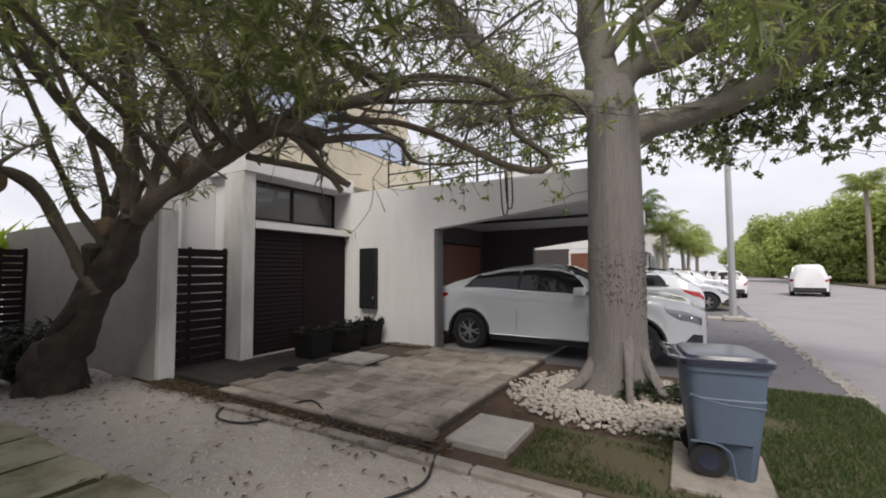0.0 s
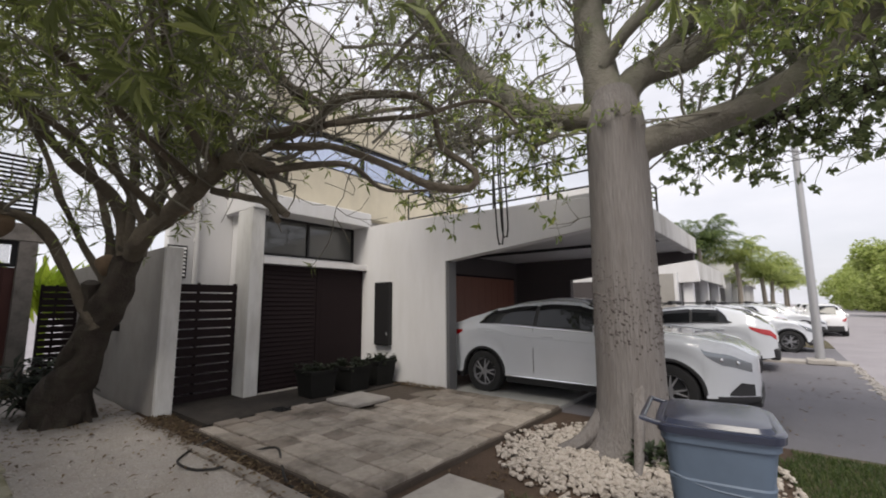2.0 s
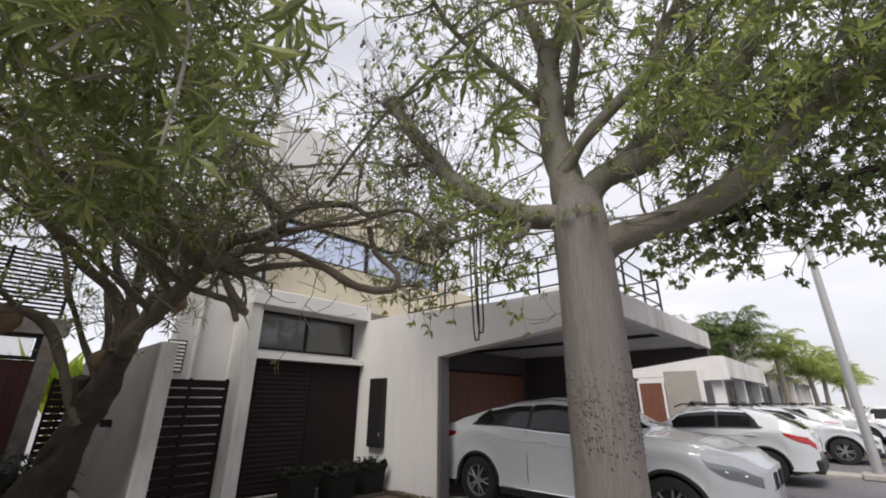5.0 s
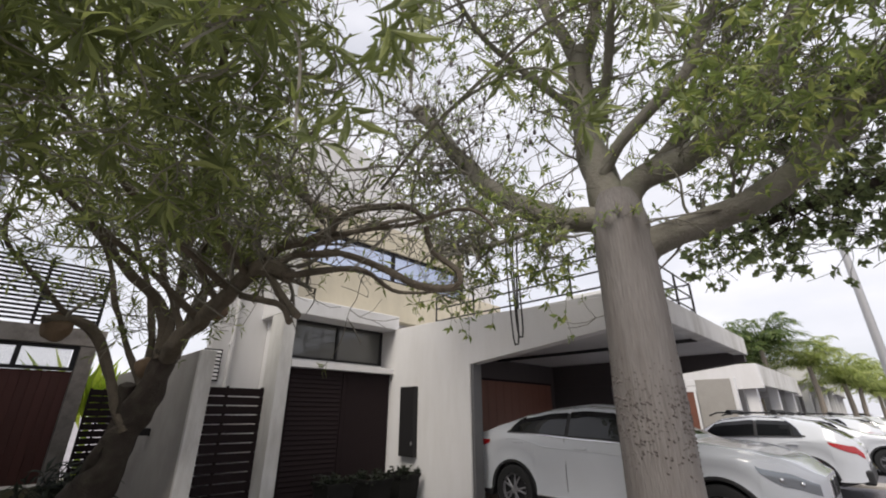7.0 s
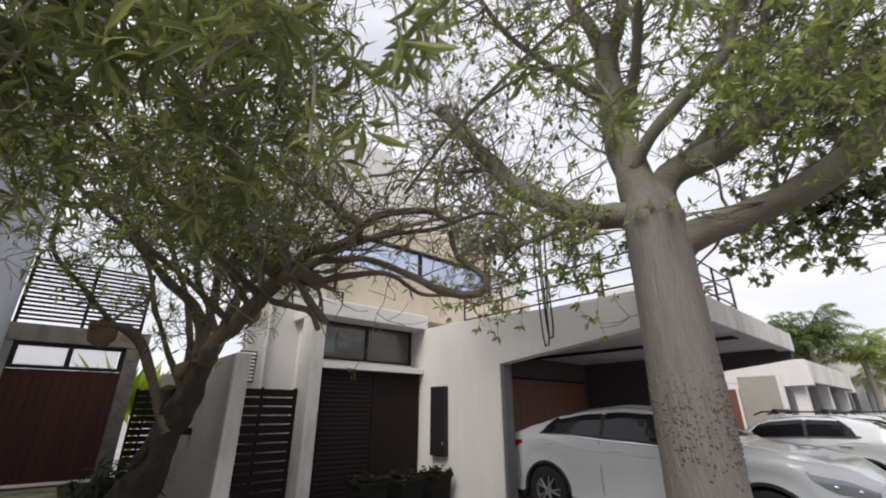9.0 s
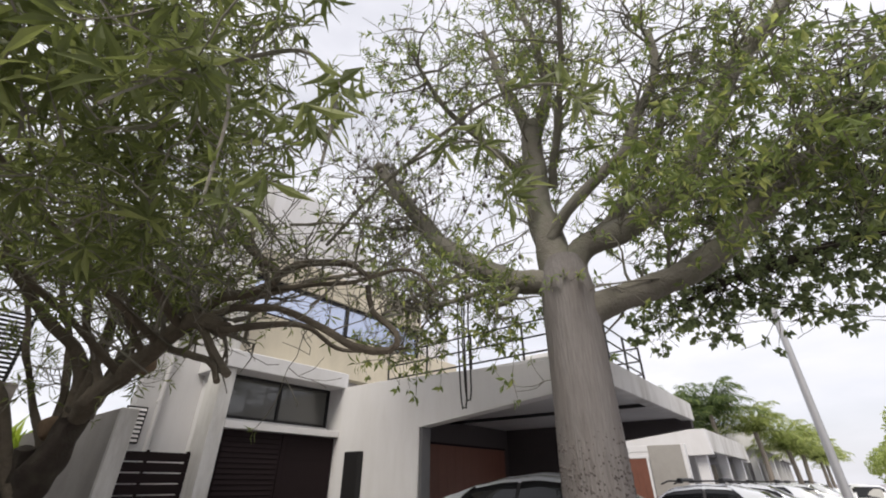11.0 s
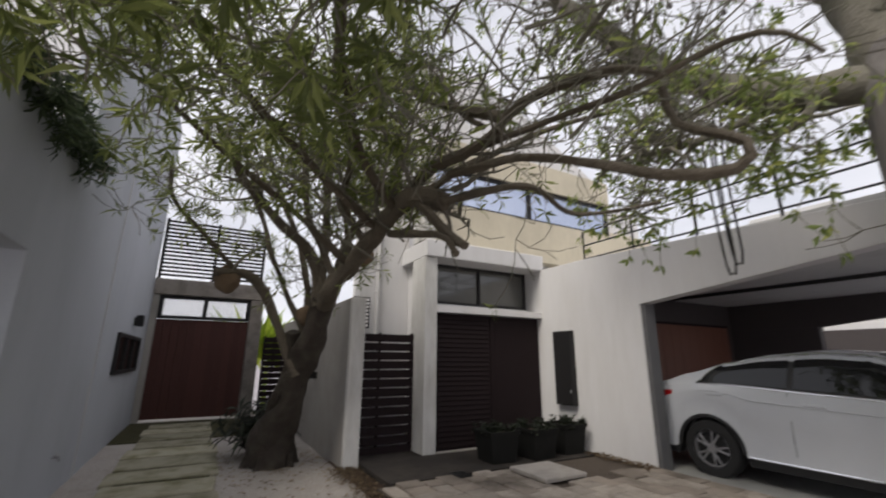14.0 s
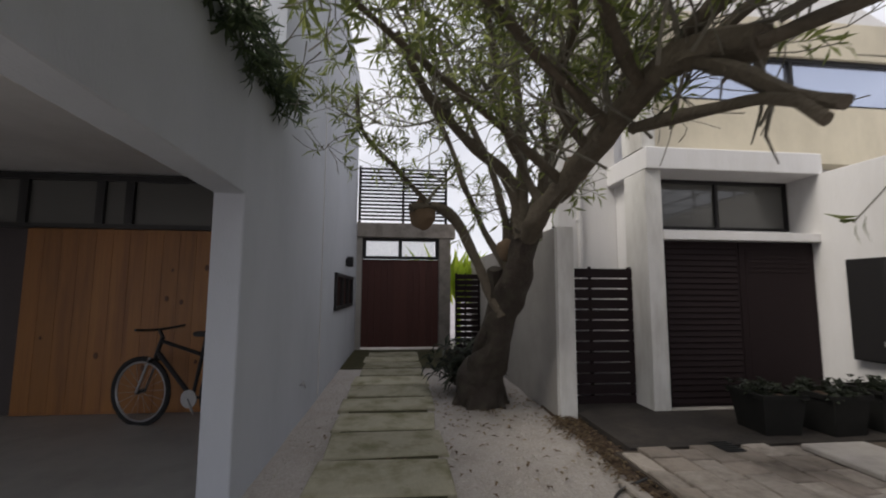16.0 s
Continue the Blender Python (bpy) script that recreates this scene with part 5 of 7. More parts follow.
def car(name, m, label, length, width, height, hub_r, hub_f, wheel_r, clear, belt, roof, hood_side, win_side, paint, spokes=5, rack=False, group="parked cars", cladding=True, plate_front=False):
    """A car along +x, nose at x = length, wheels on z = 0. belt and roof are (x, z) lines; win_side: x where side glass starts, pillars, ends."""
    t = thing(name, (0, 0, 0), label, "car", group)
    half = width / 2
    xs = sorted({round(length * k / 64, 4) for k in range(65)} | {round(h + wheel_r * 1.17 * math.cos(math.pi * k / 14), 4) for h in (hub_r, hub_f) for k in range(15)})

    def plan_half(x):
        e = min(x, length - x)
        f = 1 - ((max(0.0, 0.80 - e) / 0.80) ** 2.3 * 0.50 if x > length / 2 else (max(0.0, 0.55 - e) / 0.55) ** 2.4 * 0.26)
        return half * f

    def floor_z(x):
        z = clear + (0.14 * max(0, 0.5 - x) / 0.5) + (0.06 * max(0, x - length + 0.4) / 0.4)
        for h in (hub_r, hub_f):
            d = abs(x - h)
            a = wheel_r * 1.17
            if d < a:
                z = max(z, wheel_r + math.sqrt(a * a - d * d))
        return z
    rows, grid = 15, []
    for x in xs:
        h, zb, zr, z0 = plan_half(x), lerp_curve(belt, x), lerp_curve(roof, x), floor_z(x)
        zr = max(zr, zb + 0.02)
        glass_h = zr - zb
        tuck = min(0.24, glass_h * 0.5)
        zs = max(z0 + 0.01, min(zb - 0.05, clear + 0.10))
        zm = zs + (zb - zs) * 0.5
        zm2 = zs + (zb - zs) * 0.82
        col = [(0, z0 + 0.02), (h * 0.80, z0 + 0.02), (h * 0.955, z0), (h * 0.985, max(z0 + 0.005, zs)), (h * 0.972, zs + (zb - zs) * 0.25), (h * 0.985, zm), (h * 1.0, zm2 - 0.02), (h * 0.992, zm2 + 0.02), (h * 0.965, zb),
               (h * 0.955 - 0.004, zb + glass_h * 0.08), (h * 0.955 - tuck * 0.62, zb + glass_h * 0.62), (h * 0.955 - tuck * 0.92, zb + glass_h * 0.86), (h * 0.93 - tuck - 0.06, zb + glass_h * 0.955), (h * 0.5, zr - glass_h * 0.008), (0, zr)]
        grid.append(col)
    verts = []
    for x, col in zip(xs, grid):
        for y, z in col:
            verts.append((x, y - 0.0, z))
        for y, z in col:
            verts.append((x, -y, z))
    body_f, screen_f, sill_f = [], [], []
    for i in range(len(xs) - 1):
        xm = (xs[i] + xs[i + 1]) / 2
        for j in range(rows - 1):
            for sgn in (0, 1):
                o = sgn * rows
                a, b = i * 2 * rows + o + j, (i + 1) * 2 * rows + o + j
                f = (a, b, b + 1, a + 1) if sgn else (a, a + 1, b + 1, b)
                gh = lerp_curve(roof, xm) - lerp_curve(belt, xm)
                if j >= 12 and gh > 0.06 and any(p < xm < q for p, q in hood_side):
                    screen_f.append(f)
                elif j == 11 and gh > 0.10 and any(p + 0.1 < xm < q - 0.1 for p, q in hood_side):
                    screen_f.append(f)
                elif cladding and j in (1, 2):
                    sill_f.append(f)
                else:
                    body_f.append(f)
    for e in (0, len(xs) - 1):
        o = e * 2 * rows
        ring = [o + k for k in range(rows)] + [o + rows + k for k in range(rows - 2, 0, -1)]
        body_f.append(tuple(ring if e else ring[::-1]))

    def sub(nm, faces, mat, lab="", smooth=True):
        used = sorted({k for f in faces for k in f})
        remap = {k: i for i, k in enumerate(used)}
        return link_mesh(nm, [verts[k] for k in used], [tuple(remap[k] for k in f) for f in faces], mat, t, smooth, lab)
    sub("body", body_f, paint)
    mid_x = {f: sum(verts[k][0] for k in f) / 4 for f in screen_f}

    def side_at(x, f):
        """A point on the body side at share f of the glass height, a little proud of it."""
        h, zb, zr = plan_half(x), lerp_curve(belt, x), lerp_curve(roof, x)
        gh = max(zr - zb, 0.02)
        tk = min(0.24, gh * 0.5)
        line = [(0.0, h * 0.965), (0.08, h * 0.955 - 0.004), (0.62, h * 0.955 - tk * 0.62), (0.86, h * 0.955 - tk * 0.92), (0.955, h * 0.93 - tk - 0.06)]
        for (f0, y0), (f1, y1) in zip(line, line[1:]):
            if f <= f1:
                return (y0 + (y1 - y0) * (f - f0) / (f1 - f0) + 0.006, zb + gh * f)
        return (line[-1][1], zb + gh * f)
    def body_at(x, f):
        """A point on the painted side at share f between sill and waist, a little proud of it."""
        h, zb, z0 = plan_half(x), lerp_curve(belt, x), floor_z(x)
        zs = max(z0 + 0.01, min(zb - 0.05, clear + 0.10))
        line = [(-0.2, h * 0.955), (0.0, h * 0.985), (0.25, h * 0.972), (0.5, h * 0.985), (0.8, h), (0.85, h * 0.992), (1.0, h * 0.965)]
        for (f0, y0), (f1, y1) in zip(line, line[1:]):
            if f <= f1:
                return (y0 + (y1 - y0) * (f - f0) / (f1 - f0) + 0.006, zs + (zb - zs) * f)
        return (h * 0.965, zb)
    x0, x1 = win_side[0][0], win_side[-1][1]

    def top_share(x):
        r = min(1.0, max(0.0, (x - x0) / 0.28)) * min(1.0, max(0.0, (x1 - x) / 0.30))
        return 0.13 + 0.75 * r ** 0.5
    for p, q in [(x0 - 0.05, x1 + 0.05)] + list(win_side):
        whole = (p, q) not in win_side
        for sg in (-1, 1):
            n, wv, wf = (40 if whole else 16), [], []
            for k in range(n + 1):
                x = p + (q - p) * k / n
                for j in range(6):
                    y, z = side_at(x, (0.05 if whole else 0.10) + (top_share(x) - (0.02 if whole else 0.10)) * j / 5)
                    wv.append((x, sg * (y - (0.003 if whole else 0.0)), z))
            for k in range(n):
                for j in range(5):
                    c = k * 6 + j
                    wf.append((c, c + 6, c + 7, c + 1) if sg < 0 else (c, c + 1, c + 7, c + 6))
            link_mesh("window_surround" if whole else "side_window", wv, wf, CLADDING if whole else CAR_GLASS, t, True, "" if whole else "dark tinted side glass")
    for sg in (-1, 1):
        pts = [(x0 + (x1 - x0) * k / 30, 0.0) for k in range(31)]
        loop = [(x, sg * (side_at(x, top_share(x) + 0.03)[0] + 0.002), side_at(x, top_share(x) + 0.03)[1]) for x, _ in pts]
        v, f = tube(loop, [0.010] * 31, 5)
        link_mesh("window_trim", v, f, CHROME, t, True)
    for p, q in hood_side:
        got = [f for f in screen_f if p < mid_x[f] < q]
        if got:
            sub("windscreen" if p > length * 0.4 else "rear_window", got, CAR_GLASS, "dark sloping glass")
    if sill_f:
        sub("sill", sill_f, CLADDING, "black plastic cladding")
    # arch lips
    for h in (hub_r, hub_f):
        for sg in (-1, 1):
            pts = []
            for k in range(17):
                a = math.pi * (k / 16)
                x = h + wheel_r * 1.17 * math.cos(a)
                pts.append((x, sg * plan_half(x) * 0.975, max(clear, wheel_r + wheel_r * 1.17 * math.sin(a))))
            v, f = tube(pts, [0.028 if cladding else 0.014] * 17, 6)
            link_mesh("arch_trim", v, f, CLADDING if cladding else paint, t, True)
    for h in (hub_r, hub_f):
        for sg in (-1, 1):
            wheel("wheel", t, (h, sg * (plan_half(h) - 0.125), wheel_r), wheel_r, 0.24, spokes, sg)
        part("axle_box", box_bm(h - wheel_r * 1.1, h + wheel_r * 1.1, -half + 0.28, half - 0.28, clear, wheel_r * 1.9), CLADDING, t)
    # chrome line round the side glass, handles, mirrors
    for sg in (-1, 1):
        x0, x1 = win_side[0][0], win_side[-1][1]
        pts = []
        for k in range(21):
            x = x0 + (x1 - x0) * k / 20
            pts.append((x, sg * (plan_half(x) * 0.962 + 0.003), lerp_curve(belt, x) + 0.012))
        v, f = tube(pts, [0.009] * 21, 5)
        link_mesh("window_trim", v, f, CHROME, t, True)
        for (p, q) in win_side[:2]:
            x = p + 0.10
            bm = box_bm(x, x + 0.20, sg * plan_half(x) * 0.995 - 0.012, sg * plan_half(x) * 0.995 + 0.022, lerp_curve(belt, x) - 0.135, lerp_curve(belt, x) - 0.10, 0.008, 2)
            part("door_handle", bm, paint, t)
        for (p, q) in win_side:
            v, f = tube([(q, sg * (plan_half(q) * 0.987 + 0.002), clear + 0.2), (q, sg * (plan_half(q) * 0.994 + 0.001), clear + 0.45), (q, sg * (plan_half(q) * 0.97 + 0.001), lerp_curve(belt, q))], [0.0045] * 3, 4)
            link_mesh("door_seam", v, f, CLADDING, t)
        xm = win_side[-1][1] - 0.12
        bm = box_bm(xm - 0.06, xm + 0.12, sg * half * 1.0 - (0.0 if sg > 0 else 0.22), sg * half * 1.0 + (0.22 if sg > 0 else 0.0), lerp_curve(belt, xm) + 0.0, lerp_curve(belt, xm) + 0.15, 0.04, 3)
        part("wing_mirror", bm, paint, t, "", True)
        # lamps wrap round the corners
        def patch(nm, xa, xb, lo, hi, mat, lab, n=14):
            pv, pf = [], []
            for k in range(n + 1):
                x = xa + (xb - xa) * k / n
                f0, f1 = lo(k / n), hi(k / n)
                for j in range(5):
                    y, z = body_at(x, f0 + (f1 - f0) * j / 4)
                    pv.append((x, sg * y, z))
            for k in range(n):
                for j in range(4):
                    c = k * 5 + j
                    pf.append((c, c + 5, c + 6, c + 1) if sg < 0 else (c, c + 1, c + 6, c + 5))
            return link_mesh(nm, pv, pf, mat, t, True, lab)
        hl = patch("headlight", length - 0.56, length - 0.06, lambda u: 0.86 - 0.22 * min(1, u * 2.2) ** 0.7, lambda u: 0.88 - 0.02 * u, LAMP_CLEAR, "clear faceted headlight")
        for dx in (0.20, 0.36):
            y, z = body_at(length - dx, 0.75)
            bm = bmesh.new()
            bmesh.ops.create_uvsphere(bm, u_segments=12, v_segments=8, radius=0.03, matrix=Matrix.Translation((length - dx, sg * (y - 0.02), z)))
            part("bulb", bm, CHROME, hl, "", True)
        patch("tail_light", 0.01, 0.115 * length, lambda u: 0.74 + 0.12 * u ** 2, lambda u: 0.95 - 0.03 * u, LAMP_RED, "red wrap-round tail light")
        patch("air_intake", length - 0.30, length - 0.05, lambda u: 0.06, lambda u: 0.10 + 0.24 * min(1, u * 2), CLADDING, "")
        patch("bumper_skirt", length - 0.42, length - 0.001, lambda u: -0.06, lambda u: 0.045, CLADDING, "")
    # kidney grille, bumpers and plate
    zf = lerp_curve(belt, length - 0.3)
    for sg in (-1, 1):
        g = part("grille", box_bm(length - 0.06, length + 0.012, sg * 0.19 - 0.165, sg * 0.19 + 0.165, zf - 0.36, zf - 0.16, 0.03, 2), CHROME, t, "chrome-edged grille")
        for k in range(8):
            part("grille_bar", box_bm(length + 0.004, length + 0.02, sg * 0.19 - 0.13 + k * 0.034, sg * 0.19 - 0.115 + k * 0.034, zf - 0.34, zf - 0.18), CLADDING, g)
    part("lower_grille", box_bm(length - 0.06, length + 0.008, -0.42, 0.42, clear + 0.06, clear + 0.19, 0.02), CLADDING, t)
    part("front_lip", box_bm(length - 0.20, length + 0.008, -half * 0.50, half * 0.50, clear - 0.02, clear + 0.045, 0.015), CLADDING, t)
    part("rear_bumper", box_bm(-0.03, 0.16, -half * 0.80, half * 0.80, clear + 0.06, clear + 0.32, 0.04, 2), CLADDING, t)
    part("number_plate", box_bm(-0.012, 0.0, -0.16, 0.16, clear + 0.44, clear + 0.58, 0.003), WHITE, t)
    for sg in (-1, 1):
        if cladding:
            xa, xb = hub_r + wheel_r * 1.3, hub_f - wheel_r * 1.3
            rod("sill_strip", [(xa, sg * (plan_half(xa) * 0.985 + 0.006), clear + 0.115), (xb, sg * (plan_half(xb) * 0.985 + 0.006), clear + 0.10)], 0.011, CHROME, t, 5)
        xa, xb = hub_r - 0.1, win_side[-1][1] + 0.35
        line = [(xa + (xb - xa) * k / 12, sg * (body_at(xa + (xb - xa) * k / 12, 0.82)[0] - 0.004), body_at(xa + (xb - xa) * k / 12, 0.82)[1]) for k in range(13)]
        rod("shoulder_crease", line, 0.007, paint, t, 6)
    zr = max(z for _, z in roof)
    xf = win_side[0][0] + 0.45
    part("antenna_fin", prism_bm([(xf, lerp_curve(roof, xf) - 0.01), (xf + 0.16, lerp_curve(roof, xf + 0.16) - 0.01), (xf + 0.03, lerp_curve(roof, xf) + 0.055)], "y", -0.018, 0.018, 0.004), paint, t)
    if rack:
        for sg in (-1, 1):
            rod("roof_rail", [(length * 0.22, sg * (half * 0.62), zr + 0.0), (length * 0.26, sg * (half * 0.62), zr + 0.05), (length * 0.56, sg * (half * 0.62), zr + 0.05), (length * 0.60, sg * (half * 0.62), zr - 0.02)], 0.018, CLADDING, t, 6)
        for x in (length * 0.30, length * 0.50):
            part("cross_bar", box_bm(x - 0.04, x + 0.04, -half * 0.72, half * 0.72, zr + 0.07, zr + 0.11, 0.012), CLADDING, t)
            for sg in (-1, 1):
                part("bar_foot", box_bm(x - 0.06, x + 0.06, sg * half * 0.64 - 0.05, sg * half * 0.64 + 0.05, zr + 0.0, zr + 0.09, 0.015), CLADDING, t)
    t.matrix_world = m
    return t


suv_belt = [(0, 0.98), (0.4, 1.13), (1.0, 1.175), (1.3, 1.165), (2.4, 1.105), (3.1, 1.07), (3.6, 1.05), (4.2, 1.02), (4.6, 0.95), (4.9, 0.80)]
suv_roof = [(0, 1.02), (0.10, 1.12), (0.4, 1.20), (0.8, 1.34), (1.25, 1.48), (1.75, 1.58), (2.3, 1.63), (2.7, 1.60), (3.05, 1.47), (3.4, 1.27), (3.66, 1.15), (4.2, 1.10), (4.6, 1.01), (4.9, 0.83)]
car("coupe_suv", pose(-4.42, 8.37, -0.05), "white coupe-backed SUV parked nose to street in carport", 4.9, 1.95, 1.63, 1.01, 3.94, 0.355, 0.22, suv_belt, suv_roof,
    [(0.18, 1.15), (2.75, 3.55)], [(0.96, 1.98), (2.04, 3.22)], PAINT_WHITE, 5)
q_belt = [(0, 0.84), (0.12, 0.98), (0.5, 1.07), (1.4, 1.06), (2.8, 1.01), (3.3, 0.97), (3.9, 0.86), (4.25, 0.64)]
q_roof = [(0, 0.88), (0.10, 1.06), (0.38, 1.24), (0.66, 1.38), (1.2, 1.49), (1.7, 1.51), (2.25, 1.45), (2.9, 1.13), (3.2, 1.02), (3.9, 0.91), (4.25, 0.67)]
q_glass, q_screen = [(0.86, 1.62), (1.68, 2.72)], [(0.10, 0.62), (2.25, 2.98)]
qa = car("compact_suv", pose(0.62, 13.95, -0.09, 0, 0, 180), "white compact SUV with black roof bars and cladding", 4.25, 1.82, 1.51, 0.86, 3.46, 0.335, 0.21, q_belt, q_roof, q_screen, q_glass, PAINT_WHITE, 5, True)
qb = car("small_suv", pose(-2.6, 19.2, -0.09), "white SUV parked nose to the street", 4.25, 1.82, 1.51, 0.86, 3.46, 0.335, 0.21, q_belt, q_roof, q_screen, q_glass, PAINT_WHITE, 5)
copy_thing(qa, pose(0.9, 22.8, -0.09, 0, 0, 180))
copy_thing(qb, pose(-2.0, 27.6, -0.09))
copy_thing(qb, pose(-1.7, 38.0, -0.09))
h_belt = [(0, 0.80), (0.3, 0.92), (1.4, 0.90), (2.7, 0.88), (3.2, 0.84), (3.65, 0.62)]
h_roof = [(0, 0.84), (0.10, 1.15), (0.28, 1.42), (0.8, 1.50), (1.6, 1.50), (2.2, 1.40), (2.75, 1.02), (3.2, 0.88), (3.65, 0.64)]
hatch = car("hatchback", pose(2.25, 28.0, -0.14, 0, 0, 90), "small white hatchback parked at the kerb", 3.65, 1.62, 1.5, 0.62, 2.98, 0.29, 0.18, h_belt, h_roof, [(0.05, 0.38), (2.15, 2.8)], [(0.35, 1.05), (1.12, 2.4)], PAINT_VAN, 6, cladding=False)
copy_thing(hatch, pose(2.3, 40.5, -0.14, 0, 0, 90))
copy_thing(hatch, pose(2.2, 51.0, -0.14, 0, 0, 90))
copy_thing(qb, pose(-1.6, 46.0, -0.09))
copy_thing(qa, pose(1.4, 33.0, -0.09, 0, 0, 176))
v_belt = [(0, 1.02), (0.3, 1.05), (2.0, 1.02), (3.2, 0.98), (3.7, 0.92), (4.15, 0.62)]
v_roof = [(0, 1.70), (0.06, 1.78), (0.4, 1.84), (2.4, 1.84), (2.8, 1.72), (3.3, 1.20), (3.7, 0.98), (4.15, 0.64)]
car("delivery_van", pose(6.2, 31.2, -0.14, 0, 0, 81), "white panel van standing on the road", 4.15, 1.78, 1.84, 0.7, 3.35, 0.31, 0.2, v_belt, v_roof, [(2.85, 3.35)], [(2.25, 3.05)], PAINT_VAN, 6, cladding=True)


# ---- bin, planters, covers and small things ----
def wheelie_bin():
    t = thing("wheelie_bin", (0.435, 4.05, -0.03), "blue grey plastic wheelie bin with dark lid", "bin", turn=8)
    bm = bmesh.new()
    rings = [(0.0, 0.165, 0.225), (0.02, 0.175, 0.235), (0.27, 0.198, 0.26), (0.29, 0.20, 0.262), (0.60, 0.238, 0.29), (0.63, 0.242, 0.296), (0.64, 0.236, 0.288), (0.84, 0.26, 0.305), (0.845, 0.275, 0.32), (0.90, 0.278, 0.323)]
    prev = None
    for z, hx, hy in rings:
        ring = []
        for k in range(24):
            a = 2 * math.pi * k / 24
            c, s = math.cos(a), math.sin(a)
            e = 0.28
            px, py = hx * math.copysign(abs(c) ** e, c), hy * math.copysign(abs(s) ** e, s)
            if z < 0.28 and px < 0.02:
                py *= 0.62
            ring.append(bm.verts.new((px - 0.03 * (1 - z / 0.9) * (px < 0), py, z)))
        if prev:
            for k in range(24):
                bm.faces.new((prev[k], prev[(k + 1) % 24], ring[(k + 1) % 24], ring[k]))
        else:
            bm.faces.new(ring[::-1])
        prev = ring
    bm.faces.new(prev)
    part("body", bm, BIN_BLUE, t, "ribbed tapering body", True)
    lid = bmesh.new()
    prev = None
    for z, hx, hy in [(0.895, 0.298, 0.35), (0.935, 0.302, 0.355), (0.945, 0.285, 0.335), (0.94, 0.262, 0.31), (0.965, 0.248, 0.295), (0.975, 0.18, 0.22)]:
        ring = []
        for k in range(24):
            a = 2 * math.pi * k / 24
            c, s = math.cos(a), math.sin(a)
            ring.append(lid.verts.new((hx * math.copysign(abs(c) ** 0.3, c), hy * math.copysign(abs(s) ** 0.3, s) + 0.01, z)))
        if prev:
            for k in range(24):
                lid.faces.new((prev[k], prev[(k + 1) % 24], ring[(k + 1) % 24], ring[k]))
        else:
            lid.faces.new(ring[::-1])
        prev = ring
    lid.faces.new(prev)
    part("lid", lid, BIN_LID, t, "navy lid with raised panel", True)
    rod("handle", [(-0.27, -0.29, 0.93), (-0.36, -0.29, 0.955), (-0.36, 0.29, 0.955), (-0.27, 0.29, 0.93)], 0.016, BIN_LID, t, 8)
    for sy in (-0.22, 0.22):
        w = new("wheel")
        w.parent = t
        w.matrix_basis = pose(-0.125, sy * 0.95, 0.125)
        v, f = tube([(0, -0.03, 0), (0, 0.03, 0)], [0.125, 0.125], 22)
        link_mesh("tyre", v, f, TYRE, w)
        v, f = tube([(0, -0.036, 0), (0, 0.036, 0)], [0.07, 0.07], 18)
        link_mesh("rim", v, f, BIN_LID, w)
    rod("axle", [(-0.125, -0.22, 0.125), (-0.125, 0.22, 0.125)], 0.012, STEEL, t)
    for sy in (-1, 1):
        arch = spline([(-0.235, sy * 0.246, 0.275), (-0.10, sy * 0.256, 0.278), (0.0, sy * 0.252, 0.22), (0.035, sy * 0.238, 0.02)], 0.04)
        v, f = tube(arch, [0.010] * len(arch), 6)
        link_mesh("wheel_arch", v, f, BIN_BLUE, t, True)
        rib = spline([(-0.235, sy * 0.286, 0.66), (-0.05, sy * 0.288, 0.60), (0.22, sy * 0.286, 0.585)], 0.06)
        v, f = tube(rib, [0.006] * len(rib), 5)
        link_mesh("rib", v, f, BIN_BLUE, t, True)
    return t


bin_ob = wheelie_bin()
bin_ob.scale = (1.0, 1.0, 0.90)
structure(box("pavement", 0.10, 0.72, 3.55, 4.42, -0.10, -0.03, KERB, bevel=0.01), "concrete pad below the bin", "slab")


def planter(at, w, d, h, seed, label):
    rng = random.Random(seed)
    t = thing("planter", at, label, "planter", "planters by the doors", turn=rng.uniform(-4, 4))
    bm = bmesh.new()
    lo = [(-w * 0.4, -d * 0.4), (w * 0.4, -d * 0.4), (w * 0.4, d * 0.4), (-w * 0.4, d * 0.4)]
    rings = [(lo, 0, 1.0), (lo, h * 0.88, 1.22), (lo, h * 0.88, 1.30), (lo, h, 1.32), (lo, h, 1.16), (lo, h * 0.86, 1.12)]
    prev = None
    for pts, z, s in rings:
        ring = [bm.verts.new((x * s, y * s, z)) for x, y in pts]
        if prev:
            for k in range(4):
                bm.faces.new((prev[k], prev[(k + 1) % 4], ring[(k + 1) % 4], ring[k]))
        else:
            bm.faces.new(ring[::-1])
        prev = ring
    part("pot", bm, POT_DARK, t)
    part("soil", box_bm(-w * 0.44, w * 0.44, -d * 0.44, d * 0.44, h * 0.80, h * 0.87), SOIL, t)
    s = Soup()
    for k in range(46):
        a = Vector((rng.uniform(-0.5, 0.5) * w, rng.uniform(-0.5, 0.5) * d, h * 0.92 + rng.uniform(0, 0.12)))
        cluster(s, rng, a, Vector((rng.gauss(0, 0.4), rng.gauss(0, 0.4), 1)), 6, 0.085, 0.05, 1.0, 0.1)
    s.link("plant", LEAF_POT, t, False, "small dark rosettes")
    return t


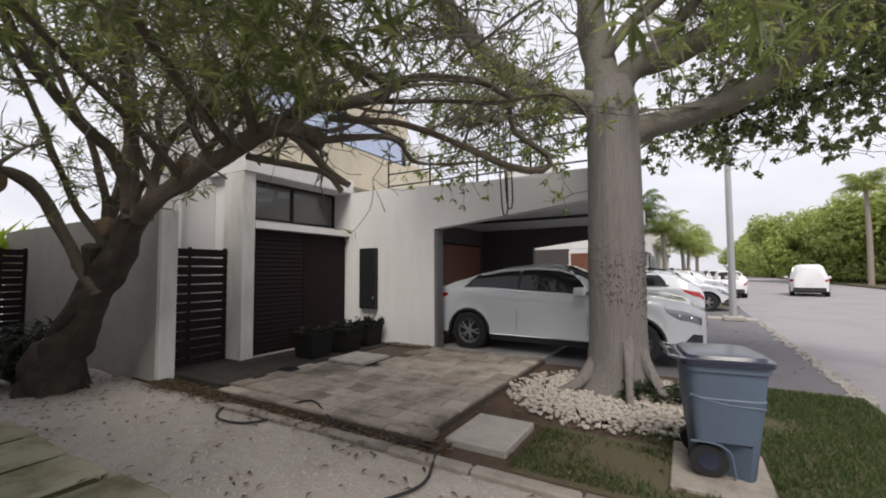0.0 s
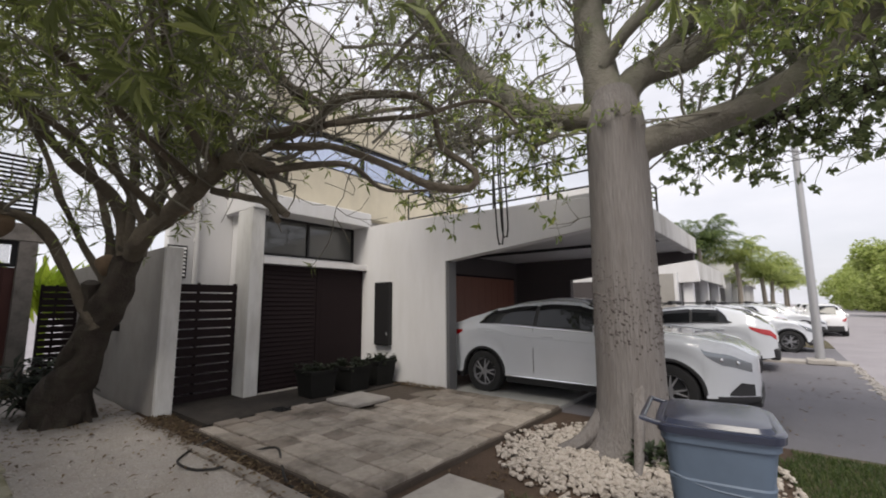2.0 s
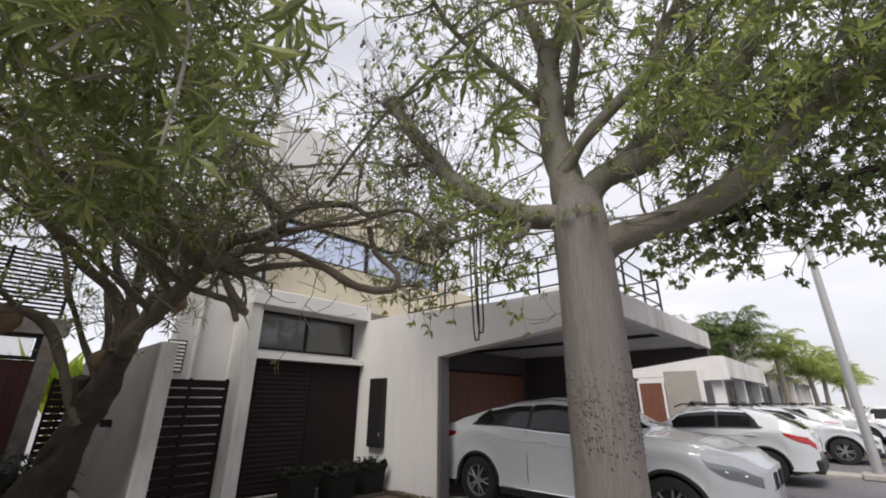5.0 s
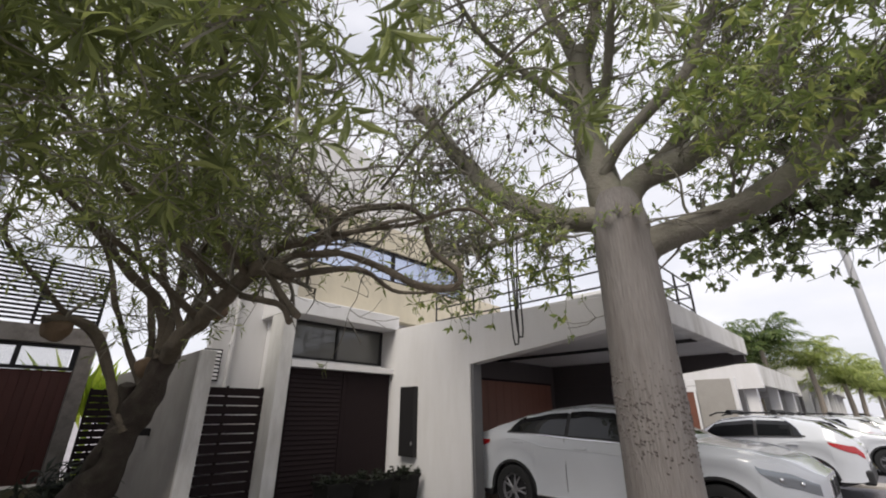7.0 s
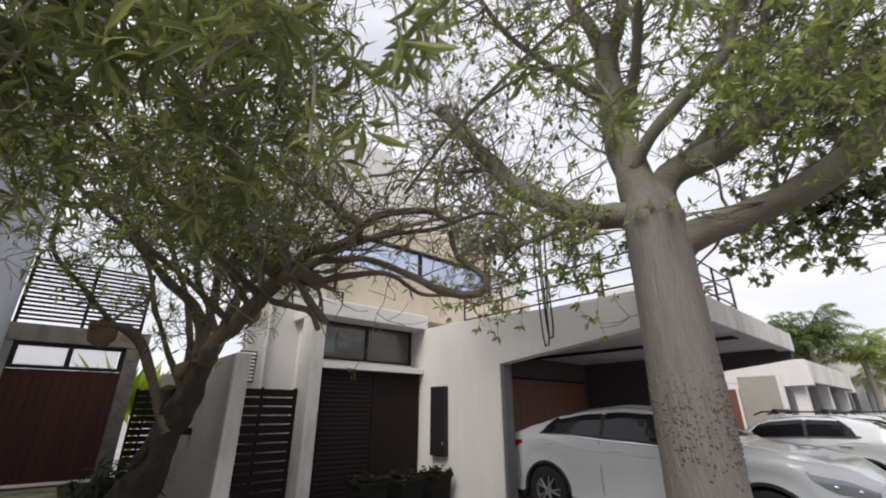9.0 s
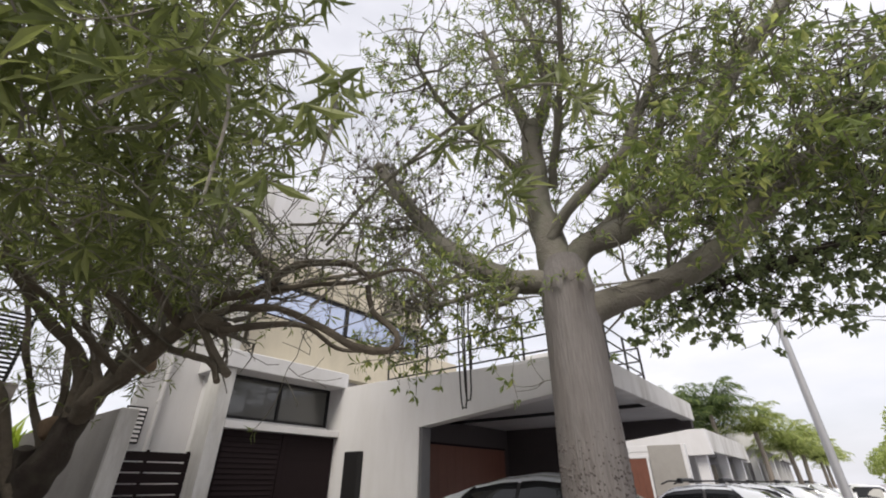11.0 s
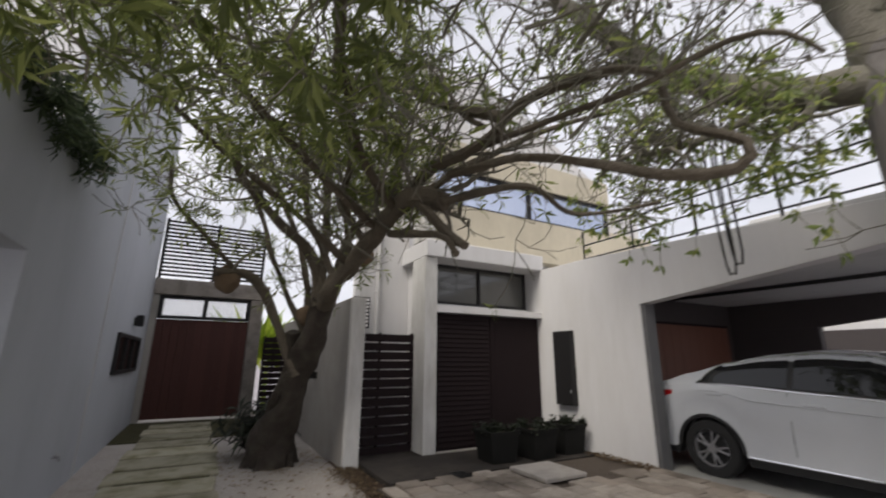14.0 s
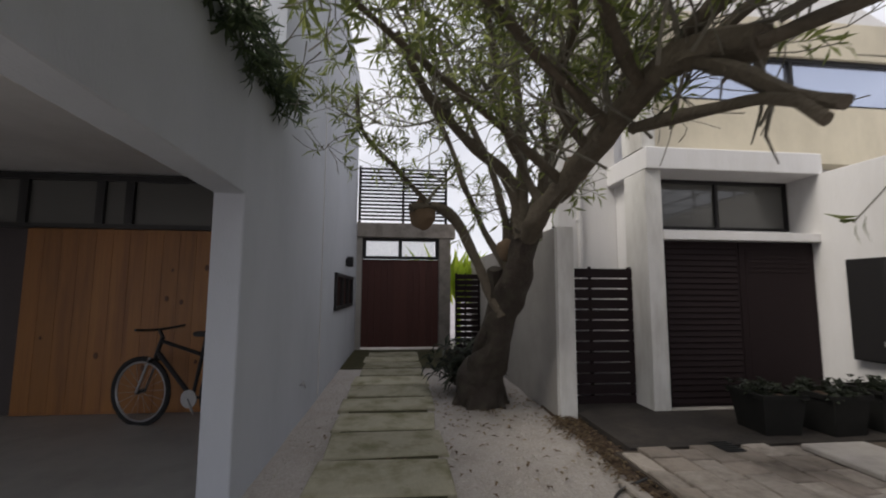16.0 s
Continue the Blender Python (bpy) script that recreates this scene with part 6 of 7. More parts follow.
planter((-5.30, 5.28, 0.01), 0.50, 0.48, 0.42, 1, "dark tapered planter with low green rosettes")
planter((-5.22, 5.95, 0.01), 0.50, 0.48, 0.42, 2, "dark tapered planter with low green rosettes")
planter((-5.26, 6.62, 0.01), 0.48, 0.46, 0.44, 3, "dark tapered planter with low green rosettes")
structure(box("pavement", -4.72, -4.02, 5.06, 5.74, 0.02, 0.075, CONCRETE, bevel=0.012), "square concrete inspection cover", "cover")
structure(box("pavement", -1.63, -1.06, 3.42, 4.15, -0.08, 0.0, CONCRETE, bevel=0.012), "loose pale concrete slab on the soil", "slab")
t = thing("drain_grate", (-4.95, 4.28, 0.028), "small rusty drain grate in the paving", "grate")
part("frame", box_bm(0, 0.26, 0, 0.2, 0, 0.006), IRON, t)
for k in range(5):
    part("bar", box_bm(0.02 + k * 0.05, 0.04 + k * 0.05, 0.01, 0.19, 0.007, 0.014), IRON, t)

hose = thing("garden_hose", (0, 0, 0), "black rubber garden hose looped over the ground", "hose")
pts = spline([(-4.3, 3.25, 0.0), (-4.25, 3.0, GZ + 0.02), (-4.0, 2.82, GZ + 0.02), (-3.65, 2.86, GZ + 0.02), (-3.5, 3.05, GZ + 0.03), (-3.65, 3.2, GZ + 0.03), (-3.4, 3.5, 0.03), (-3.0, 3.35, 0.0), (-2.6, 3.2, GZ + 0.03), (-2.0, 3.22, GZ + 0.04), (-1.62, 3.2, -0.01), (-1.5, 3.0, GZ + 0.03), (-1.42, 2.7, GZ + 0.025), (-1.6, 2.3, GZ + 0.025)], 0.06)
v, f = tube(pts, [0.012] * len(pts), 7)
link_mesh("hose_line", v, f, HOSE, hose, True)

cable = thing("hanging_cables", (0, 0, 0), "black cables hanging from the branches", "cable")
for dx, low in ((0.0, 2.23), (0.07, 2.31)):
    pts = spline([(-1.97 + dx, 5.58, 3.8), (-1.98 + dx, 5.58, 3.2), (-1.94 + dx, 5.58, low + 0.09), (-1.90 + dx, 5.58, low), (-1.86 + dx, 5.58, low + 0.1), (-1.88 + dx, 5.58, 3.3), (-1.84 + dx, 5.58, 3.8)], 0.06)
    v, f = tube(pts, [0.011] * len(pts), 5)
    link_mesh("cable", v, f, HOSE, cable, True)


def street_lamp():
    t = thing("street_lamp", (1.40, 15.50, -0.09), "tall galvanised steel street lamp on concrete foot", "street lamp")
    part("foot", box_bm(-0.28, 0.28, -0.28, 0.28, 0, 0.14, 0.03), CONCRETE, t)
    v, f = tube([(0, 0, 0.14), (0, 0, 4.0), (0, 0, 8.0)], [0.10, 0.085, 0.06], 14)
    link_mesh("pole", v, f, STEEL, t, True)
    v, f = tube([(0, 0, 7.9), (0.7, 0, 8.25), (1.5, 0, 8.35)], [0.045, 0.04, 0.035], 8)
    link_mesh("arm", v, f, STEEL, t, True)
    part("lamp_head", box_bm(1.4, 1.95, -0.13, 0.13, 8.28, 8.40, 0.04), STEEL, t)


street_lamp()


def broken_edge():
    rng = random.Random(44)
    s = Soup()
    for k in range(420):
        y = 6.9 + 9.0 * rng.random() ** 1.4
        c = Vector((2.0 + rng.gauss(0, 0.045), y, -0.12))
        r0 = rng.uniform(0.015, 0.055)
        ring = [c + Vector((math.cos(a + k) * r0 * rng.uniform(0.7, 1.3), math.sin(a + k) * r0 * 1.5, 0)) for a in (0, 1.26, 2.5, 3.8, 5.0)]
        top = [q + Vector((0, 0, rng.uniform(0.03, 0.055))) for q in ring]
        s.add(ring + top, [(0, 1, 6, 5), (1, 2, 7, 6), (2, 3, 8, 7), (3, 4, 9, 8), (4, 0, 5, 9), (5, 6, 7, 8, 9)])
    tagged(s.link("broken_kerb_rubble", CONCRETE), "crumbled pale concrete along the driveway edge", "rubble", "", "stuff")


broken_edge()
wall("wall_across_road", 20.0, 20.3, 55.0, 135.0, -0.15, 1.45, WHITE, "low white wall behind the roadside trees")


def bicycle():
    t = thing("bicycle", (-6.35, -1.86, -0.035), "dark mountain bike leaning by the pine boards", "bicycle", turn=74)
    t.matrix_world = pose(-6.22, -1.72, -0.035, 0, 0, 74) @ Matrix.Scale(1.10, 4)
    R = 0.335
    for nm, x in (("front_wheel", 0.0), ("rear_wheel", -1.06)):
        w = new(nm)
        w.parent = t
        w.matrix_basis = pose(-x * 1.0, 0, R)
        v, f = tube([(R * math.cos(a * math.pi / 18), 0, R * math.sin(a * math.pi / 18)) for a in range(37)], [0.026] * 37, 8, close=False)
        link_mesh("tyre", v, f, TYRE, w, True)
        v, f = tube([(R * 0.90 * math.cos(a * math.pi / 18), 0, R * 0.90 * math.sin(a * math.pi / 18)) for a in range(37)], [0.012] * 37, 6, close=False)
        link_mesh("rim", v, f, ALLOY, w, True)
        for k in range(18):
            a = k * math.pi / 9
            rod("spoke", [(0.015 * math.cos(a), 0.02 * (-1) ** k, 0.015 * math.sin(a)), (R * 0.9 * math.cos(a + 0.1), 0, R * 0.9 * math.sin(a + 0.1))], 0.0016, STEEL, w, 3)
        rod("hub", [(0, -0.05, 0), (0, 0.05, 0)], 0.022, CLADDING, w, 10)
    head, seat, crank, rear = (0.22, 0, 0.80), (0.70, 0, 0.82), (0.62, 0, 0.30), (1.06, 0, R)
    for s in (-0.055, 0.055):
        rod("fork_leg", [(0, s, R), (0.10, s, 0.60), (0.14, s, 0.70)], 0.016, CHROME, t, 8)
        rod("stay", [rear, (0.72, s * 0.4, 0.72)], 0.010, FRAME_DARK, t)
        rod("stay", [rear, (0.62, s * 0.5, 0.30)], 0.010, FRAME_DARK, t)
    rod("fork_crown", [(0.13, -0.07, 0.66), (0.13, 0.07, 0.66)], 0.02, FRAME_DARK, t, 8)
    rod("head_tube", [(0.15, 0, 0.68), (0.22, 0, 0.90)], 0.022, FRAME_DARK, t, 8)
    rod("down_tube", [(0.18, 0, 0.74), crank], 0.024, FRAME_DARK, t, 8)
    rod("top_tube", [(0.21, 0, 0.86), (0.68, 0, 0.74)], 0.019, FRAME_DARK, t, 8)
    rod("seat_tube", [crank, (0.74, 0, 0.92)], 0.018, FRAME_DARK, t, 8)
    rod("handlebar", spline([(0.20, -0.31, 1.0), (0.17, -0.1, 0.98), (0.17, 0.1, 0.98), (0.20, 0.31, 1.0)], 0.05), 0.013, CLADDING, t, 8)
    rod("stem", [(0.22, 0, 0.90), (0.17, 0, 0.98)], 0.018, CLADDING, t, 8)
    part("saddle", box_bm(0.62, 0.88, -0.06, 0.06, 0.92, 0.97, 0.02, 2), CLADDING, t, "black saddle", True)
    rod("chainring", [(0.62, -0.055, 0.30), (0.62, -0.045, 0.30)], 0.09, STEEL, t, 20)
    rod("crank", [(0.62, -0.07, 0.30), (0.70, -0.07, 0.16)], 0.011, STEEL, t)


bicycle()


def pot_plant():
    rng = random.Random(3)
    t = thing("shrub", (-7.75, 2.28, GZ), "leafy dark shrub at the foot of the tree", "shrub")
    s, stems = Soup(), Soup()
    for k in range(75):
        a = rng.uniform(0, 6.28)
        d = Vector((math.cos(a), math.sin(a) * 0.8, rng.uniform(0.3, 3.4)))
        L = rng.uniform(0.3, 0.85)
        stems.add(*tube([(0, 0, 0), d.normalized() * L * 0.6, d.normalized() * L + Vector((0, 0, -0.05))], [0.012, 0.009, 0.005], 4, close=False))
        cluster(s, rng, d.normalized() * L, d, 5, 0.26, 0.06, 1.0, 0.3)
    s.link("leaves", LEAF_POT, t)
    tagged(stems.link("fine_branching", BARK_DARK, t), kind="stuff")
    t2 = thing("shrub", (-10.5, 2.6, GZ), "bright yellow-green banana-leaved plant behind the fence", "shrub")
    s = Soup()
    for k in range(26):
        a = 2.4 * k
        d = Vector((math.cos(a) * 0.6, math.sin(a) * 0.6, rng.uniform(0.8, 2.0)))
        leaf_blade(s, Vector((0, 0, 0.8)) + d * 0.4, d, Vector((1, 0, 0.5)), rng.uniform(0.9, 1.5), 0.30)
    s.add(*tube([(0, 0, -0.05), (0, 0, 1.4)], [0.06, 0.05], 6))
    t2.matrix_world = pose(-13.6, 3.0, -0.1)
    s.link("leaves", LEAF_YEL, t2)
    copy_thing(t2, pose(-14.2, 2.2, 0.1, 0, 0, 60))
    copy_thing(t2, pose(-13.2, 3.6, -0.3, 0, 0, 130))
    copy_thing(t2, pose(-13.9, 4.2, -0.3, 0, 0, 200))
    copy_thing(t2, pose(-13.0, 2.95, 0.1, 0, 0, 290))


pot_plant()


def wall_fittings():
    t = thing("wall_tap", (-6.26, NY, 0.37), "small brass garden tap on grey wall", "tap")
    rod("pipe", [(0, 0, 0), (0, 0.06, 0), (0.0, 0.075, -0.04)], 0.012, STEEL, t, 8)
    rod("handle", [(-0.05, 0.045, 0.02), (0.07, 0.045, 0.02)], 0.008, STEEL, t, 6)
    rod("stub", [(-0.10, 0, 0.0), (-0.10, 0.03, 0.0)], 0.014, STEEL, t, 8)
    t = thing("wall_lamp", (-8.07, 3.23, 1.12), "small black outdoor lamp on garden wall", "wall lamp")
    part("bracket", box_bm(-0.05, 0.05, -0.03, 0, -0.06, 0.06, 0.004), FRAME_DARK, t)
    part("shade", box_bm(-0.07, 0.07, -0.16, -0.031, -0.05, 0.07, 0.012), FRAME_DARK, t)
    t = thing("entry_lamp", (-10.24, NY, 2.12), "small dark box lamp beside the entrance", "wall lamp")
    part("bracket", box_bm(-0.05, 0.05, 0, 0.03, -0.08, 0.08, 0.004), FRAME_DARK, t)
    part("shade", box_bm(-0.08, 0.08, 0.031, 0.16, -0.10, 0.12, 0.012), FRAME_DARK, t)


wall_fittings()


def roof_creeper():
    rng = random.Random(17)
    t = thing("creeper", (-4.2, 0.1, 3.38), "grey-green creeper hanging over the grey wall top", "plant")
    for n in range(6):
        s = Soup()
        for k in range(26):
            x = -0.85 + 0.32 * n + rng.uniform(0, 0.32)
            d = Vector((rng.gauss(0, 0.25), rng.uniform(0.1, 0.5), rng.uniform(-1.0, 0.2)))
            a = Vector((x, -0.05 + rng.uniform(-0.1, 0.1), rng.uniform(0.0, 0.15)))
            b = a + d * rng.uniform(0.12, 0.38)
            s.add(*tube([a, b], [0.008, 0.004], 4, close=False))
            cluster(s, rng, b, d, 8, 0.15, 0.026, 0.9, 0.4)
        s.link("spray", LEAF_D, t)


roof_creeper()

# ---- street beyond: white houses, hedge walls ----
def street_house(y0, y1, x_front, low, top, label):
    """A house with a flat carport roof on columns, its deep white fascia towards the street."""
    t = thing("street_house", (0, 0, 0), label, "house", "white houses along the street")
    part("wall", box_bm(-11.5, x_front - 3.6, y0 + 0.2, y1 - 0.2, -0.15, top + 0.25, 0.02), WHITE, t)
    part("roof_slab", box_bm(x_front - 3.6, x_front - 0.2, y0 + 0.2, y1 - 0.2, top - 0.5, top - 0.02), WHITE, t)
    part("front_beam", prism_bm([(x_front - 3.6, low - 0.12), (x_front, low), (x_front - 0.06, top), (x_front - 3.6, top)], "y", y0, y0 + 0.2, 0.008), WHITE, t)
    part("back_beam", prism_bm([(x_front - 3.6, low - 0.12), (x_front, low), (x_front - 0.06, top), (x_front - 3.6, top)], "y", y1 - 0.2, y1, 0.008), WHITE, t)
    part("fascia", box_bm(x_front - 0.2, x_front - 0.06, y0 + 0.2, y1 - 0.2, low + 0.1, top, 0.008), WHITE_DIRTY, t)
    # flat dark panel standing for garage shade; the wall has no opening
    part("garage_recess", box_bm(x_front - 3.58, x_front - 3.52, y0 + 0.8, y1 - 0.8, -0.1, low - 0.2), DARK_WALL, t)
    part("side_wall", box_bm(x_front - 3.5, x_front - 1.0, y0 + 2.4, y0 + 2.6, -0.12, top - 0.502), SLAB_GREY, t)
    n = max(2, int((y1 - y0) / 4.0) + 1)
    for k in range(n):
        y = y0 + 0.22 + (y1 - y0 - 0.74) * k / (n - 1)
        part("column", box_bm(x_front - 0.55, x_front - 0.25, y, y + 0.3, -0.12, top - 0.502, 0.01), WHITE, t)


street_house(17.3, 25.4, -1.30, 2.18, 2.90, "white stucco house with cantilevered carport roof")
street_house(30.0, 45.0, -1.24, 2.95, 4.10, "white stucco house with columns and carport")
street_house(46.0, 58.0, -1.4, 2.9, 4.0, "white stucco house with columns and carport")


def neighbour_gate():
    t = thing("wooden_gate", (-3.38, 15.28, -0.09), "brown wooden gate in a white frame", "gate")
    part("frame", box_bm(0, 0.06, -0.03, 0.03, 0, 2.2, 0.004), WHITE, t)
    part("frame", box_bm(0.70, 0.76, -0.03, 0.03, 0, 2.2, 0.004), WHITE, t)
    part("frame", box_bm(0.06, 0.70, -0.03, 0.03, 2.13, 2.2, 0.004), WHITE, t)
    for k in range(4):
        part("board", box_bm(0.064 + k * 0.159, 0.219 + k * 0.159, -0.015, 0.015, 0.03, 2.125, 0.003), WOOD_RED, t)


neighbour_gate()
structure(box("wall_boundary", 14.0, 42.0, 71.0, 71.3, -0.15, 2.0, WHITE), "long white boundary wall behind the trees", "wall")
structure(box("wall_boundary", 22.0, 22.3, 30.0, 71.0, -0.15, 1.6, WHITE), "low white boundary wall across the road", "wall")
structure(box("pavement", 12.9, 21.9, 20.0, 150.0, -0.15, 0.0, GRASS_SOIL, bevel=0.02), "raised grass verge across the road", "verge")

# ---- loose ground pieces ----
def scatter_stones():
    rng = random.Random(2)
    t = Soup()
    bm = bmesh.new()
    bmesh.ops.create_icosphere(bm, subdivisions=1, radius=1)
    base_v, base_f = [v.co.copy() for v in bm.verts], [[v.index for v in f.verts] for f in bm.faces]
    bm.free()
    made = 0
    while made < 3600:
        a, q = rng.uniform(0, 6.283), min(1.06, abs(rng.gauss(0.62, 0.24)))
        x, y = -0.50 + 1.22 * q * math.cos(a), 5.55 + 1.12 * q * math.sin(a)
        if math.hypot(x + 0.42, y - 5.92) < 0.44 or y > 6.9 or (x > 0.15 and y < 4.75):
            continue
        made += 1
        s = rng.uniform(0.012, 0.036)
        k = Vector((rng.uniform(0.8, 1.4), rng.uniform(0.8, 1.2), rng.uniform(0.5, 0.8))) * s
        r = Euler((rng.uniform(-0.5, 0.5), rng.uniform(-0.5, 0.5), rng.uniform(0, 6.28))).to_matrix()
        c = Vector((x, y, -0.065 + 0.02 * (1 - q) + s * 0.4 + rng.uniform(0, 0.035)))
        j = rng.uniform(0, 50)
        t.add([c + r @ Vector((v.x * k.x, v.y * k.y, v.z * k.z)) * (1 + 0.55 * noise.noise(v * 1.6 + Vector((j, 0, 0)))) for v in base_v], base_f)
    tagged(t.link("white_stones", STONE_WHITE), "pale rounded stones heaped round the tree foot", "stones", "", "stuff")


scatter_stones()


def scatter_chips():
    rng = random.Random(6)
    s = Soup()
    for k in range(9000):
        x, y = rng.uniform(-9, 0.6), rng.uniform(0.12, 3.12)
        r = rng.uniform(0.006, 0.016)
        z = GZ + 0.018 * noise.noise(Vector((x, y, GZ)) * 1.4)
        a = rng.uniform(0, 6.28)
        ring = [Vector((x + r * math.cos(a + b), y + r * math.sin(a + b) * rng.uniform(0.6, 1), z)) for b in (0, 2.1, 4.2)]
        s.add(ring + [Vector((x, y, z + r * 0.9))], [(0, 1, 3), (1, 2, 3), (2, 0, 3)])
    tagged(s.link("gravel_chips", PEBBLE_FINE), "loose pale gravel chips over the yard", "gravel", "", "stuff")
    d = Soup()
    for k in range(2300):
        zone = rng.random()
        if zone < 0.10:
            x, y, z = -6.9 + rng.gauss(0, 0.5), rng.uniform(1.7, 3.15), GZ + 0.012
        elif zone < 0.62:
            x = -6.1 + 4.6 * rng.random() ** 1.5
            y, z = rng.gauss(3.24, 0.11), -0.05
        elif zone < 0.78:
            x, y, z = rng.uniform(-6, 0.5), rng.uniform(0.3, 3.0), GZ + 0.012
        elif zone < 0.84:
            x, y, z = rng.uniform(-1.8, 1.9), rng.uniform(7.1, 14.0), -0.08
        elif zone < 0.92:
            x, y, z = rng.uniform(-5.0, -3.9), rng.gauss(6.88, 0.07), 0.012
            y = min(y, 6.96)
        else:
            x, y, z = rng.uniform(-1.8, 0.6), rng.uniform(3.4, 6.5), -0.055
        leaf_blade(d, Vector((x, y, z + rng.uniform(0, 0.02))), Vector((rng.gauss(0, 1), rng.gauss(0, 1), 0.1)), Vector((0, 0, 1)), rng.uniform(0.05, 0.1), 0.03)
    tagged(d.link("fallen_leaves", DEAD_LEAF), "dry brown fallen leaves", "leaves", "", "stuff")
    g = Soup()
    for k in range(40000):
        x, y = rng.uniform(-1.0, 1.95), rng.uniform(3.3, 6.85)
        dens = noise.noise(Vector((x, y, 0)) * 1.2) + (0.62 if x > 0.75 else 0.34 - 0.5 * (y > 4.2))
        if dens < rng.uniform(-0.1, 0.45) or (0.1 < x < 0.72 and 3.55 < y < 4.42) or math.hypot(x + 0.5, y - 5.7) < 1.15:
            continue
        h, a = rng.uniform(0.025, 0.07), rng.uniform(0, 6.28)
        c, sd = Vector((x, y, -0.067)), Vector((math.cos(a), math.sin(a), 0)) * 0.006
        tip = c + Vector((rng.gauss(0, 0.03), rng.gauss(0, 0.03), h))
        g.add([c - sd, c + sd, tip], [(0, 1, 2)])
    tagged(g.link("grass", GRASS), "short patchy green lawn grass", "grass", "", "stuff")


scatter_chips()
structure(box("ground_lawn", 0.74, 1.99, 3.24, 6.98, -0.12, -0.0605, GRASS_SOIL), "lawn soil between kerb and driveway", "lawn")
structure(box("ground_lawn", -0.95, 0.738, 3.24, 4.30, -0.12, -0.0605, GRASS_SOIL), "patchy lawn soil beside the kerb", "lawn")


def tree_foot_plants():
    rng = random.Random(31)
    t = thing("ground_plant", (-0.05, 5.45, -0.06), "small dark green plants at the tree foot", "plant")
    s = Soup()
    for k in range(70):
        a = Vector((rng.uniform(-0.35, 0.45), rng.uniform(-0.1, 0.35), rng.uniform(0.03, 0.22)))
        cluster(s, rng, a, Vector((rng.gauss(0, 0.5), rng.gauss(0, 0.5), 1)), 5, 0.11, 0.055, 1.0, 0.2)
        s.add(*tube([Vector((a.x, a.y, 0)), a], [0.004, 0.003], 3, close=False))
    s.link("leaves", LEAF_D, t)


tree_foot_plants()


def step_slabs():
    rng = random.Random(12)
    st = thing("stepping_path", (0, 0, GZ), "row of worn mossy concrete stepping slabs in gravel", "path", kind="structure")
    part("bedding", box_bm(-11.8, -1.95, 0.60, 1.62, -0.04, 0.024), MOSS, st, "mossy soil between the slabs")
    for k in range(13):
        x = -2.35 - 0.76 * k
        w, d = rng.uniform(1.18, 1.30), rng.uniform(0.60, 0.69)
        y = 1.12 + rng.uniform(-0.05, 0.05)
        bm = box_bm(-d / 2, d / 2, -w / 2, w / 2, -0.03, 0.04, 0.018, 2)
        for v in bm.verts:
            v.co += Vector((0.05 * noise.noise(v.co * 3 + Vector((k, 0, 0))), 0.05 * noise.noise(v.co * 3 + Vector((0, k, 0))), 0))
        ob = part("slab", bm, STEP_STONE, st)
        ob.matrix_basis = pose(x, y, 0.005, rng.uniform(-0.6, 0.6), rng.uniform(-0.8, 0.8), rng.uniform(-1.5, 1.5))


step_slabs()


def kerb_row():
    rng = random.Random(14)
    t = thing("kerb", (0, 0, 0), "low concrete edging kerb along the gravel", "kerb", kind="structure")
    x = -4.4
    while x < 1.9:
        L = rng.uniform(0.75, 1.0)
        ob = part("kerb_stone", box_bm(0, L - 0.012, -0.06, 0.06, -0.06, 0.055, 0.016), KERB, t)
        ob.matrix_basis = pose(x, 3.10 + rng.uniform(-0.008, 0.008), -0.085, rng.uniform(-1, 1), 0, rng.uniform(-0.7, 0.7))
        x += L


kerb_row()


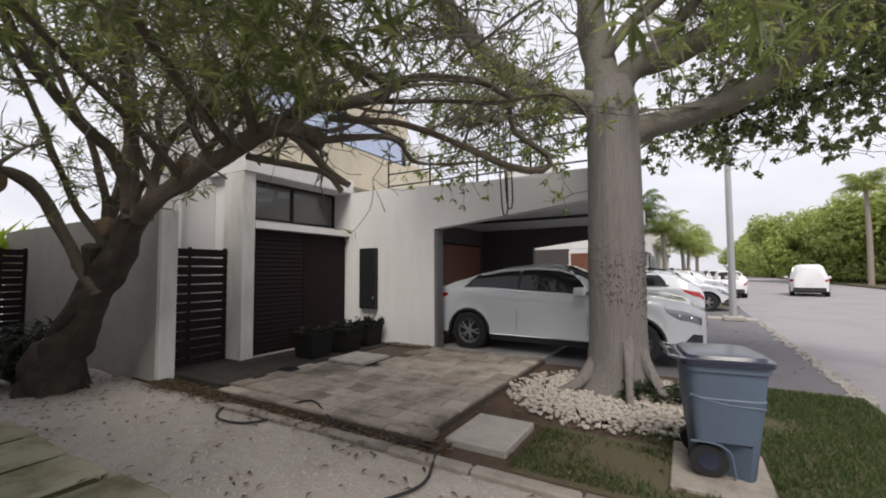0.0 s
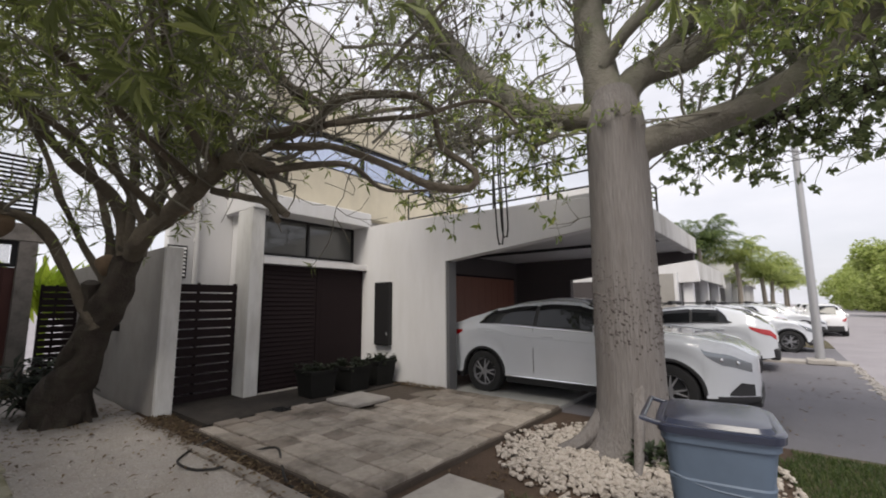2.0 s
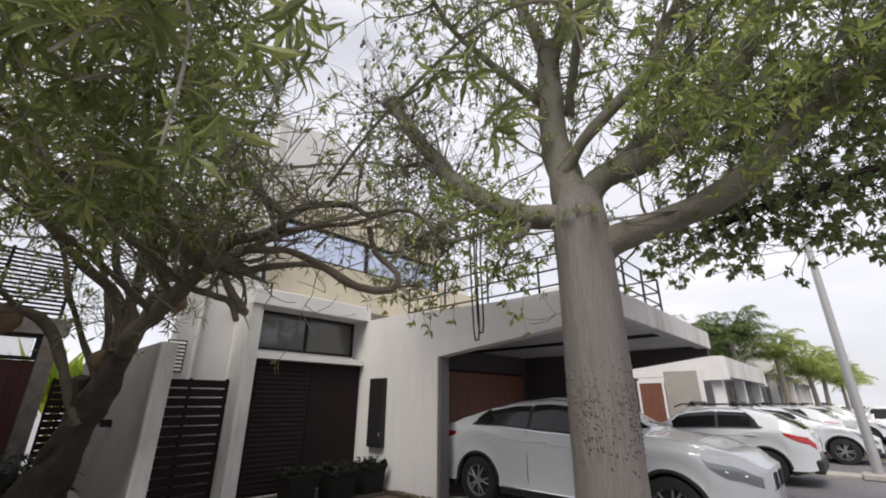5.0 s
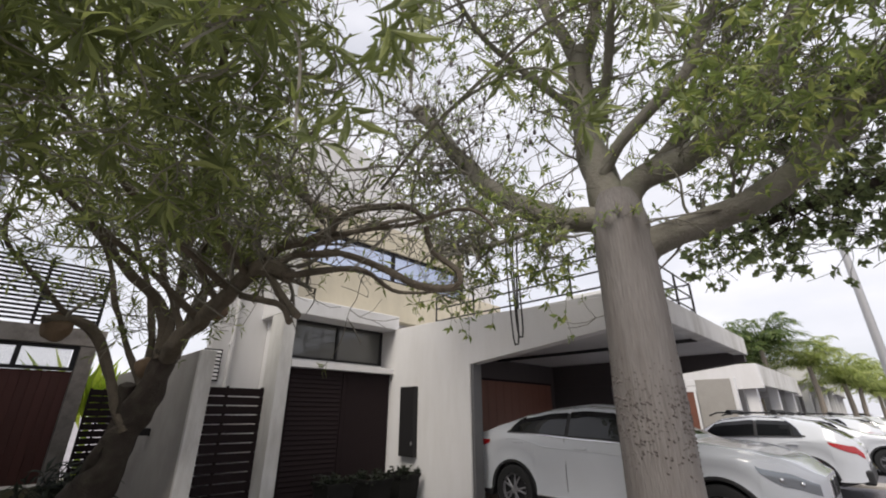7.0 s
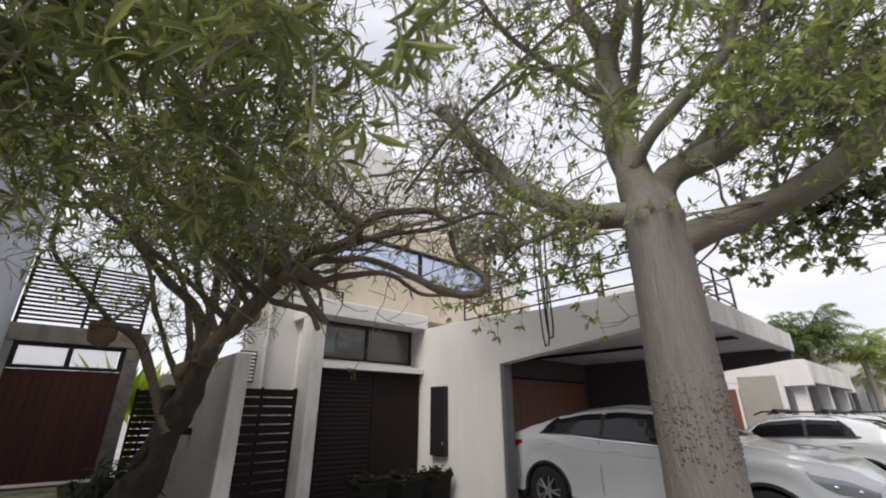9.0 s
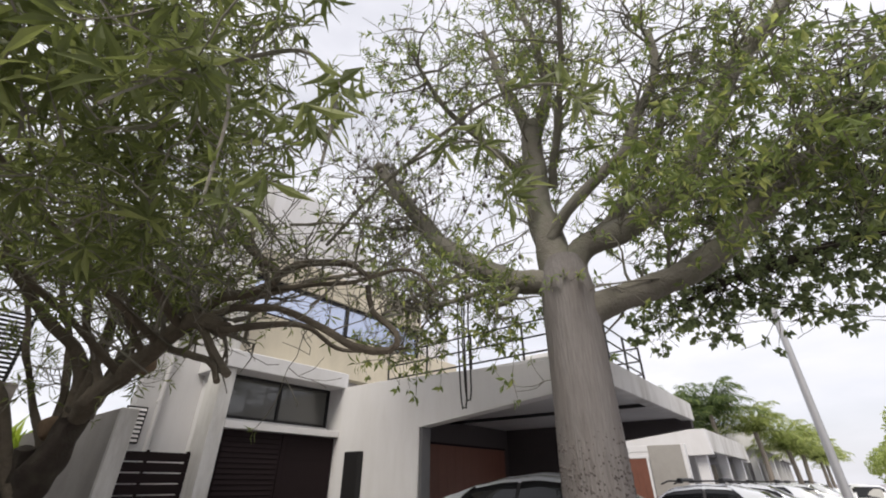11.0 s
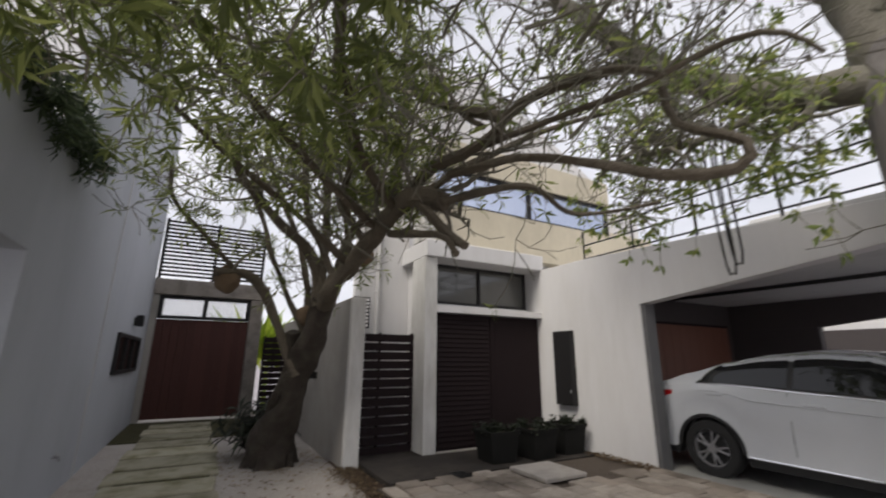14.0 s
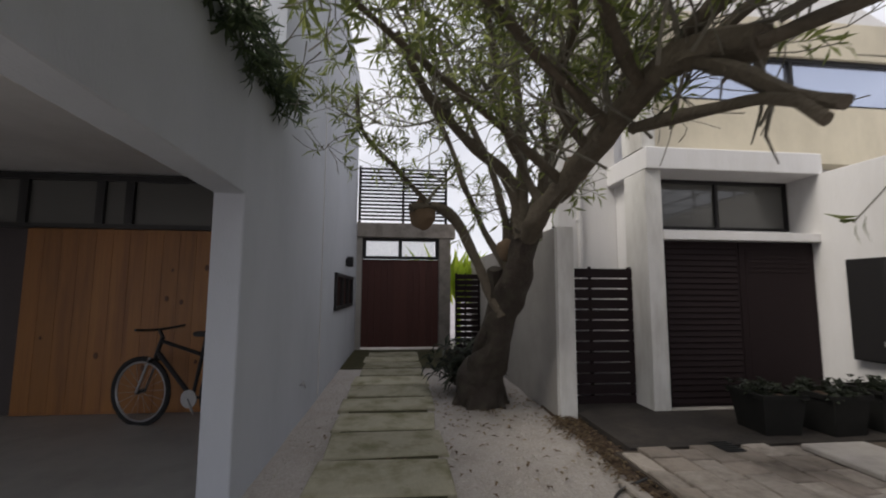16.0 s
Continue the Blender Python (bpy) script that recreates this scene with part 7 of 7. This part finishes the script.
def paving():
    rng = random.Random(9)
    t = thing("paving", (0, 0, 0), "worn irregular limestone pavers with dark joints", "paving", kind="structure")
    part("bedding", box_bm(-4.90, -1.80, 3.30, W - 0.002, -0.10, -0.012), JOINT, t)
    part("damp_strip", box_bm(-6.9, -4.91, 3.46, W - 0.002, -0.10, 0.008), DARK_CEMENT, t, "dark cement strip before the doors")
    shared = {}

    def paver(x0, x1, y0, y1):
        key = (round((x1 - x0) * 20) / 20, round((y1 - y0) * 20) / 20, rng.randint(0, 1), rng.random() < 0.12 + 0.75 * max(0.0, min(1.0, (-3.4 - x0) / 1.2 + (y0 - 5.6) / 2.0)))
        if key not in shared:
            hx, hy = (x1 - x0) / 2 - 0.006, (y1 - y0) / 2 - 0.006
            bm = bmesh.new()
            lo, hi = [], []
            for sx, sy in ((-1, -1), (0.1, -1), (1, -1), (1, 0.1), (1, 1), (-0.1, 1), (-1, 1), (-1, -0.1)):
                jx, jy = rng.uniform(-0.01, 0.007), rng.uniform(-0.01, 0.007)
                lo.append(bm.verts.new((sx * hx + jx, sy * hy + jy, -0.03)))
                hi.append(bm.verts.new((sx * (hx - 0.008) + jx, sy * (hy - 0.008) + jy, 0.022)))
            mid = [bm.verts.new((v.co.x, v.co.y, 0.013)) for v in lo]
            for k in range(8):
                bm.faces.new((lo[k], lo[(k + 1) % 8], mid[(k + 1) % 8], mid[k]))
                bm.faces.new((mid[k], mid[(k + 1) % 8], hi[(k + 1) % 8], hi[k]))
            bm.faces.new(hi)
            me = bpy.data.meshes.new("paver")
            bm.to_mesh(me)
            bm.free()
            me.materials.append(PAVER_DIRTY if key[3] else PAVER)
            shared[key] = me
        ob = new("paver", shared[key])
        ob.parent = t
        ob.matrix_basis = pose((x0 + x1) / 2, (y0 + y1) / 2, rng.uniform(-0.008, 0.004) - (0.02 * rng.random() if y0 < 3.5 else 0.0), rng.uniform(-1.1, 1.1) * (2.5 if y0 < 3.5 else 1), rng.uniform(-1.1, 1.1), rng.uniform(-1.4, 1.4) * (2.5 if x0 > -2.4 else 1))
    y = 3.32
    rows = [0.20] + [0.30, 0.24, 0.28, 0.26, 0.24, 0.30, 0.26, 0.28, 0.24, 0.30, 0.26, 0.24, 0.30]
    for i, h in enumerate(rows):
        if y + h > W - 0.01:
            h = W - 0.012 - y
        x = -4.90 + (0.0 if i % 2 else 0.08)
        end = -1.82 if i else -1.72
        border = end - 0.50
        while x < end - 0.05:
            if x >= border - 0.01:
                w = 0.25
            else:
                w = rng.choice((0.24, 0.30, 0.34, 0.40)) if i else rng.choice((0.34, 0.40, 0.46))
                if x + w > border - 0.14:
                    w = border - x
            if x + w / 2 < -3.95 + 0.25 * noise.noise(Vector((x, y, 4))) and y + h / 2 > 5.72:
                x += w
                continue
            if not (-4.74 < x + w / 2 < -4.0 and 5.04 < y + h / 2 < 5.76):
                paver(x, x + w, y, y + h)
            x += w
        y += h


paving()
